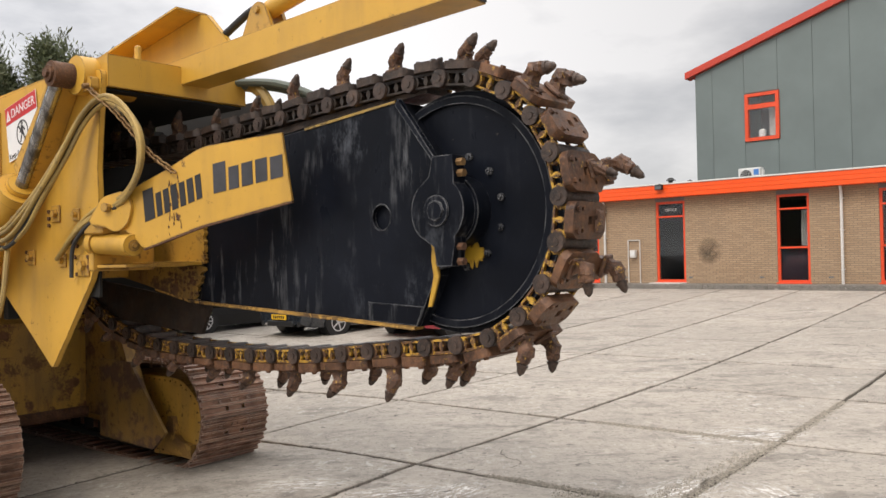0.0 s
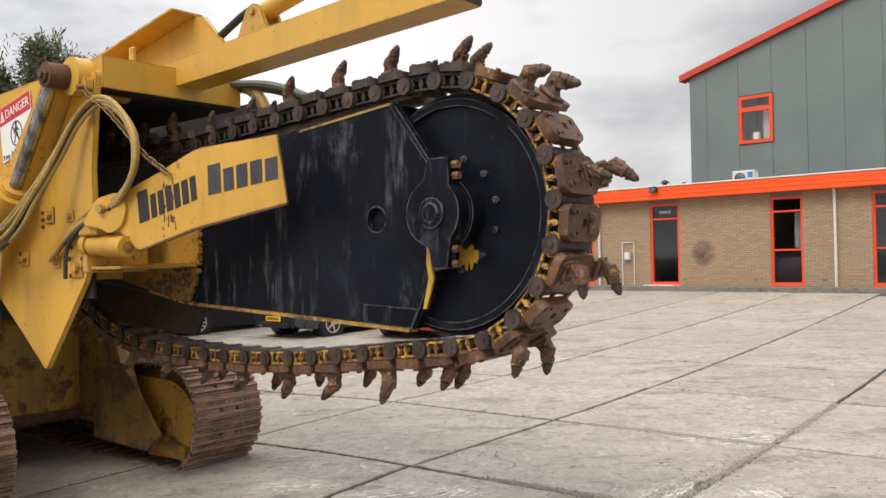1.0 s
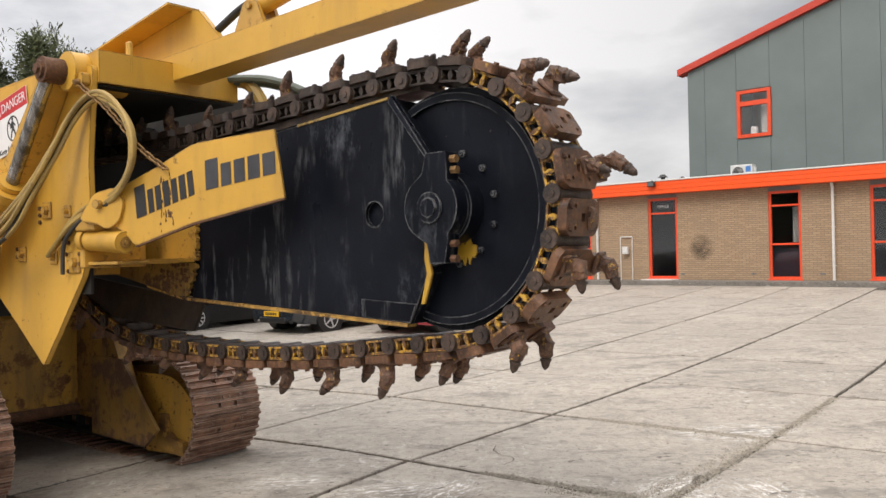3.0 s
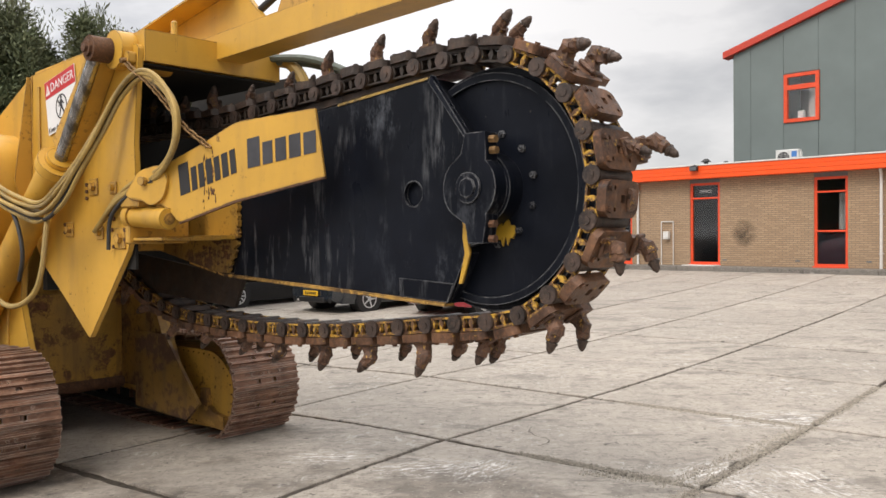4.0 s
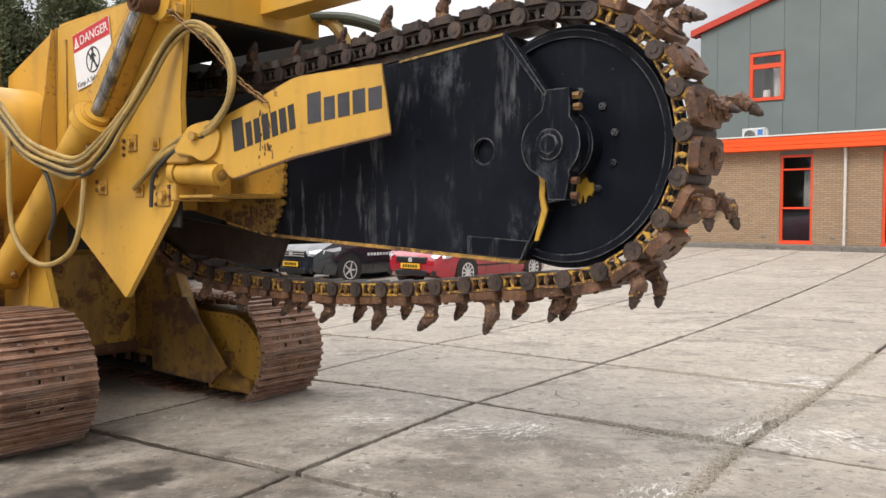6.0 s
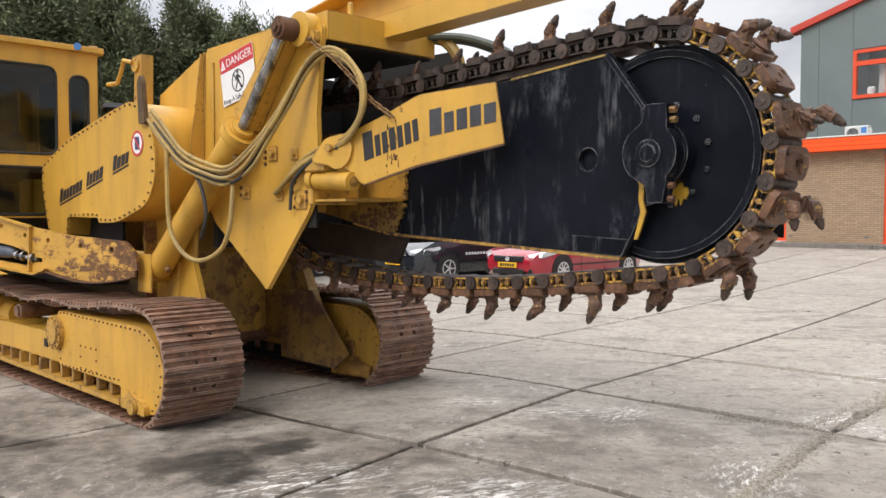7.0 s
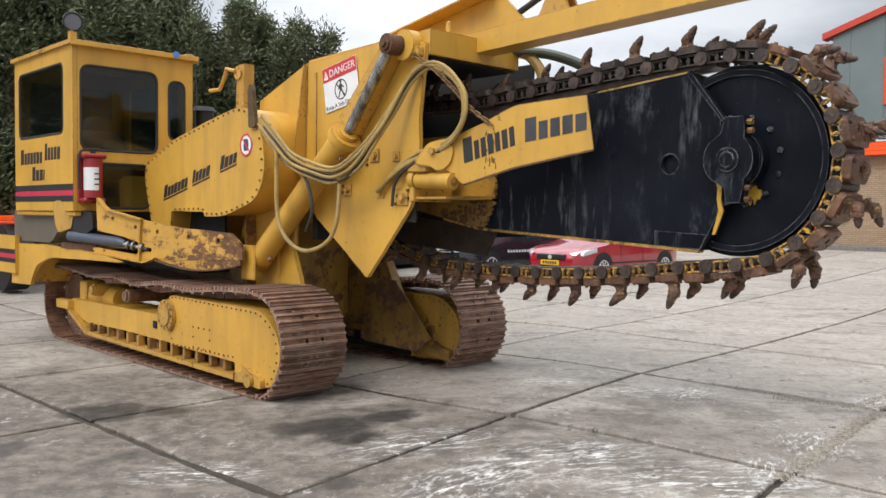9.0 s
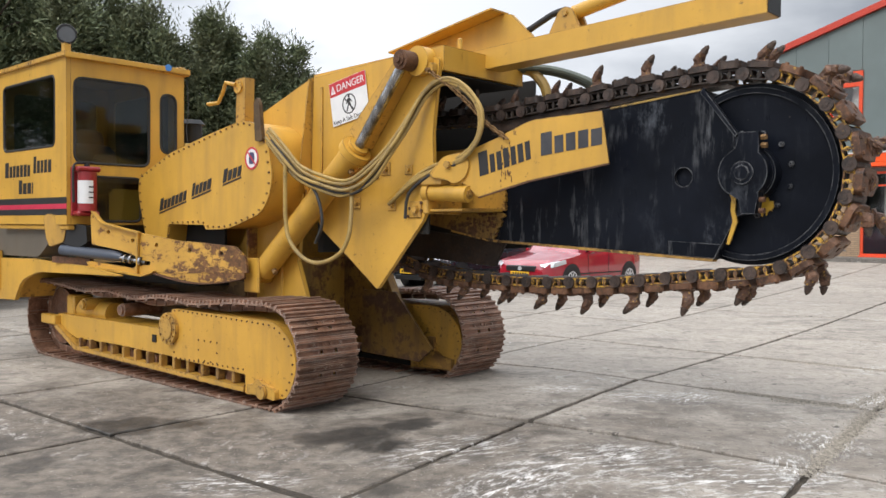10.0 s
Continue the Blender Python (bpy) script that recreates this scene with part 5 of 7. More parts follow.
plate(bm, case_line, [], 2.52, 3.10)
case = part("transmission_case", bm, YELLOW, machine, "rounded yellow transmission case", True)
bm = bmesh.new()
plate(bm, inset(case_line, -0.012), [], 2.500, 2.522)
part("case_cover", bm, YELLOW, case, "bolted cover plate")
bolts(case, along(inset(case_line, 0.025), 0.105), 2.500, YELLOW_RUSTY, 0.012, 0.014)
cos_t, sin_t = math.cos(radians(12.5)), math.sin(radians(12.5))
put_case = lambda ox, oz: (lambda x, y, z: (ox + x * cos_t - z * 0.2, 2.497 + y, oz + x * sin_t + z))
for widths, ox, oz, s in (((0.075, 0.06, 0.06, 0.07, 0.06, 0.07, 0.06), -2.90, 1.72, 7), ((0.05, 0.06, 0.055, 0.065, 0.07), -2.22, 1.875, 8), ((0.07, 0.07, 0.07, 0.06), -1.62, 2.005, 9)):
    part("lettering", word_bars(widths, 0.13, 0.02, put_case(ox, oz), 0.45, seed=s), SIGN_BLACK, case, "black lettering")
    b2 = bmesh.new()
    ln = sum(widths) + 0.02 * (len(widths) - 1)
    plate(b2, [(0, -0.03), (ln + 0.01, -0.03), (ln + 0.01, -0.014), (0, -0.014)], [], 0, -0.002, put_case(ox, oz))
    part("underline", b2, SIGN_BLACK, case)


def round_sign(parent, x, z, y, r):
    bm = bmesh.new()
    plate(bm, disc_line(x, z, r, 28), [], y - 0.003, y)
    s = part("warning_sticker", bm, WHITE, parent, "round white sticker with a red ring and a dark hand shape")
    bm = bmesh.new()
    plate(bm, disc_line(x, z, r, 28), [disc_line(x, z, r * 0.82, 28)], y - 0.005, y - 0.003)
    part("ring", bm, RED, s)
    bm = bmesh.new()
    plate(bm, rounded([(x - 0.36 * r, z - 0.5 * r), (x + 0.3 * r, z - 0.5 * r), (x + 0.42 * r, z + 0.05 * r), (x + 0.3 * r, z + 0.5 * r), (x - 0.3 * r, z + 0.55 * r), (x - 0.4 * r, z)], 0.01), [], y - 0.0045, y - 0.003)
    part("symbol", bm, plain("symbol_slate", (0.05, 0.05, 0.12), 0.5), s)
    bm = bmesh.new()
    plate(bm, [(x - 0.62 * r, z + 0.52 * r), (x - 0.52 * r, z + 0.62 * r), (x + 0.62 * r, z - 0.52 * r), (x + 0.52 * r, z - 0.62 * r)], [], y - 0.006, y - 0.0046)
    part("slash", bm, RED, s)


round_sign(case, -1.10, 2.24, 2.497, 0.115)
# upright lever and hoist post above the case
bm = bmesh.new()
plate(bm, rounded([(-1.00, 2.40), (-0.88, 2.40), (-0.93, 2.78), (-0.97, 2.84), (-1.02, 2.78)], 0.03), [], 2.46, 2.50)
part("hose_guide", bm, MUDDY, machine, "olive upright hose guide")
bm = bmesh.new()
plate(bm, [(-1.93, 2.45), (-1.76, 2.45), (-1.74, 3.17), (-1.90, 3.17)], [], 2.86, 2.98)
hoist = part("hoist_post", bm, YELLOW_WORN, machine)
bm = bmesh.new()
cyl(bm, (-1.86, 2.84, 3.08), (-1.86, 2.99, 3.08), 0.075, 16)
part("hoist_drum", bm, YELLOW_WORN, hoist, smooth=True)
bm = bmesh.new()
tube(bm, [Vector(p) for p in ((-1.88, 2.83, 3.10), (-2.05, 2.82, 3.14), (-2.12, 2.82, 3.02), (-2.20, 2.82, 2.93), (-2.38, 2.80, 2.93))], 0.022, 8)
part("hoist_handle", bm, YELLOW, hoist, "yellow crank handle", True)
# engine deck parts behind the cab front
bm = bmesh.new()
cyl(bm, (-4.05, 3.62, 2.50), (-4.05, 3.62, 2.90), 0.13, 20)
cyl(bm, (-4.05, 3.62, 2.90), (-4.05, 3.62, 2.96), 0.17, 20, 0.12)
part("air_cleaner", bm, CAR_BLACK, machine, "black air cleaner with a cap", True)
bm = bmesh.new()
plate(bm, [(-5.2, 1.2), (-1.6, 1.2), (-1.6, 2.2), (-3.1, 2.52), (-5.2, 2.45)], [], 3.25, 4.7)
part("engine_hood", bm, YELLOW, machine, "yellow engine hood")
bm = bmesh.new()
plate(bm, [(-4.2, 2.60), (-3.2, 2.50), (-3.2, 2.56), (-4.2, 2.67)], [], 3.22, 3.45)
part("hood_ledge", bm, paint("pale_yellow_enamel", (0.62, 0.50, 0.20), 0.7), machine)

# --- tower that carries the boom
bm = bmesh.new()
tower_line = rounded([(0.25, 0.97), (0.84, 1.62), (0.97, 1.90), (0.95, 2.40), (1.03, 3.05), (0.62, 3.13), (-0.70, 3.06), (-0.74, 1.75), (-0.55, 1.52), (-0.13, 1.24)], [0.03, 0.02, 0.05, 0.05, 0.05, 0.1, 0, 0, 0.02, 0.05])
plate(bm, tower_line, [], 2.96, 3.00)
tower = part("tower_side", bm, YELLOW, machine, "large flat yellow side plate of the tower, scraped at its pointed foot")
bm = bmesh.new()
plate(bm, [(-0.735, 3.07), (-1.70, 2.78), (-1.80, 1.9), (-0.735, 1.8)], [], 0, 0.04, lambda x, y, z: (x, 2.97 + y + 0.06 * (-0.74 - x), z))
part("hopper_side", bm, YELLOW, tower)
bm = bmesh.new()
plate(bm, [(0, 1.85), (0.05, 1.85), (0.14, 2.2), (0.03, 3.05), (0, 3.05)], [], -0.75, -0.735, lambda x, y, z: (y, 2.96 - x, z))
part("gusset", bm, YELLOW_WORN, tower)
bm = bmesh.new()
box(bm, (-0.58, 2.948, 2.1), (-0.55, 2.958, 2.95))
part("seam", bm, YELLOW_WORN, tower)
# near-black far side, back and inner sheets: the tower's inner shade, as colour
bm = bmesh.new()
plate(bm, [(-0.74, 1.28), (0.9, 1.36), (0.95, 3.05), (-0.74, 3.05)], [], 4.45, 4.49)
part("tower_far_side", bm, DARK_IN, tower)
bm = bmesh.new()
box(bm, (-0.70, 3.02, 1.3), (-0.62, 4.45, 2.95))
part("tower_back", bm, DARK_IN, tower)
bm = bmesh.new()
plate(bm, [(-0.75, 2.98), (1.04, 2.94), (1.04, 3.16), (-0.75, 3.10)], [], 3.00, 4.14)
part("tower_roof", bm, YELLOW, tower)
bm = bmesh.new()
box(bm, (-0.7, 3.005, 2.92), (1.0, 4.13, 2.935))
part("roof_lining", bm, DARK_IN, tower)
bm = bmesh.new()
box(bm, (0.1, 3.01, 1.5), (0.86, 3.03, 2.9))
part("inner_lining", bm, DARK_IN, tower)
# corner lip of the roof and the hose that hangs over it
bm = bmesh.new()
tube(bm, smooth_line([(0.95, 4.15, 3.12), (1.12, 4.18, 3.08), (1.25, 4.2, 2.94), (1.30, 4.2, 2.80)], 16), 0.05, 8)
part("roof_hose", bm, HOSE_PALE, tower, "pale hose over the roof edge", True)
bm = bmesh.new()
tube(bm, smooth_line([(0.98, 4.05, 3.12), (1.35, 4.2, 3.08), (1.75, 4.25, 2.92), (1.9, 4.25, 2.76)], 16), 0.032, 8)
tube(bm, smooth_line([(0.98, 4.10, 3.10), (1.32, 4.26, 3.05), (1.68, 4.3, 2.90), (1.82, 4.3, 2.74)], 16), 0.026, 8)
part("roof_hose", bm, plain("green_grey_hose", (0.10, 0.12, 0.10), 0.6), tower, "green-grey hose pair", True)
# nut plates on the tower side
for x, z, s in ((0.36, 2.10, 0.062), (-0.04, 1.79, 0.058), (0.75, 1.72, 0.075), (0.45, 1.76, 0.05), (0.66, 2.08, 0.045), (-0.36, 2.06, 0.02)):
    bm = bmesh.new()
    box(bm, (x - s, 2.945, z - s), (x + s, 2.959, z + s), 0.006)
    cyl(bm, (x + 0.01, 2.945, z), (x + 0.01, 2.915, z), s * 0.5, 6)
    part("nut_plate", bm, YELLOW_WORN, tower)
bolts(tower, [(0.66, 1.66), (0.68, 1.73), (0.63, 1.78), (0.66, 1.86), (0.82, 1.71), (0.82, 1.78), (0.25, 2.07), (0.25, 2.12), (0.25, 2.02), (-0.12, 1.77), (-0.12, 1.83)], 2.958, RUSTY, 0.016, 0.014)

# danger sign on the hopper side
sign_m = Matrix.Translation((-0.155, 2.952, 2.795)) @ pose(0, 0, 0, 90, 0, 0) @ Matrix.Rotation(radians(9.5), 4, 'Z')
bm = bmesh.new()
box(bm, (-0.265, -0.215, 0), (0.265, 0.215, 0.004))
sign = part("danger_sign", bm, WHITE, machine, "white safety sign with a red band and a no-walking symbol", m=sign_m)
bm = bmesh.new()
box(bm, (-0.262, 0.075, 0.004), (0.262, 0.212, 0.006))
part("red_band", bm, RED, sign)
lettering("DANGER", 0.100, WHITE, sign, Matrix.Translation((0.045, 0.140, 0.008)), "sign_word")
bm = bmesh.new()
plate(bm, [(-0.245, 0.10), (-0.175, 0.10), (-0.21, 0.185)], [[(-0.217, 0.112), (-0.203, 0.112), (-0.206, 0.155), (-0.214, 0.155)]], 0.006, 0.008, lambda x, y, z: (x, z, y))
part("triangle", bm, WHITE, sign)
bm = bmesh.new()
plate(bm, disc_line(0, -0.045, 0.098, 28), [disc_line(0, -0.045, 0.086, 28)], 0.004, 0.006, lambda x, y, z: (x, z, y))
part("ring", bm, SIGN_BLACK, sign)
bm = bmesh.new()
for line in ([(-0.012, 0.012), (0.012, 0.012), (0.02, -0.05), (-0.018, -0.05)], [(-0.018, -0.05), (0.0, -0.05), (-0.035, -0.115), (-0.05, -0.11)], [(0.0, -0.05), (0.02, -0.05), (0.05, -0.11), (0.035, -0.117)], [(0.012, 0.01), (0.05, -0.03), (0.042, -0.037), (0.008, -0.01)], [(-0.012, 0.01), (-0.045, -0.035), (-0.035, -0.04), (-0.006, -0.008)]):
    plate(bm, line, [], 0.004, 0.006, lambda x, y, z: (x, z, y))
plate(bm, disc_line(0.004, 0.028, 0.014, 12), [], 0.004, 0.006, lambda x, y, z: (x, z, y))
part("symbol", bm, SIGN_BLACK, sign)
bm = bmesh.new()
plate(bm, [(-0.065, 0.02), (-0.055, 0.03), (0.065, -0.11), (0.055, -0.12)], [], 0.0065, 0.008, lambda x, y, z: (x, z, y))
part("slash", bm, SIGN_BLACK, sign)
lettering("Keep A Safe Distance", 0.058, SIGN_BLACK, sign, Matrix.Translation((0, -0.182, 0.005)), "sign_line")

# --- lift cylinder with its chrome rod
low, head, top = Vector((-1.36, 2.78, 1.03)), Vector((0.12, 2.80, 2.28)), Vector((0.76, 2.80, 3.03))
ax = (head - low).normalized()
bm = bmesh.new()
cyl(bm, low + ax * 0.10, head, 0.118, 24)
lift = part("lift_cylinder", bm, YELLOW, machine, "yellow lift cylinder with a chrome rod", True)
bm = bmesh.new()
cyl(bm, head - ax * 0.06, head + ax * 0.02, 0.155, 24)
cyl(bm, head + ax * 0.02, head + ax * 0.06, 0.10, 20)
part("gland", bm, YELLOW, lift, smooth=True)
bm = bmesh.new()
cyl(bm, head + ax * 0.05, top, 0.047, 24)
part("rod", bm, CHROME, lift, "chrome rod with dark streaks", True)
bm = bmesh.new()
cyl(bm, top + Vector((0, -0.065, 0)), top + Vector((0, 0.10, 0)), 0.088, 20)
cyl(bm, top + Vector((0, -0.085, 0)), top + Vector((0, -0.065, 0)), 0.060, 8)
cyl(bm, top + Vector((0, -0.105, 0)), top + Vector((0, -0.085, 0)), 0.034, 6)
part("rod_eye", bm, RUSTY, lift, "rusty eye and pin", True)
bm = bmesh.new()
cyl(bm, low + Vector((0, -0.10, 0)), low + Vector((0, 0.14, 0)), 0.075, 16)
box(bm, (-0.10, -0.13, -0.16), (0.16, -0.10, 0.20), 0.01, Matrix.Translation(low))
box(bm, (-0.10, 0.12, -0.30), (0.22, 0.16, 0.22), 0.01, Matrix.Translation(low))
part("foot_clevis", bm, YELLOW, lift)
bm = bmesh.new()
p = low.lerp(head, 0.90)
cyl(bm, p, p + Vector((0.13, -0.02, -0.10)), 0.028, 8)
part("port", bm, BRASS, lift)
bm = bmesh.new()
cyl(bm, low.lerp(head, 0.12), low.lerp(head, 0.12) + Vector((0.14, -0.03, -0.10)), 0.028, 8)
part("port", bm, BRASS, lift)
# channel behind the rod and the cross tube at its top
bm = bmesh.new()
nrm = Vector((-ax.z, 0, ax.x))
q0, q1 = head + ax * 0.05, top - ax * 0.02
plate(bm, [tuple((q0 + nrm * 0.20).xz), tuple((q0 - nrm * 0.03).xz), tuple((q1 - nrm * 0.03).xz), tuple((q1 + nrm * 0.10).xz)], [], 2.80, 2.957)
part("rod_channel", bm, YELLOW_WORN, tower, "shaded steel channel behind the rod")
bm = bmesh.new()
cyl(bm, (0.82, 2.88, 3.03), (0.82, 3.30, 3.03), 0.135, 22)
part("cross_tube", bm, YELLOW, tower, smooth=True)
bm = bmesh.new()
plate(bm, rounded([(0.62, 3.05), (0.80, 2.90), (1.0, 2.92), (1.0, 3.0)], 0.02), [], 2.90, 2.955)
part("chain_lug", bm, YELLOW_WORN, tower)
bm = bmesh.new()
box(bm, (0.60, 3.00, 3.13), (0.80, 3.10, 3.18), 0.008)
part("lug", bm, YELLOW, tower)
bm = bmesh.new()
box(bm, (0.99, 3.22, 3.02), (1.04, 3.26, 3.26), 0.012)
part("stop_post", bm, YELLOW, tower)

# --- beam over the boom, with guard and cylinder
bm = bmesh.new()
plate(bm, [(0.80, 3.02), (3.66, 3.125), (3.66, 3.335), (0.80, 3.21)], [], 3.57, 3.80)
beam = part("beam", bm, YELLOW, machine, "long square yellow beam over the boom")
bm = bmesh.new()
box(bm, (3.66, 3.58, 3.13), (3.675, 3.79, 3.33))
part("beam_end", bm, CAR_BLACK, beam, "dark open end of the beam")
bm = bmesh.new()
plate(bm, [(-0.55, 3.10), (0.85, 3.16), (1.55, 3.26), (1.30, 3.50), (1.22, 3.52), (-0.10, 3.30)], [], 3.62, 3.66)
plate(bm, [(-0.10, 3.30), (1.22, 3.52), (1.22, 3.535), (-0.10, 3.315)], [], 3.42, 3.68)
part("beam_guard", bm, YELLOW, beam, "folded yellow guard plate")
bm = bmesh.new()
plate(bm, [(0.45, 2.97), (0.82, 2.94), (0.82, 3.18), (0.45, 3.14)], [], 3.20, 3.60)
part("beam_root", bm, YELLOW, beam)
bm = bmesh.new()
plate(bm, rounded([(1.72, 3.24), (2.05, 3.255), (1.97, 3.44), (1.90, 3.47), (1.83, 3.44)], 0.03), [], 3.60, 3.63)
plate(bm, rounded([(1.72, 3.24), (2.05, 3.255), (1.97, 3.44), (1.90, 3.47), (1.83, 3.44)], 0.03), [], 3.73, 3.76)
cyl(bm, (1.90, 3.58, 3.41), (1.90, 3.78, 3.41), 0.025, 10)
part("cylinder_bracket", bm, YELLOW_WORN, beam)
bm = bmesh.new()
cyl(bm, (1.94, 3.68, 3.42), (3.1, 3.68, 3.62), 0.062, 18)
part("fold_cylinder", bm, YELLOW, beam, smooth=True)
bm = bmesh.new()
tube(bm, smooth_line([(1.42, 3.66, 3.32), (1.55, 3.66, 3.37), (1.72, 3.67, 3.44), (1.86, 3.67, 3.46)], 12), 0.028, 10)
part("boot", bm, RUBBER, beam, "black rubber boot", True)

# --- boom
bm = bmesh.new()
boom_line = rounded([(1.18, 1.44), (2.48, 1.375), (3.28, 1.335), (3.42, 1.62), (3.42, 2.27), (3.16, 2.625), (2.19, 2.54), (1.30, 2.44), (1.27, 1.99), (1.21, 1.80), (1.24, 1.62)], 0.0)
plate(bm, boom_line, [disc_line(3.015, 1.965, 0.075, 20)], 3.60, 3.63)
boom = part("boom", bm, BLACK, machine, "black boom side plate, scratched and streaked with pale dust")
bm = bmesh.new()
plate(bm, boom_line, [], 3.64, 3.85)
part("boom_core", bm, BLACK, boom)
bm = bmesh.new()
plate(bm, boom_line, [], 3.86, 3.89)
part("boom_far_plate", bm, BLACK, boom)
bm = bmesh.new()
plate(bm, disc_line(3.015, 1.965, 0.080, 24), [disc_line(3.015, 1.965, 0.072, 24)], 3.597, 3.60)
part("hole_rim", bm, BLACK, boom)
bm = bmesh.new()
plate(bm, [(0.62, 1.520), (1.10, 1.432), (2.48, 1.360), (3.27, 1.316), (3.28, 1.337), (2.48, 1.382), (1.10, 1.454), (0.62, 1.545)], [], 3.580, 3.66)
part("wear_strip", bm, paint("scraped_yellow_edge", (0.50, 0.28, 0.055), 0.44, 0.6, (0.045, 0.024, 0.015), chip_scale=20), boom, "scraped yellow and rusty edge strip")
bm = bmesh.new()
plate(bm, [(2.36, 2.545), (3.15, 2.617), (3.15, 2.632), (2.36, 2.562)], [], 3.592, 3.66)
part("top_edge", bm, paint("scraped_yellow_top", (0.40, 0.25, 0.05), 0.50, 0.5, (0.04, 0.03, 0.02)), boom)
bm = bmesh.new()
plate(bm, [(3.15, 2.60), (3.43, 2.25), (3.445, 2.27), (3.17, 2.64)], [], 3.588, 3.63)
part("slant_edge", bm, BLACK, boom)
# black rail that the chain slides on
bm = bmesh.new()
plate(bm, [(1.05, 2.43), (1.84, 2.535), (2.67, 2.615), (3.34, 2.655), (3.34, 2.682), (2.67, 2.645), (1.84, 2.590), (1.05, 2.530)], [], 3.655, 3.86)
part("chain_rail", bm, PAD_BLACK, boom, "black rail along the top of the boom")
# smaller welded doubler at the foot of the boom end
bm = bmesh.new()
plate(bm, [(2.90, 1.36), (3.28, 1.34), (3.33, 1.45), (2.90, 1.47)], [], 3.594, 3.60)
part("doubler", bm, BLACK, boom)
# yellow rear of the boom
bm = bmesh.new()
rnd = random.Random(15)
ragged = [(1.290 + rnd.uniform(-0.010, 0.010) + 0.016 * noise.noise(Vector((k * 0.31, 0, 0))), 1.730 + 0.012 * k) for k in range(26)]
plate(bm, [(-0.30, 1.72), (1.27, 1.715)] + ragged + [(1.31, 2.30), (0.3, 2.30), (-0.3, 2.2)], [], 3.565, 3.595)
part("boom_rear", bm, YELLOW_WORN, boom, "yellow rear section of the boom with a ragged paint edge")
bm = bmesh.new()
ragged = [(1.150 + 0.0055 * k + rnd.uniform(-0.014, 0.012) + 0.03 * noise.noise(Vector((k * 0.27, 3, 0))), 1.46 + 0.009 * k) for k in range(26)]
plate(bm, [(-0.30, 1.70), (0.30, 1.60), (1.02, 1.465)] + ragged + [(1.25, 1.70)], [], 3.570, 3.594)
part("boom_heel", bm, PLATE_RUST, boom, "rust-flaked yellow heel of the boom")
rnd = random.Random(5)
bm = bmesh.new()
for k in range(60):
    x, z = 0.80 + 0.40 * rnd.random() ** 0.6, 1.50 + 0.20 * rnd.random()
    r = rnd.uniform(0.005, 0.020)
    plate(bm, [(x + r * rnd.uniform(0.6, 1.3) * math.cos(a), z + r * rnd.uniform(0.5, 1.2) * math.sin(a)) for a in [k2 * math.pi / 4 for k2 in range(8)]], [], 3.5660, 3.569)
tagged(part("paint_loss", bm, RUSTY, boom), "flaked spots where rusty steel shows", kind="stuff")
bm = bmesh.new()
box(bm, (0.20, 3.22, 1.705), (1.26, 3.572, 1.735), 0.004)
part("boom_ledge", bm, YELLOW, boom)
bm = bmesh.new()
plate(bm, [(0.18, 1.62), (0.26, 1.62), (0.30, 2.06), (0.18, 2.06)], [], 3.10, 3.57)
part("pivot_block", bm, YELLOW_WORN, boom)
bm = bmesh.new()
cyl(bm, (0.92, 2.98, 1.87), (1.36, 2.98, 1.845), 0.072, 20)
cyl(bm, (0.86, 2.98, 1.875), (0.93, 2.98, 1.87), 0.085, 20)
part("pivot_pin", bm, YELLOW, boom, smooth=True)
bm = bmesh.new()
cyl(bm, (1.36, 2.98, 1.845), (1.372, 2.98, 1.844), 0.038, 14)
cyl(bm, (1.372, 2.98, 1.844), (1.385, 2.98, 1.843), 0.020, 6)
part("pin_bolt", bm, YELLOW_RUSTY, boom)
bm = bmesh.new()
box(bm, (0.86, 2.90, 1.93), (1.10, 3.04, 2.02), 0.01)
box(bm, (0.86, 2.93, 1.68), (0.92, 3.40, 2.02), 0.008)
box(bm, (0.90, 2.96, 1.70), (1.30, 3.42, 1.722), 0.004)
part("pivot_cheek", bm, YELLOW_WORN, boom)
# dark chute plate under the boom's rear
bm = bmesh.new()
plate(bm, [(-0.4, 1.60), (1.22, 1.42), (1.10, 1.20), (0.0, 1.27), (-0.4, 1.36)], [], 3.66, 3.69)
part("chute", bm, steel("dark_brown_plate", (0.016, 0.011, 0.008), (0.055, 0.034, 0.022), 6, 0.7, 0.2), boom, "dark brown chute plate")

# label arm: bends from the pivot in to the boom
LAB = Matrix(((0.948, -0.3185, 0, 1.15), (0.3185, 0.948, 0, 2.94), (0, 0, 1, 0), (0, 0, 0, 1)))     # local x along the arm
lx = lambda X: (X - 1.15) / 0.948
lab_line = rounded([(lx(0.98), 2.02), (lx(1.10), 2.16), (lx(1.30), 2.20), (lx(1.60), 2.325), (lx(1.86), 2.455), (lx(2.425), 2.505), (lx(2.485), 2.085), (lx(1.85), 1.955), (lx(1.42), 1.82), (lx(1.33), 1.92), (lx(1.22), 1.97), (lx(1.05), 1.97)],
                   [0.06, 0.06, 0.05, 0.04, 0.08, 0.006, 0.006, 0.1, 0.04, 0.04, 0.05, 0.04])
bm = bmesh.new()
plate(bm, lab_line, [], -0.02, -0.002, lambda x, y, z: tuple(LAB @ Vector((x, y, z))))
arm = part("label_arm", bm, YELLOW, boom, "yellow arm plate with dark lettering")
bm = bmesh.new()
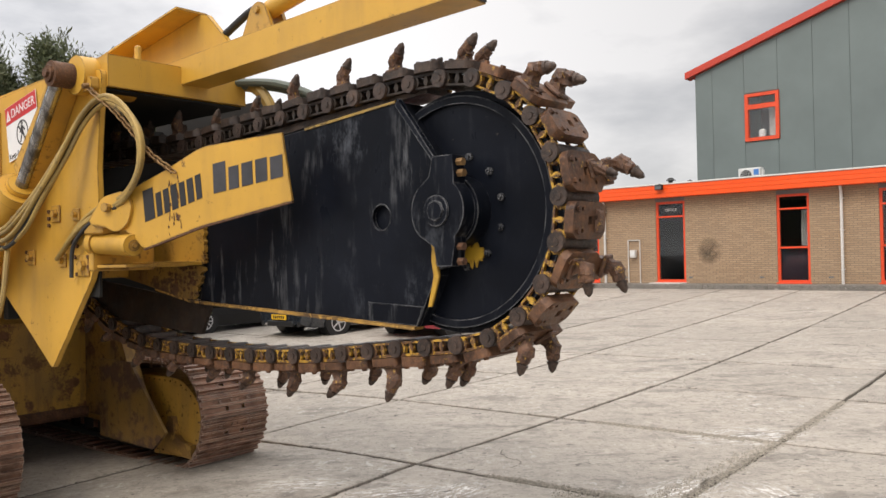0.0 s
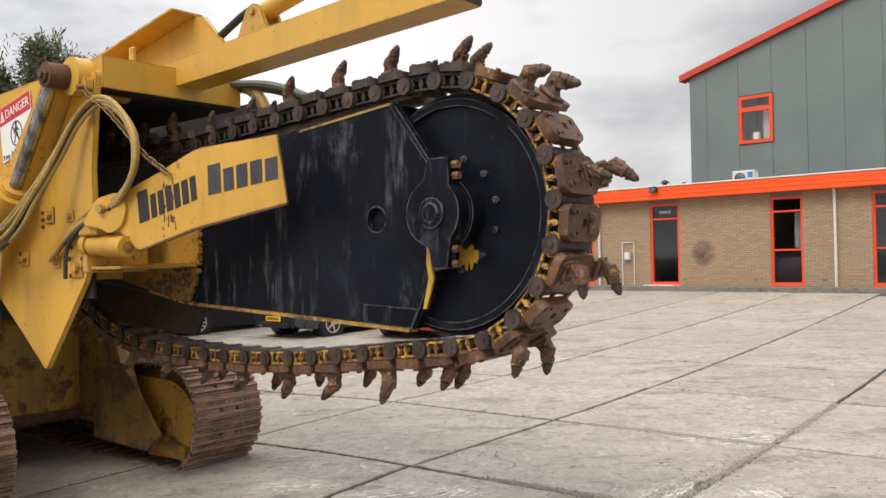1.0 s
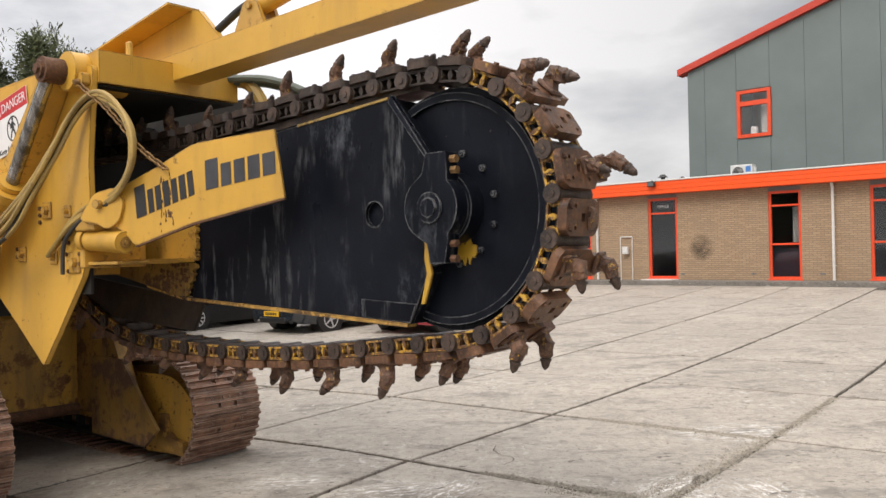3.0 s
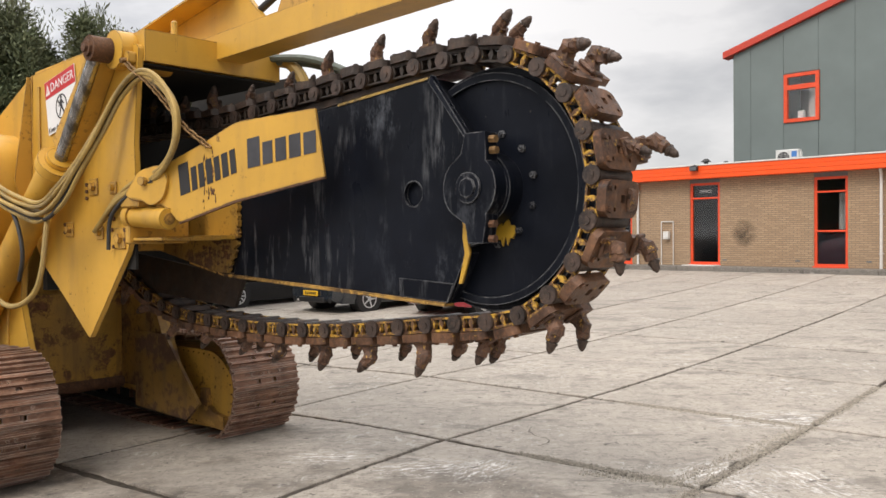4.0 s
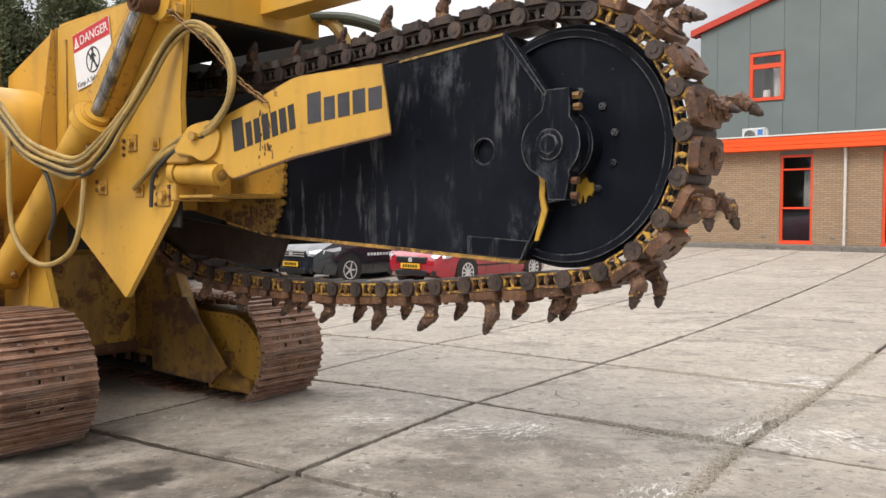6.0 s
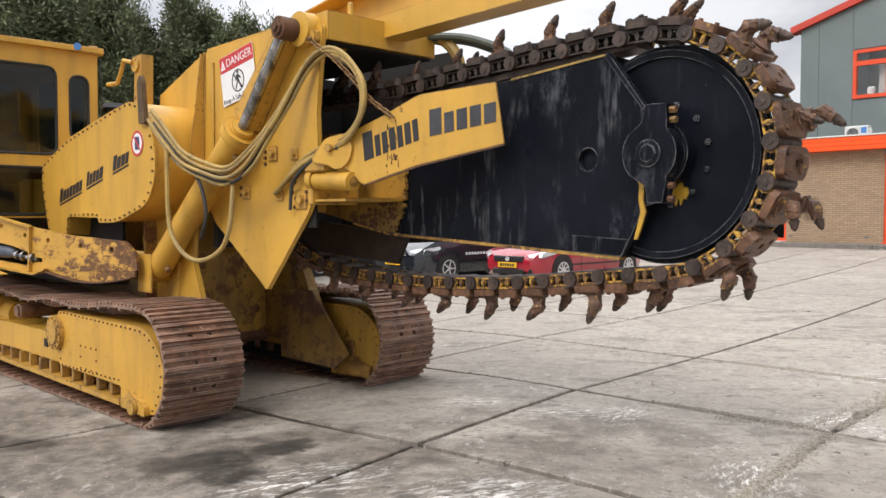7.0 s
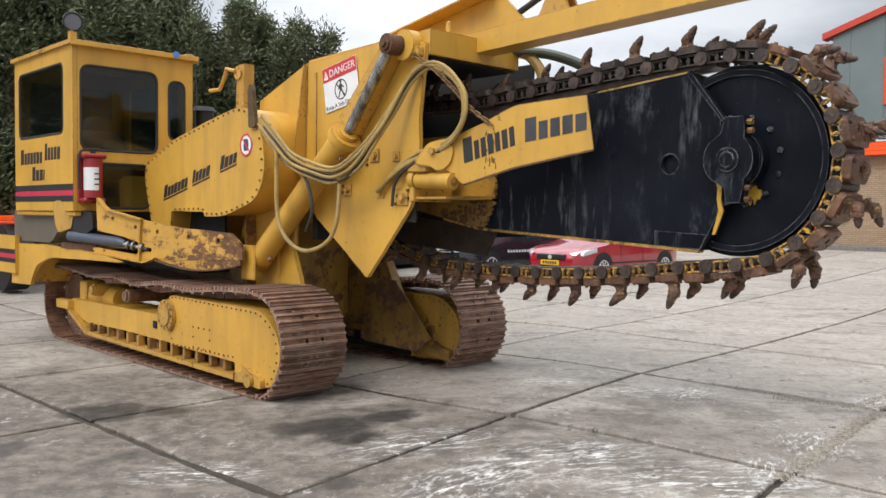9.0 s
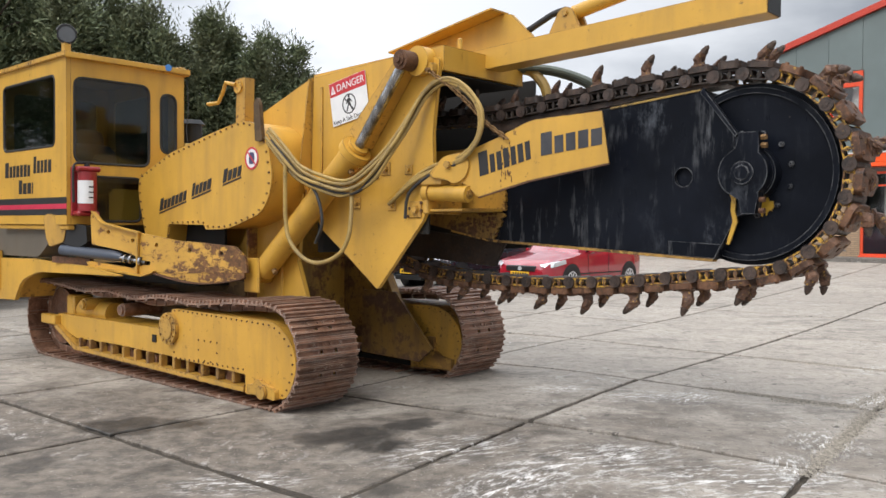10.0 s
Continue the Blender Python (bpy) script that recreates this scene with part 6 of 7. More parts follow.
plate(bm, [(lx(1.42), 1.82), (lx(1.85), 1.955), (lx(2.485), 2.085), (lx(2.485), 2.073), (lx(1.86), 1.943), (lx(1.43), 1.812)], [], -0.021, -0.001, lambda x, y, z: tuple(LAB @ Vector((x, y, z))))
part("label_flange", bm, RUSTY, arm, "scraped rusty lower edge")
bm = bmesh.new()
ear = rounded([(lx(1.00), 2.0), (lx(1.12), 2.17), (lx(1.29), 2.21), (lx(1.36), 2.12), (lx(1.32), 1.98), (lx(1.22), 1.93), (lx(1.14), 1.98)], 0.05)
plate(bm, ear, [], -0.045, -0.021, lambda x, y, z: tuple(LAB @ Vector((x, y, z))))
part("ear_plate", bm, YELLOW, arm)
bm = bmesh.new()
c0 = LAB @ Vector((lx(1.17), -0.045, 2.10))
cyl(bm, c0, c0 + Vector((0.01, -0.035, 0)), 0.030, 8)
part("ear_bolt", bm, YELLOW_WORN, arm)


def put_label(X, z, tilt=13):
    c, s = math.cos(radians(tilt)), math.sin(radians(tilt))
    return lambda x, y, zz: tuple(LAB @ Vector((lx(X) + x * c - zz * s * 0.4, -0.0215 + y, z + x * s + zz)))


part("lettering", word_bars((0.085, 0.045, 0.045, 0.050, 0.045, 0.050, 0.045), 0.20, 0.018, put_label(1.44, 1.995, 17), 0.02, 0.002, 11), SIGN_BLACK, arm, "black lettering")
part("lettering", word_bars((0.095, 0.075, 0.080, 0.085, 0.090), 0.185, 0.022, put_label(1.95, 2.155, 9), 0.04, 0.002, 12), LETTER_GREY, arm, "slate-grey lettering")
bm = bmesh.new()
for k in range(40):
    x = 1.61 + 0.10 * rnd.random()
    z = 2.30 - 0.40 * rnd.random()
    w_, h_ = rnd.uniform(0.004, 0.014), rnd.uniform(0.012, 0.05)
    plate(bm, [(0, 0), (w_, 0.004), (w_ * 0.7, h_), (w_ * 0.1, h_ * 0.8)], [], 0, -0.0016, put_label(x, z))
tagged(part("rub_mark", bm, RUSTY, arm), "rusty rub marks of the chain across the lettering", kind="stuff")

# sprocket disc with rim and bolts
HUBX, HUBZ, RDISC = 3.495, 1.975, 0.645
bm = bmesh.new()
cyl(bm, (HUBX, 3.715, HUBZ), (HUBX, 3.84, HUBZ), RDISC - 0.035, 72)
disc = part("tail_wheel", bm, BLACK_DISC, machine, "black tail wheel that carries the chain", True)
for r0, r1, y in ((0.600, RDISC, 3.690), (0.600, RDISC + 0.034, 3.742)):
    bm = bmesh.new()
    plate(bm, disc_line(HUBX, HUBZ, r1, 72), [disc_line(HUBX, HUBZ, r0, 72)], y, y + 0.05)
    part("wheel_rim", bm, BLACK_DISC, disc)
bm = bmesh.new()
plate(bm, disc_line(HUBX, HUBZ, RDISC + 0.012, 72), [disc_line(HUBX, HUBZ, 0.55, 72)], 3.82, 3.87)
part("wheel_rim", bm, BLACK_DISC, disc)
for k in range(12):
    a = radians(12 + 30 * k)
    bm = bmesh.new()
    x, z = HUBX + 0.315 * math.cos(a), HUBZ + 0.315 * math.sin(a)
    cyl(bm, (x, 3.715, z), (x, 3.700, z), 0.022, 6)
    cyl(bm, (x, 3.700, z), (x, 3.686, z), 0.012, 8)
    part("hub_bolt", bm, BLACK_DISC, disc)
bm = bmesh.new()
blot = [(3.605 + (0.066 + 0.05 * noise.noise(Vector((3 * math.cos(a), 3 * math.sin(a), 2.3)))) * math.cos(a), 1.735 + (0.058 + 0.05 * noise.noise(Vector((3.4 * math.cos(a), 3.4 * math.sin(a), 8.1)))) * math.sin(a)) for a in [k * math.pi / 24 for k in range(48)]]
plate(bm, blot, [], 3.706, 3.714)
part("paint_patch", bm, paint("mustard_paint", (0.55, 0.33, 0.03), 0.56, 0.3), disc, "ragged patch of yellow paint")
# bearing yoke
bm = bmesh.new()
yoke_line = [(3.50, 2.27), (3.64, 2.27), (3.645, 2.16)] + arc(3.525, 1.975, 0.185, 50, -50, 9) + [(3.645, 1.80), (3.62, 1.675), (3.52, 1.675), (3.50, 1.78)] + arc(3.525, 1.975, 0.185, 225, 140, 8) + [(3.47, 2.16)]
plate(bm, yoke_line, [], 3.50, 3.60)
yoke = part("bearing_yoke", bm, BLACK, machine, "black bearing yoke bolted over the wheel's axle", True)
bm = bmesh.new()
cyl(bm, (3.525, 3.50, 1.975), (3.525, 3.488, 1.975), 0.085, 20)
cyl(bm, (3.525, 3.488, 1.975), (3.525, 3.478, 1.975), 0.055, 8)
part("axle_nut", bm, BLACK, yoke)
bm = bmesh.new()
cyl(bm, (3.53, 3.60, 1.975), (3.53, 3.72, 1.975), 0.200, 32)
part("axle_collar", bm, BLACK_DISC, yoke, smooth=True)
bm = bmesh.new()
plate(bm, [(3.385, 1.86), (3.41, 1.85), (3.445, 1.79), (3.44, 1.70), (3.46, 1.62), (3.40, 1.45), (3.375, 1.45), (3.42, 1.62), (3.405, 1.70), (3.41, 1.78)], [], 3.585, 3.599)
part("scraped_edge", bm, paint("mustard_edge_paint", (0.52, 0.30, 0.03), 0.54, 0.4), yoke, "scraped yellow edge of the yoke")
for z, x in ((2.23, 3.655), (2.17, 3.66), (1.78, 3.65), (1.70, 3.65)):
    bm = bmesh.new()
    cyl(bm, (x - 0.01, 3.54, z), (x + 0.03, 3.54, z), 0.022, 6)
    part("yoke_bolt", bm, RUSTY if z < 2 else BRASS, yoke)
# black shaft seat of the boom's front
bm = bmesh.new()
plate(bm, [(3.36, 1.64), (3.52, 1.68), (3.52, 2.26), (3.40, 2.29)], [], 3.61, 3.66)
part("boom_nose", bm, BLACK, boom)

# --- digging chain
chain_path = ([(-0.55, 2.62), (0.3, 2.60), (1.04, 2.585), (1.84, 2.64), (2.67, 2.69), (3.2, 2.712)] + arc(HUBX, HUBZ, 0.735, 88, -88, 15)
              + [(3.1, 1.20), (2.42, 1.125), (1.9, 1.092), (1.47, 1.08), (0.9, 1.09), (0.38, 1.125), (-0.1, 1.25), (-0.45, 1.42)] + arc(-0.75, 2.02, 0.60, -80, -255, 8))
links, PITCH = lay(chain_path, 0.2275, CHAIN_PHASE)
CY = 3.770
bm = bmesh.new()
for p, t in links:
    cyl(bm, (p.x, CY - 0.168, p.z), (p.x, CY + 0.168, p.z), 0.020, 8)
chain = part("digging_chain", bm, ROLLER, machine, "endless rusty digging chain with flakes of yellow paint", True)


def bar_mesh(y, mat):
    bm = bmesh.new()
    h = PITCH / 2
    line = rounded([(-h + 0.02, -0.038), (h - 0.02, -0.038), (h + 0.01, 0.0), (h - 0.01, 0.046), (-h + 0.01, 0.046), (-h - 0.01, 0.0)], 0.02)
    plate(bm, line, [[(-0.058, -0.026), (-0.004, -0.026), (-0.014, 0.0), (-0.004, 0.030), (-0.058, 0.030), (-0.046, 0.0)], [(0.010, -0.026), (0.056, -0.026), (0.046, 0.002), (0.056, 0.030), (0.010, 0.030), (0.020, 0.0)]], y, y + 0.024)
    return mesh_of("chain_link", bm, mat)


def roller_mesh():
    bm = bmesh.new()
    cyl(bm, (0, -0.160, 0), (0, 0.150, 0), 0.050, 16)
    cyl(bm, (0, -0.172, 0), (0, -0.160, 0), 0.050, 14, 0.041)
    cyl(bm, (0, -0.172, 0), (0, -0.177, 0), 0.020, 8)
    return mesh_of("roller", bm, ROLLER, True)


def pad_mesh(kind):
    """A thick base plate across the chain with a square hole and bolt holes; on a tooth link a tongue runs on to the far side."""
    bm = bmesh.new()
    h = PITCH / 2 - (0.012, 0.026, 0.020)[kind]
    y0, y1 = -0.178, (0.150, 0.118, 0.135)[kind]
    thick = (0.094, 0.106, 0.100)[kind]
    flat = lambda x, y, z: (x, z, y)
    outline = [(-h, y0 + 0.03), (-h + 0.035, y0), (h - 0.03, y0), (h, y0 + 0.04), (h, y1 - 0.04)]
    if kind == 0:
        outline += [(0.058, y1), (0.050, 0.262), (-0.062, 0.262), (-0.066, y1)]
    else:
        outline += [(h - 0.04, y1), (-h + 0.02, y1)]
    outline += [(-h, y1 - 0.05)]
    holes = [rect(-0.022, -0.035, 0.020, 0.006)] + [disc_line(x, y, 0.012, 8) for x, y in ((-0.056, -0.095), (0.052, -0.088), (0.050, 0.072))]
    if kind == 1:
        holes.append(rect(-0.052, 0.052, -0.020, 0.086))
    plate(bm, rounded(outline, 0.014, 2), holes, 0.050, thick, flat)
    for x, y in ((-0.056, -0.140), (0.054, -0.138)):
        cyl(bm, (x, y, thick), (x, y, thick + 0.014), 0.016, 6)
    return mesh_of("chain_pad", bm, PAD)


def loft(bm, path, seg=10, rnd=None):
    """A lumpy tube through (x, z, radius along, radius across) in the x-z plane."""
    rings = []
    for i, (x, z, ra, rc) in enumerate(path):
        a, b = path[max(0, i - 1)], path[min(len(path) - 1, i + 1)]
        t = Vector((b[0] - a[0], 0, b[1] - a[1])).normalized()
        u = Vector((t.z, 0, -t.x))
        ring = []
        for k in range(seg):
            w = 2 * math.pi * k / seg
            q = Vector((x, 0, z)) + u * ra * math.cos(w) + Vector((0, rc * math.sin(w), 0))
            if rnd:
                q += Vector((rnd.uniform(-1, 1), rnd.uniform(-1, 1), rnd.uniform(-1, 1))) * 0.008
            ring.append(bm.verts.new(q))
        rings.append(ring)
    for r0, r1 in zip(rings, rings[1:]):
        for k in range(seg):
            bm.faces.new((r0[k], r0[(k + 1) % seg], r1[(k + 1) % seg], r1[k]))
    bm.faces.new(list(reversed(rings[0])))
    bm.faces.new(rings[-1])


# rise of the neck, turn of the socket, lean of the neck
TEETH = ((0.040, 36, -0.01), (0.018, 40, 0.01), (0.050, 24, -0.02), (0.030, 46, 0.0), (0.0, 34, 0.02), (0.045, 48, -0.01), (0.040, 62, -0.02))


def tooth_mesh(kind):
    """A cast neck that bends forward into a round socket."""
    bm = bmesh.new()
    rnd = random.Random(kind + 50)
    up, turn, lean = TEETH[kind]
    a = radians(turn)
    d = (math.sin(a), math.cos(a))
    box(bm, (-0.082, -0.066, 0.086), (0.076, 0.066, 0.118), 0.010)
    p = (lean - 0.005, 0.155 + up)
    web = [(-0.066, 0.112), (0.050, 0.112), (0.034 + lean, 0.130 + up * 0.5), (p[0] + d[1] * 0.050 + d[0] * 0.010, p[1] - d[0] * 0.050 + d[1] * 0.010), (p[0] - d[1] * 0.052, p[1] + d[0] * 0.052), (-0.050 + lean, 0.136 + up * 0.6)]
    plate(bm, rounded(web, [0.0, 0.0, 0.02, 0.01, 0.02, 0.02], 2), [], -0.036, 0.036)
    loft(bm, [(lean - 0.018, 0.120 + up * 0.7, 0.040, 0.042), (p[0] - d[0] * 0.016, p[1] - d[1] * 0.016, 0.062, 0.056), (p[0] + d[0] * 0.026, p[1] + d[1] * 0.026, 0.057, 0.057), (p[0] + d[0] * 0.031, p[1] + d[1] * 0.031, 0.050, 0.050),
              (p[0] + d[0] * 0.072, p[1] + d[1] * 0.072, 0.047, 0.049), (p[0] + d[0] * 0.080, p[1] + d[1] * 0.080, 0.036, 0.038)], 10, rnd)
    bmesh.ops.subdivide_edges(bm, edges=[e for e in bm.edges if e.calc_length() > 0.07], cuts=1)
    for v in bm.verts:
        v.co += noise.noise_vector(v.co * 21 + Vector((kind * 5.1, 0, 0))) * 0.0055
    return mesh_of("tooth_holder", bm, TOOTH), p, d


def bit_mesh(p, d):
    bm = bmesh.new()
    at = lambda s: (p[0] + d[0] * s, 0, p[1] + d[1] * s)
    cyl(bm, at(0.060), at(0.094), 0.032, 12)
    cyl(bm, at(0.092), at(0.108), 0.044, 12, 0.040)
    cyl(bm, at(0.108), at(0.150), 0.036, 12, 0.026)
    cyl(bm, at(0.150), at(0.172), 0.026, 12, 0.007)
    return mesh_of("tooth_bit", bm, BIT, True)


def rib_mesh():
    """A low cast rib with a square hole, welded beside a tooth."""
    bm = bmesh.new()
    plate(bm, rounded([(-0.085, 0.088), (0.080, 0.088), (0.070, 0.135), (0.02, 0.158), (-0.06, 0.148)], 0.015), [rect(-0.035, 0.105, -0.005, 0.132)], -0.025, 0.025)
    return mesh_of("chain_rib", bm, TOOTH, True)


near_bar, far_bar, roller_m, rib_m = bar_mesh(-0.150, LINK), bar_mesh(0.125, LINK), roller_mesh(), rib_mesh()
black_bar = bar_mesh(-0.150, LINK_BLACK)
black_pads = []
pads_m = [pad_mesh(k) for k in range(3)]
for me in pads_m:
    me2 = me.copy()
    me2.materials[0] = PAD_BLACK
    black_pads.append(me2)
teeth_m = []
for kind in range(len(TEETH)):
    me, p0, d0 = tooth_mesh(kind)
    teeth_m.append((me, bit_mesh(p0, d0)))
# every second link carries a tooth on its near edge and one on its far tongue: (kind, across, turn about the chain, size)
PAIRS = {-7: ((4, -0.09, 0, 0.8), (1, 0.20, 4, 0.75)), -6: ((1, -0.07, 0, 0.8), (4, 0.10, 6, 0.85)), -5: ((0, -0.10, -4, 0.92), (4, 0.20, 10, 0.80)), -4: ((0, -0.10, -4, 0.95), (4, 0.21, 4, 0.88)),
         -3: ((3, -0.12, -6, 0.95), (1, 0.19, 8, 0.88)), -2: ((1, -0.06, -2, 0.98), (1, 0.07, 10, 0.95)), -1: ((5, -0.10, -6, 1.08), (6, 0.12, 4, 1.10)), 0: ((4, 0.045, 10, 0.80), (5, 0.205, 6, 1.05)),
         1: ((6, -0.07, -4, 0.98), (3, 0.205, 6, 1.0)), 2: ((3, -0.10, -6, 1.0), (0, 0.13, 4, 1.0)), 3: ((4, -0.06, -2, 0.95), (1, 0.05, 6, 0.95)), 4: ((2, -0.10, -6, 1.04), (3, 0.20, 8, 1.0)),
         5: ((5, -0.10, -8, 1.04), (1, 0.205, 6, 0.9)), 6: ((0, -0.09, -4, 1.0), (4, 0.19, 8, 1.0)), 7: ((3, -0.10, -2, 0.95), (0, 0.20, 4, 1.0)), 8: ((1, -0.06, -4, 0.9), (4, 0.09, 6, 0.9))}
rnd = random.Random(21)
for i, (p, t) in enumerate(links):
    q, t2 = links[(i + 1) % len(links)]
    mid = (p + q) / 2
    tm = (q - p).normalized()
    m = at_link(mid, tm, CY)
    part("roller", roller_m, None, chain, m=at_link(p, t, CY))
    over_boom = mid.z > 2.4 and mid.x < 3.75          # the run that rests on the boom gets the near-black copies
    part("chain_link", black_bar if over_boom else near_bar, None, chain, m=m)
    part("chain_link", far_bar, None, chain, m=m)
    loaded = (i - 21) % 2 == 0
    part("chain_pad", (black_pads if over_boom else pads_m)[0 if loaded else 1 + (i // 2) % 2], None, chain, m=m @ Matrix.Rotation(radians(rnd.uniform(-4, 4)), 4, 'Y'))
    if loaded:
        order = (i - 21) // 2
        for kind, off, turn, size in PAIRS.get(order, ((order % 5, -0.09, -4, 0.95), ((order + 2) % 5, 0.19, 6, 0.95))):
            me, bit = teeth_m[kind]
            mm = (m @ Matrix.Translation((rnd.uniform(-0.012, 0.012) - 0.02, off, 0.004)) @ Matrix.Rotation(radians(rnd.uniform(-5, 5) - 40 * off), 4, 'X') @ Matrix.Rotation(radians(rnd.uniform(-8, 8) + turn), 4, 'Z')
                  @ Matrix.Translation((0, 0, 0.088)) @ Matrix.Scale(0.76 * size, 4) @ Matrix.Translation((0, 0, -0.088)))
            part("tooth_holder", me, None, chain, m=mm)
            part("tooth_bit", bit, None, chain, m=mm)
    elif i % 3 == 1:
        part("chain_rib", rib_m, None, chain, m=m @ Matrix.Translation((0.0, 0.05, 0.008)) @ Matrix.Scale(0.8, 4))

# --- hoses and safety chain
hose_a = [(-0.82, 2.46, 2.43), (-0.60, 2.50, 2.22), (-0.40, 2.55, 2.04), (-0.09, 2.60, 1.93), (0.19, 2.62, 1.90), (0.47, 2.64, 2.01), (0.68, 2.70, 2.26), (0.81, 2.78, 2.49), (0.91, 2.85, 2.69), (1.04, 2.90, 2.81)]
hose_b = [(1.21, 2.92, 2.83), (1.38, 2.94, 2.73), (1.51, 2.95, 2.55), (1.49, 2.95, 2.31), (1.30, 2.94, 2.13), (0.99, 2.92, 2.05), (0.74, 2.90, 1.95), (0.45, 2.91, 1.77)]
for k, (dx, dy, dz, mt) in enumerate(((0, 0, 0, HOSE_PALE), (0.012, 0.012, 0.055, HOSE_PALE), (-0.02, 0.03, -0.045, HOSE_PALE), (0.035, 0.035, -0.03, HOSE_DARK), (0.03, 0.02, 0.085, HOSE_PALE), (0.0, 0.05, 0.02, HOSE_WORN))):
    shrink = 1 - 0.030 * k
    pts = [(x + dx * (1 if i < 5 else -0.6), y + dy, z + dz * (1 if i < 6 else 0.35)) for i, (x, y, z) in enumerate(hose_a)]
    cx, cz = 1.25, 2.45
    pts += [(cx + (x - cx) * shrink, y + dy * 0.5, cz + (z - cz) * shrink) for x, y, z in hose_b]
    bm = bmesh.new()
    wander = lambda i: Vector((noise.noise(Vector((i * 0.09, k * 3.1, 0.2))), noise.noise(Vector((i * 0.09, k * 3.1, 7.7))) * 0.6, noise.noise(Vector((i * 0.09, k * 3.1, 4.1))))) * 0.022
    tube(bm, [q + wander(i) * min(1, i / 8, (89 - i) / 8) for i, q in enumerate(smooth_line(pts, 90))], 0.0165, 8)
    part("hose", bm, mt, machine, "black hydraulic hose" if mt is HOSE_DARK else "dusty pale hydraulic hose", True)
bm = bmesh.new()
tube(bm, smooth_line([(-0.56, 2.50, 2.16), (-0.56, 2.50, 1.89), (-0.55, 2.50, 1.62), (-0.49, 2.50, 1.43), (-0.32, 2.52, 1.27), (-0.12, 2.56, 1.22), (0.12, 2.60, 1.31), (0.23, 2.62, 1.49), (0.22, 2.66, 1.78), (0.16, 2.70, 1.93)], 60), 0.020, 8)
part("hose", bm, HOSE_PALE, machine, "dusty pale hydraulic hose in a loop", True)
bm = bmesh.new()
tube(bm, smooth_line([(-0.40, 2.6, 2.05), (-0.25, 2.64, 1.85), (-0.20, 2.66, 1.6), (-0.32, 2.68, 1.4)], 30), 0.016, 8)
part("hose", bm, HOSE_DARK, machine, "black hydraulic hose", True)
bm = bmesh.new()
tube(bm, smooth_line([(1.25, 2.93, 2.10), (1.0, 2.91, 2.03), (0.80, 2.90, 1.93), (0.70, 2.90, 1.83), (0.66, 2.91, 1.64)], 30), 0.015, 8)
part("hose", bm, HOSE_DARK, machine, "thin dark hose end", True)

def chain_ring():
    bm = bmesh.new()
    pts = []
    for k in range(14):
        a = 2 * math.pi * k / 14
        pts.append((0.027 * math.cos(a) + (0.011 if math.cos(a) > 0 else -0.011), 0.017 * math.sin(a), 0))
    tube(bm, pts, 0.0065, 6, True)
    return mesh_of("chain_ring", bm, BRASS, True)


ring = chain_ring()
pts = smooth_line([(0.96, 2.90, 2.93), (1.06, 2.90, 2.86), (1.20, 2.93, 2.76), (1.37, 2.97, 2.60), (1.52, 3.01, 2.44), (1.68, 3.08, 2.31)], 26)
bm = bmesh.new()
cyl(bm, pts[0] + Vector((0, 0.03, 0.02)), pts[0] + Vector((0, -0.04, 0)), 0.018, 8)
safety = part("safety_chain", bm, BRASS, machine, "rusty safety chain hanging to the label arm")
for k in range(25):
    d = (pts[k + 1] - pts[k]).normalized()
    q = d.to_track_quat('X', 'Z').to_matrix().to_4x4()
    part("chain_ring", ring, None, safety, m=Matrix.Translation((pts[k] + pts[k + 1]) / 2) @ q @ Matrix.Rotation(radians(90 * (k % 2) + 20), 4, 'X'))

# --- fire extinguisher on the cab front
ext = thing("fire_extinguisher", BODY @ Matrix.Translation((-3.43, 1.90, 1.66)), "red fire extinguisher with a white label, strapped to the yellow cab", "fire extinguisher")
bm = bmesh.new()
box(bm, (-0.10, -0.13, 0.0), (0.06, 0.13, 0.055), 0.02)
box(bm, (-0.10, -0.14, 0.50), (0.07, 0.14, 0.56), 0.02)
box(bm, (-0.115, -0.14, 0.0), (-0.085, 0.14, 0.56), 0.008)
part("holder", bm, EXT_RED, ext)
bm = bmesh.new()
cyl(bm, (0, 0, 0.055), (0, 0, 0.50), 0.105, 24)
part("cylinder", bm, EXT_RED, ext, smooth=True)
bm = bmesh.new()
for k in range(9):
    a0, a1 = radians(-95 + 12 * k), radians(-83 + 12 * k)
    bm.faces.new([bm.verts.new((0.107 * math.cos(a), 0.107 * math.sin(a), z)) for a, z in ((a0, 0.14), (a1, 0.14), (a1, 0.40), (a0, 0.40))])
part("label", bm, WHITE, ext, "white paper label")
for k in range(3):
    bm = bmesh.new()
    box(bm, (0.106, -0.03, 0.20 + 0.06 * k), (0.109, 0.025, 0.215 + 0.06 * k))
    part("print_bar", bm, SIGN_BLACK, ext)
bm = bmesh.new()
cyl(bm, (0, 0, 0.56), (0, 0, 0.60), 0.03, 10)
box(bm, (-0.02, -0.05, 0.595), (0.02, 0.08, 0.62), 0.006)
part("valve", bm, SIGN_BLACK, ext)
bm = bmesh.new()
tube(bm, smooth_line([(0, -0.03, 0.60), (0.0, -0.14, 0.58), (0.0, -0.16, 0.45), (0.0, -0.155, 0.15)], 24), 0.014, 8)
part("hose", bm, RUBBER, ext, "black rubber hose", True)


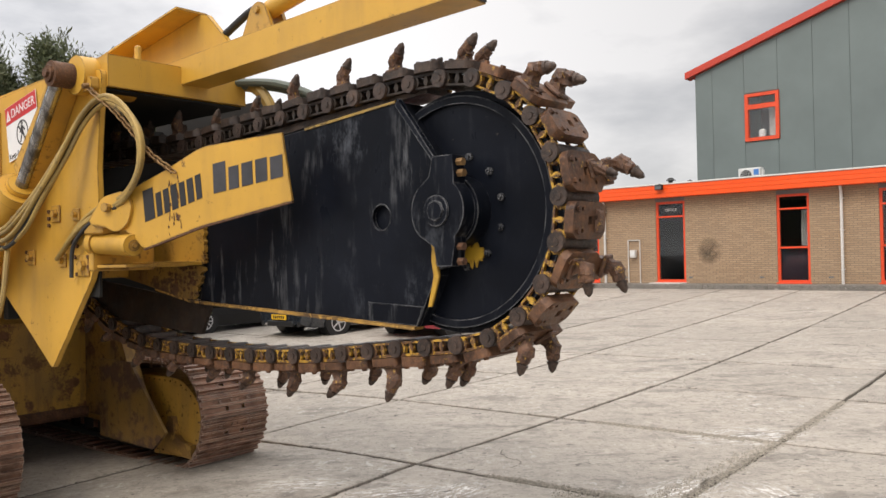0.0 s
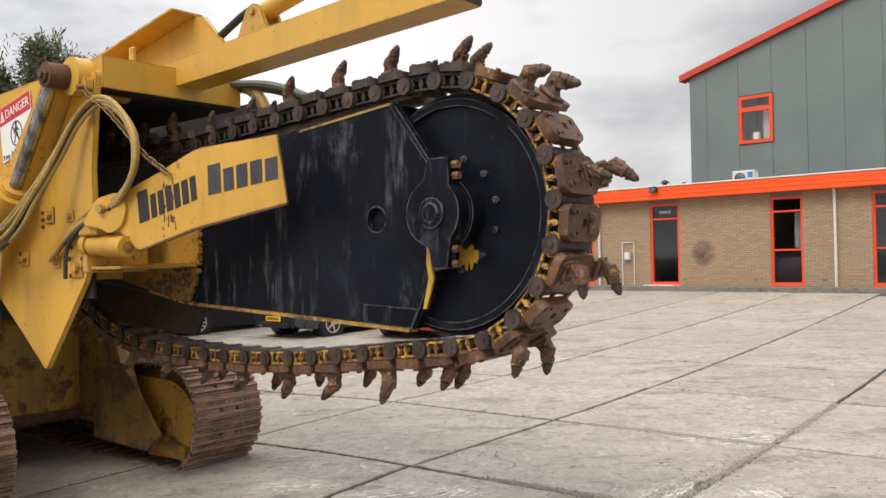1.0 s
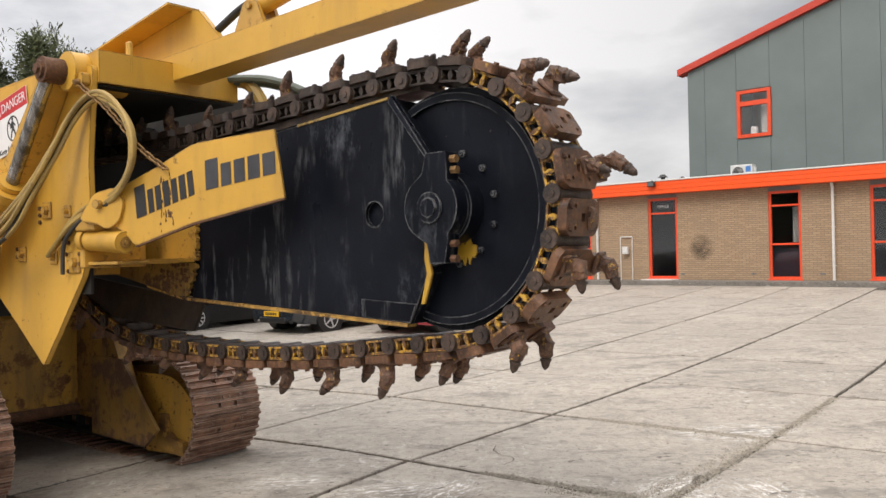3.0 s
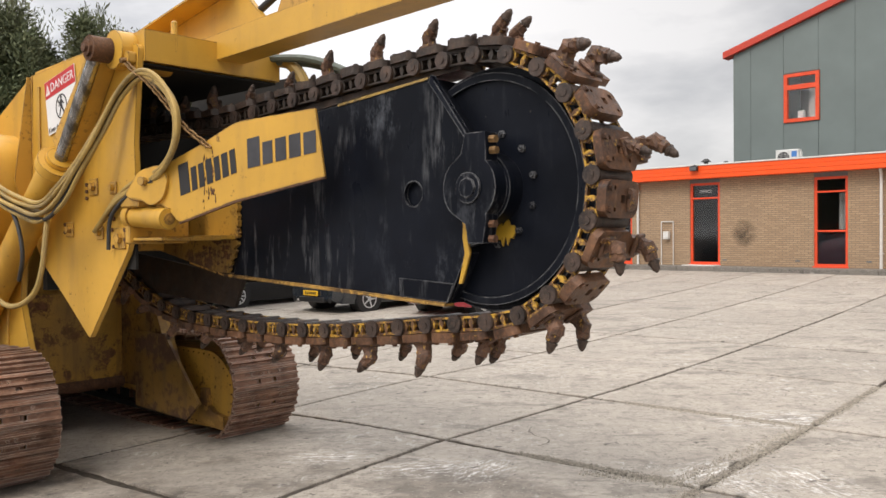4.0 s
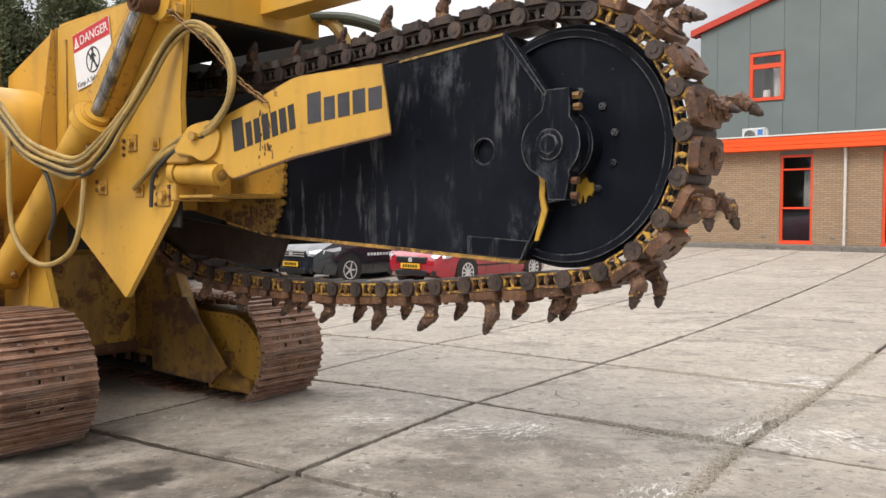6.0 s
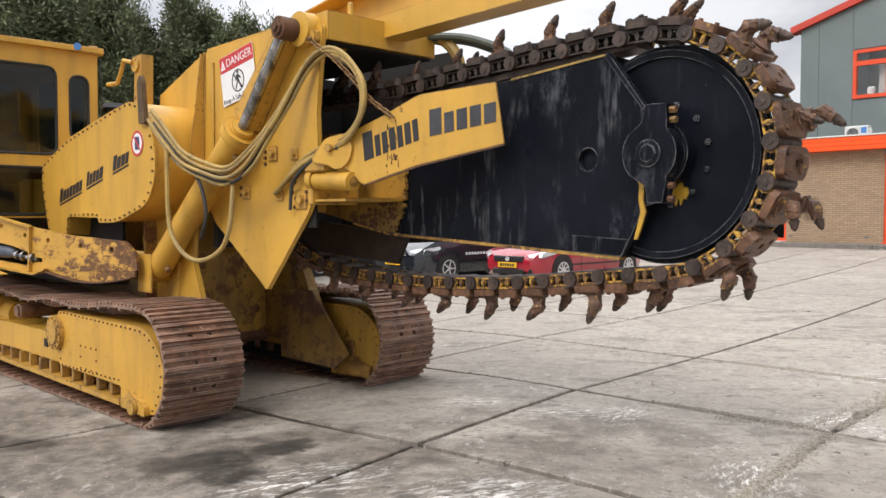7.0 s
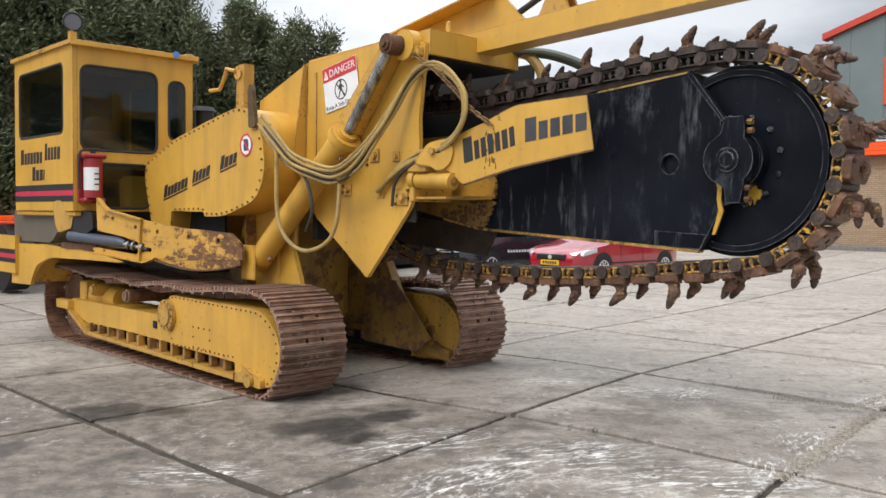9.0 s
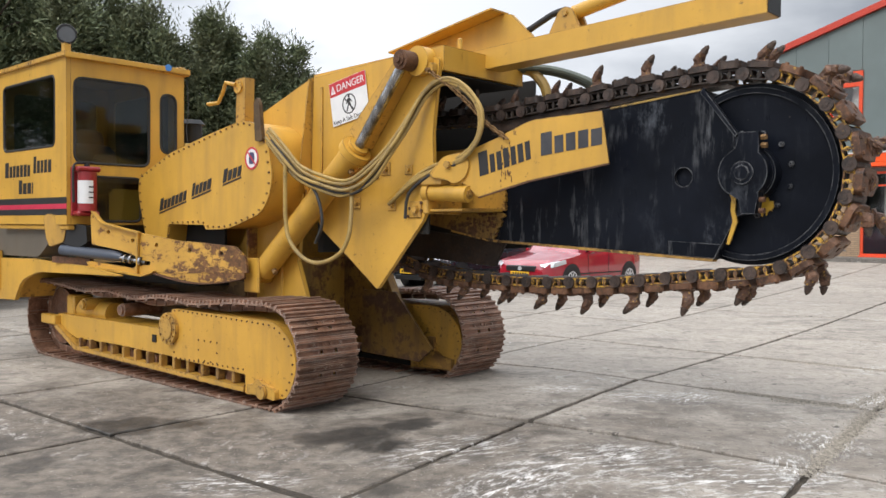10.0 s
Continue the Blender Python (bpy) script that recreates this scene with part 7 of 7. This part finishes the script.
# ---------------------------------------------------------------- parked cars
def wheel_parts(parent, x, y, side, r, spokes=9):
    bm = bmesh.new()
    cyl(bm, (x, y, r), (x, y + side * 0.19, r), r, 28)
    tyre = part("wheel", bm, RUBBER, parent, smooth=True)
    bm = bmesh.new()
    yo = y - side * 0.006
    put = lambda a, b, c: (a, b, c)
    plate(bm, disc_line(x, r, r * 0.68, 28), [disc_line(x, r, r * 0.60, 28)], min(yo, yo + side * 0.05), max(yo, yo + side * 0.05))
    for k in range(spokes):
        a = 2 * math.pi * k / spokes
        d, e = Vector((math.cos(a), math.sin(a))), Vector((-math.sin(a), math.cos(a)))
        line = [tuple(Vector((x, r)) + d * r * 0.10 + e * 0.020), tuple(Vector((x, r)) + d * r * 0.62 + e * 0.014), tuple(Vector((x, r)) + d * r * 0.62 - e * 0.014), tuple(Vector((x, r)) + d * r * 0.10 - e * 0.020)]
        plate(bm, line, [], min(yo, yo + side * 0.03), max(yo, yo + side * 0.03))
    cyl(bm, (x, yo, r), (x, yo + side * 0.03, r), r * 0.16, 12)
    part("rim", bm, ALLOY, tyre, "silver alloy rim")
    bm = bmesh.new()
    cyl(bm, (x, y + side * 0.04, r), (x, y + side * 0.06, r), r * 0.60, 20)
    part("brake_disc", bm, CAR_BLACK, tyre)


def car(m, paint_mat, length, width, tall, label, group, van=False, bars=False):
    """A parked car; local x runs from the nose (0) to the tail, y across, z up."""
    th = thing("car", m, label, "car", group)
    hw = width / 2
    hood = 0.52 * tall if not van else 0.56 * tall
    belt = 0.60 * tall
    roof = tall
    ax0, ax1, wr = 0.20 * length, 0.82 * length, 0.30
    # side profile stations: x, floor, shoulder, half width, roof, half roof width
    if van:
        st = [(0.0, .30, .62, .80, .62, .80), (0.05, .22, .80, .94, .80, .90), (0.16, .20, hood, 1.0, hood + .02, .9), (0.30, .20, belt, 1.0, belt + .05, .88), (0.42, .20, belt, 1.0, roof - .06, .78),
              (0.6, .20, belt, 1.0, roof, .80), (0.95, .22, belt, 1.0, roof - .02, .80), (1.0, .32, belt, .95, roof - .2, .78)]
    else:
        st = [(0.0, .32, .55, .70, .56, .66), (0.03, .22, .68, .86, .70, .80), (0.10, .18, .76, .96, .78, .86), (0.22, .17, hood + .05, 1.0, hood + .10, .86), (0.30, .17, belt, 1.0, belt + .06, .84),
              (0.44, .17, belt, 1.0, roof - .05, .70), (0.60, .17, belt + .02, 1.0, roof, .70), (0.85, .18, belt + .03, .98, roof - .06, .68), (0.97, .22, belt + .05, .92, roof - .35, .66), (1.0, .34, belt, .86, belt + .04, .70)]
    bm = bmesh.new()
    rings = []
    for fx, z0, z1, w1, z2, w2 in st:
        x = fx * length
        zz = [(w1 * .94, z0), (w1, z0 + .14), (w1, (z0 + z1) / 2 + .05), (w1 * .985, z1), (w2, z2 - .03), (w2 * .8, z2), (0, z2 + .015)]
        rings.append([bm.verts.new((x, -hw * a, z)) for a, z in zz] + [bm.verts.new((x, hw * a, z)) for a, z in reversed(zz[:-1])])
    n = len(rings[0])
    for a, b in zip(rings, rings[1:]):
        for k in range(n - 1):
            bm.faces.new((a[k], a[k + 1], b[k + 1], b[k]))
        bm.faces.new((a[n - 1], a[0], b[0], b[n - 1]))
    bm.faces.new(rings[0])
    bm.faces.new(list(reversed(rings[-1])))
    part("body", bm, paint_mat, th, smooth=True)
    for x in (ax0, ax1):
        for s in (-1, 1):
            bm = bmesh.new()
            y = s * hw
            cyl(bm, (x, y * 1.002, wr + 0.02), (x, y - s * 0.30, wr + 0.02), wr + 0.055, 28)
            part("wheel_arch", bm, CAR_BLACK, th)
            wheel_parts(th, x, y * 1.008, -s, wr, 5 if van else 10)
    bm = bmesh.new()
    z = 0.50 if not van else 0.60
    box(bm, (-0.03, -hw * .48, z), (0.06, hw * .48, z + .13), 0.02)
    grille = part("grille", bm, CAR_BLACK, th, "black grille with a round badge")
    bm = bmesh.new()
    cyl(bm, (-0.02, 0, z + .065), (-0.045, 0, z + .065), 0.05, 14)
    part("badge", bm, ALLOY, grille, "round silver badge")
    if van:
        for dz in (0.02, 0.07, 0.12):
            bm = bmesh.new()
            box(bm, (-0.04, -hw * .5, z + dz - .008), (-0.03, hw * .5, z + dz + .008))
            part("grille_bar", bm, ALLOY, grille)
    bm = bmesh.new()
    box(bm, (-0.035, -hw * .5, 0.24), (0.08, hw * .5, 0.36), 0.02)
    part("air_intake", bm, CAR_BLACK, th)
    bm = bmesh.new()
    box(bm, (-0.045, -0.26, 0.385), (-0.03, 0.26, 0.495), 0.004)
    np_ = part("number_plate", bm, PLATE_YELLOW, th, "yellow number plate")
    bm = bmesh.new()
    for k in range(6):
        box(bm, (-0.048, -0.19 + 0.068 * k, 0.41), (-0.0455, -0.145 + 0.068 * k, 0.47))
    part("plate_bars", bm, SIGN_BLACK, np_)
    for s in (-1, 1):
        bm = bmesh.new()
        zz = 0.66 if not van else 0.72
        pts = [(0.015 * length, s * hw * .58, zz), (0.07 * length, s * hw * .88, zz + .07), (0.15 * length, s * hw * .965, zz + .11), (0.15 * length, s * hw * .985, zz + .02), (0.05 * length, s * hw * .90, zz - .06), (0.012 * length, s * hw * .66, zz - .05)]
        mid = Vector((0.07 * length - 0.10, s * hw * .93, zz + .03))
        c = bm.verts.new(mid)
        vs = [bm.verts.new((q[0] - 0.035, q[1] * 1.015, q[2])) for q in pts]
        for k in range(6):
            bm.faces.new((c, vs[k], vs[(k + 1) % 6]))
        part("headlight", bm, HEADLIGHT, th, "clear swept headlight", True)
        bm = bmesh.new()
        cyl(bm, (0.02, s * hw * .70, 0.30), (-0.005, s * hw * .70, 0.30), 0.06, 12)
        part("fog_lamp", bm, CAR_BLACK, th)
        bm = bmesh.new()
        y = s * hw * .985
        plate(bm, [(0.34 * length, belt + .03), (0.46 * length, roof - .13), (0.80 * length, roof - .14), (0.86 * length, belt + .06)], [], 0, 0.012, lambda a, b, c: (a, s * (hw * .99 - (c - belt) * 0.42) + s * b, c))
        part("side_glass", bm, WIN_GLASS, th)
        bm = bmesh.new()
        box(bm, (0.35 * length, s * (hw + .01) - .09 * (s < 0), belt), (0.40 * length, s * (hw + .01) + .09 * (s > 0), belt + .12), 0.03)
        part("mirror", bm, paint_mat, th)
        bm = bmesh.new()
        box(bm, (0.28 * length, s * hw * 1.003 - .004, 0.42), (0.72 * length, s * hw * 1.003 + .004, 0.45))
        part("side_strip", bm, CAR_BLACK, th)
        for f in (0.36, 0.58):
            bm = bmesh.new()
            box(bm, (f * length, s * hw * 1.0015 - .003, 0.28), (f * length + .008, s * hw * 1.0015 + .003, belt))
            part("door_gap", bm, CAR_BLACK, th)
    if bars:
        bm = bmesh.new()
        for k in range(14):
            box(bm, ((0.32 + 0.022 * k) * length, -hw * 1.006 - .003, 0.60), ((0.32 + 0.022 * k) * length + 0.06, -hw * 1.006 + .003, 0.66))
        tagged(part("door_lettering", bm, WHITE, th), "small white lettering on the door", kind="stuff")
    return th


def stand(x, y, yaw):
    return Matrix.Translation((x, y, height(x, y))) @ Matrix.Rotation(radians(yaw), 4, 'Z')


car(stand(-0.97, 17.65, 50), CAR_RED, 4.05, 1.70, 1.49, "red hatchback car parked on the concrete yard", "cars parked in the yard")
car(stand(-3.60, 18.75, 48), CAR_DARK, 4.45, 1.80, 1.82, "dark grey delivery van parked beside the red car", "cars parked in the yard", True, True)
car(stand(-6.9, 20.2, 48), CAR_BLACK, 4.3, 1.78, 1.45, "black car parked behind the trenching machine", "cars parked in the yard")

# ---------------------------------------------------------------- orange machine part at the yard's edge
loader = thing("orange_loader", Matrix.Translation((-11.75, 13.9, 0.02)) @ Matrix.Rotation(radians(-40), 4, 'Z') @ Matrix.Scale(1.4, 4), "orange-painted loader parked behind the trenching machine", "loader")
bm = bmesh.new()
box(bm, (-1.6, 0.10, 0.50), (-0.10, 0.5, 0.95), 0.03)
part("body", bm, ORANGE, loader)
for x in (-1.5, -0.95, -0.42, 0.02):
    bm = bmesh.new()
    box(bm, (x, 0.0, 0.30), (x + 0.075, 0.09, 1.62), 0.012)
    part("upright", bm, ORANGE, loader)
for z in (0.36, 0.78, 1.18, 1.54):
    bm = bmesh.new()
    box(bm, (-1.5, -0.012, z), (0.095, 0.0, z + 0.065), 0.004)
    part("crossbar", bm, ORANGE, loader)
bm = bmesh.new()
cyl(bm, (0.25, 0.06, 0.45), (0.25, 0.36, 0.45), 0.45, 28)
part("tyre", bm, RUBBER, loader, smooth=True)
bm = bmesh.new()
cyl(bm, (-1.2, 0.06, 0.45), (-1.2, 0.36, 0.45), 0.45, 28)
part("tyre", bm, RUBBER, loader, smooth=True)
bm = bmesh.new()
box(bm, (0.10, 0.1, 0.95), (0.55, 0.4, 1.02), 0.01)
part("step", bm, ORANGE, loader)

# ---------------------------------------------------------------- conifers
def crown_mesh(seed, tall, wide):
    """Thousands of small drooping sprays on many boughs: a dense, ragged cypress crown."""
    rnd = random.Random(seed)
    verts, faces = [], []
    tops = [(rnd.uniform(-0.45, 0.45) * wide, rnd.uniform(-0.45, 0.45) * wide, tall * rnd.uniform(0.80, 1.0)) for _ in range(5)]
    tops[0] = (0, 0, tall)
    boughs = 250
    for b in range(boughs):
        tx, ty, tz = tops[b % 5]
        f = rnd.random() ** 0.8
        z = tz * (0.05 + 0.94 * f)
        r_here = wide * (0.95 * (1 - f) ** 0.80 * (0.55 + 0.45 * rnd.random()) + 0.05)
        a = rnd.uniform(0, 2 * math.pi)
        base = Vector((tx * f, ty * f, z))
        tip = base + Vector((math.cos(a) * r_here, math.sin(a) * r_here, r_here * rnd.uniform(0.05, 0.55) + 0.10))
        for k in range(190):
            u = rnd.random() ** 0.55
            p = base.lerp(tip, u) + Vector((rnd.gauss(0, .13), rnd.gauss(0, .13), rnd.gauss(0, .12)))
            ln = rnd.uniform(0.05, 0.15)
            d = Vector((math.cos(a + rnd.gauss(0, .8)), math.sin(a + rnd.gauss(0, .8)), rnd.uniform(-0.15, 1.25))).normalized() * ln
            e = d.cross(Vector((rnd.gauss(0, 1), rnd.gauss(0, 1), rnd.gauss(0, 1)))).normalized() * ln * rnd.uniform(0.11, 0.23)
            i = len(verts)
            verts += [p, p + d * 0.45 + e, p + d, p + d * 0.55 - e]
            faces.append((i, i + 1, i + 2, i + 3))
    for _ in range(70):
        tx, ty, tz = rnd.choice(tops)
        p = Vector((tx * .95 + rnd.gauss(0, .12), ty * .95 + rnd.gauss(0, .12), tz * rnd.uniform(.9, 1.0)))
        for k in range(10):
            i = len(verts)
            q = p + Vector((rnd.gauss(0, .05), rnd.gauss(0, .05), 0.05 * k))
            d = Vector((rnd.gauss(0, .06), rnd.gauss(0, .06), .13))
            e = Vector((rnd.uniform(-.02, .02), rnd.uniform(-.02, .02), 0))
            verts += [q, q + d * .5 + e, q + d, q + d * .5 - e]
            faces.append((i, i + 1, i + 2, i + 3))
    me = bpy.data.meshes.new("crown")
    me.from_pydata([tuple(v) for v in verts], [], faces)
    me.materials.append(LEAF)
    return me


def trunk_mesh(tall, seed):
    rnd = random.Random(seed)
    bm = bmesh.new()
    pts = smooth_line([(0, 0, -0.1), (rnd.uniform(-.06, .06), rnd.uniform(-.06, .06), tall * .4), (0, 0, tall * .9)], 10)
    for k, (a, b) in enumerate(zip(pts, pts[1:])):
        cyl(bm, a, b, 0.16 * (1 - k / 11), 9, 0.16 * (1 - (k + 1) / 11), False)
    for k in range(14):
        z = tall * rnd.uniform(.12, .8)
        a = rnd.uniform(0, 6.28)
        cyl(bm, (0, 0, z), (math.cos(a) * .9, math.sin(a) * .9, z + .5), 0.035, 6, 0.008)
    return mesh_of("trunk", bm, BARK, True)


crowns = [(crown_mesh(s, 6.6, 1.70), trunk_mesh(6.6, s)) for s in (3, 8, 14, 27)]
rnd = random.Random(9)
for k, (x, y, s) in enumerate(((-6.1, 18.7, .78), (-7.0, 18.4, .90), (-8.0, 18.0, .95), (-9.0, 17.5, .92), (-10.0, 17.2, 1.03), (-11.1, 16.7, 1.08), (-12.2, 16.0, 1.10), (-13.3, 15.4, 1.20), (-14.4, 14.7, 1.22), (-15.5, 13.7, 1.24), (-16.7, 12.6, 1.25),
                               (-17.7, 11.3, 1.25), (-7.6, 20.0, .88), (-8.9, 19.6, .98), (-10.3, 19.0, 1.04), (-11.6, 18.5, 1.12), (-13.0, 17.9, 1.20), (-14.9, 16.8, 1.25), (-16.9, 15.2, 1.3))):
    t = thing("conifer", Matrix.Translation((x, y, height(x, y))) @ Matrix.Rotation(rnd.uniform(0, 6.28), 4, 'Z') @ Matrix.Scale(s, 4), "tall dense dark-green cypress tree in the row behind the yard", "tree", "row of conifers")
    c, w = crowns[(k * 3 + k // 4) % 4]
    part("crown", c, None, t)
    part("trunk", w, None, t)

# ---------------------------------------------------------------- concrete slabs of the yard
ALONG, ACROSS = Vector((0.616, 0.788)), Vector((0.788, -0.616))
C_LINES = [-4.64 + 2.25 * k for k in range(-9, 10)]
S_LINES = [1.15, 3.38, 5.50, 7.88, 10.30, 12.65, 15.0, 17.3, 19.6, 21.9, 24.2, 26.5, 28.8]
S_LINES = [1.15 - 2.3 * k for k in range(5, 0, -1)] + S_LINES


def yard(c, s):
    """A place on the grid of joints; the long joints bend a little towards the near end."""
    return ACROSS * (c + 0.085 * max(0.0, 5.5 - s) * step01((c + 7.2) / 2.4)) + ALONG * (s - 0.06 * max(0.0, 5.6 - s) * step01((5.6 - s) / 2))


def slab_mesh(c0, c1, s0, s1, seed, fine, broken):
    """One slab with ragged edges; broken: how far its far, right, near and left edges have crumbled."""
    rnd = random.Random(seed)
    n = 34 if fine else 7
    g = 0.022
    jit = 0.014 if fine else 0.006

    def edge(a, b, amount, inward):
        pts = []
        for k in range(n):
            f = k / n
            p = a.lerp(b, f)
            d = jit * rnd.uniform(-0.4, 1.0)
            if amount:
                d += 0.32 * amount * max(0, noise.noise(Vector((p.x * 2.3, p.y * 2.3, seed * 0.37)))) * 1.6 * math.sin(math.pi * min(1, f * 1.3 + 0.05))
            pts.append(p + inward * d)
        return pts
    P = yard
    w = 0.031                            # the cross joints gape a little wider
    a, b, c, d = P(c0 + g, s0 + w), P(c1 - g, s0 + w), P(c1 - g, s1 - w), P(c0 + g, s1 - w)
    line = edge(a, b, broken[2], ALONG) + edge(b, c, broken[1], -ACROSS) + edge(c, d, broken[0], -ALONG) + edge(d, a, broken[3], ACROSS)
    tilt = [rnd.uniform(-0.004, 0.004) for _ in range(4)]
    mid = (a + c) / 2
    bm = bmesh.new()
    top, low = [], []
    for p in line:
        z = height(p.x, p.y) + tilt[0] + tilt[1] * (p.x - mid.x) * 0.5 + tilt[2] * (p.y - mid.y) * 0.5
        q = p + (mid - p).normalized() * 0.012
        top.append(bm.verts.new((q.x, q.y, z)))
        low.append((bm.verts.new((p.x, p.y, z - 0.008)), bm.verts.new((p.x, p.y, z - 0.05))))
    m = len(line)
    zc = height(mid.x, mid.y) + tilt[0]
    rings = [top]
    for f in (0.35, 0.70):
        ring = []
        for v in top:
            x, y = v.co.x + (mid.x - v.co.x) * f, v.co.y + (mid.y - v.co.y) * f
            ring.append(bm.verts.new((x, y, height(x, y) + tilt[0] + tilt[1] * (x - mid.x) * 0.5 + tilt[2] * (y - mid.y) * 0.5)))
        rings.append(ring)
    cv = bm.verts.new((mid.x, mid.y, zc))
    for r0, r1 in zip(rings, rings[1:]):
        for k in range(m):
            bm.faces.new((r0[k], r0[(k + 1) % m], r1[(k + 1) % m], r1[k]))
    for k in range(m):
        bm.faces.new((rings[-1][k], rings[-1][(k + 1) % m], cv))
        bm.faces.new((low[k][0], low[(k + 1) % m][0], top[(k + 1) % m], top[k]))
        bm.faces.new((low[k][1], low[(k + 1) % m][1], low[(k + 1) % m][0], low[k][0]))
    return bm


count = 0
for i in range(len(C_LINES) - 1):
    for j in range(len(S_LINES) - 1):
        c0, c1, s0, s1 = C_LINES[i], C_LINES[i + 1], S_LINES[j], S_LINES[j + 1]
        mid = ACROSS * (c0 + c1) / 2 + ALONG * (s0 + s1) / 2
        u, v = mid.dot(DEEP), mid.dot(SIDE)
        if u > FRONT - 0.4:
            continue
        fine = mid.y < 16 and abs(mid.x) < 10
        broken = [0, 0, 0, 0]
        if fine:
            if abs(c0 + 4.64) < 0.1 and abs(s1 - 7.88) < 0.1:      # the crumbled joint in the middle of the yard
                broken = [0.10, 0.22, 0, 0]
            if abs(c0 + 4.64) < 0.1 and abs(s0 - 7.88) < 0.1:
                broken = [0.05, 0.20, 0.14, 0]
            if abs(c0 + 4.64) < 0.1 and abs(s1 - 5.50) < 0.1:
                broken = [0.10, 0.16, 0.0, 0]
            if abs(c0 + 4.64) < 0.1 and abs(s0 - 5.50) < 0.1:
                broken = [0.10, 0.22, 0.08, 0]
            if abs(c0 + 2.39) < 0.1 and 3 < s0 < 11:
                broken[3] = 0.07
        bm = slab_mesh(c0, c1, s0, s1, count + 7, fine, broken)
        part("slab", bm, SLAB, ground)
        count += 1


def crumble(spots, name, seed, n, spread, mat, size):
    """Loose grit that lies in and beside a broken joint."""
    rnd = random.Random(seed)
    verts, faces = [], []
    for _ in range(n):
        a, b = rnd.choice(spots)
        p = Vector(a).lerp(Vector(b), rnd.random()) + Vector((rnd.gauss(0, spread), rnd.gauss(0, spread)))
        r = size * rnd.uniform(0.4, 1.3)
        z = height(p.x, p.y) + 0.002
        i = len(verts)
        w = rnd.uniform(0, 6.28)
        for k in range(4):
            verts.append((p.x + r * math.cos(w + k * 1.57) * rnd.uniform(.6, 1), p.y + r * math.sin(w + k * 1.57) * rnd.uniform(.6, 1), z - 0.004))
        verts.append((p.x, p.y, z + r * rnd.uniform(.5, .9)))
        faces += [(i + k, i + (k + 1) % 4, i + 4) for k in range(4)]
    me = bpy.data.meshes.new(name)
    me.from_pydata(verts, [], faces)
    me.materials.append(mat)
    return tagged(new(name, me), "pale loose grit in the crumbled joints of the concrete", "gravel", kind="stuff")


G = lambda c, s: tuple(yard(c, s))
crumble([(G(-4.2, 7.88), G(-2.4, 7.88)), (G(-2.39, 7.9), G(-2.39, 5.6)), (G(-2.6, 5.55), G(-3.9, 5.5)), (G(-2.39, 5.5), G(-2.39, 3.2)), (G(-2.42, 5.4), G(-2.42, 3.6)), (G(-2.39, 10.2), G(-2.39, 8.0))], "joint_grit", 4, 12000, 0.036, GRAVEL, 0.007)
crumble([(G(-4.0, 7.86), G(-2.4, 7.8)), (G(-2.45, 7.7), G(-2.6, 5.4)), (G(-2.5, 5.5), G(-3.2, 5.35))], "joint_rubble", 5, 1500, 0.040, GRAVEL, 0.011)
# crack that runs from a joint
bm = bmesh.new()
pts = [p + Vector((noise.noise(p * 9), noise.noise(p * 9 + Vector((7, 0, 0))), 0)) * 0.022 for p in smooth_line([(0.50, 7.62, 0), (0.47, 7.46, 0), (0.52, 7.30, 0), (0.60, 7.20, 0), (0.60, 7.06, 0), (0.50, 6.96, 0)], 40)]
for a, b in zip(pts, pts[1:]):
    d = (b - a).normalized().cross(Vector((0, 0, 1))) * 0.0035
    bm.faces.new([bm.verts.new((q.x, q.y, height(q.x, q.y) + 0.006)) for q in (a - d, b - d, b + d, a + d)])
part("crack", bm, DIRT, ground)
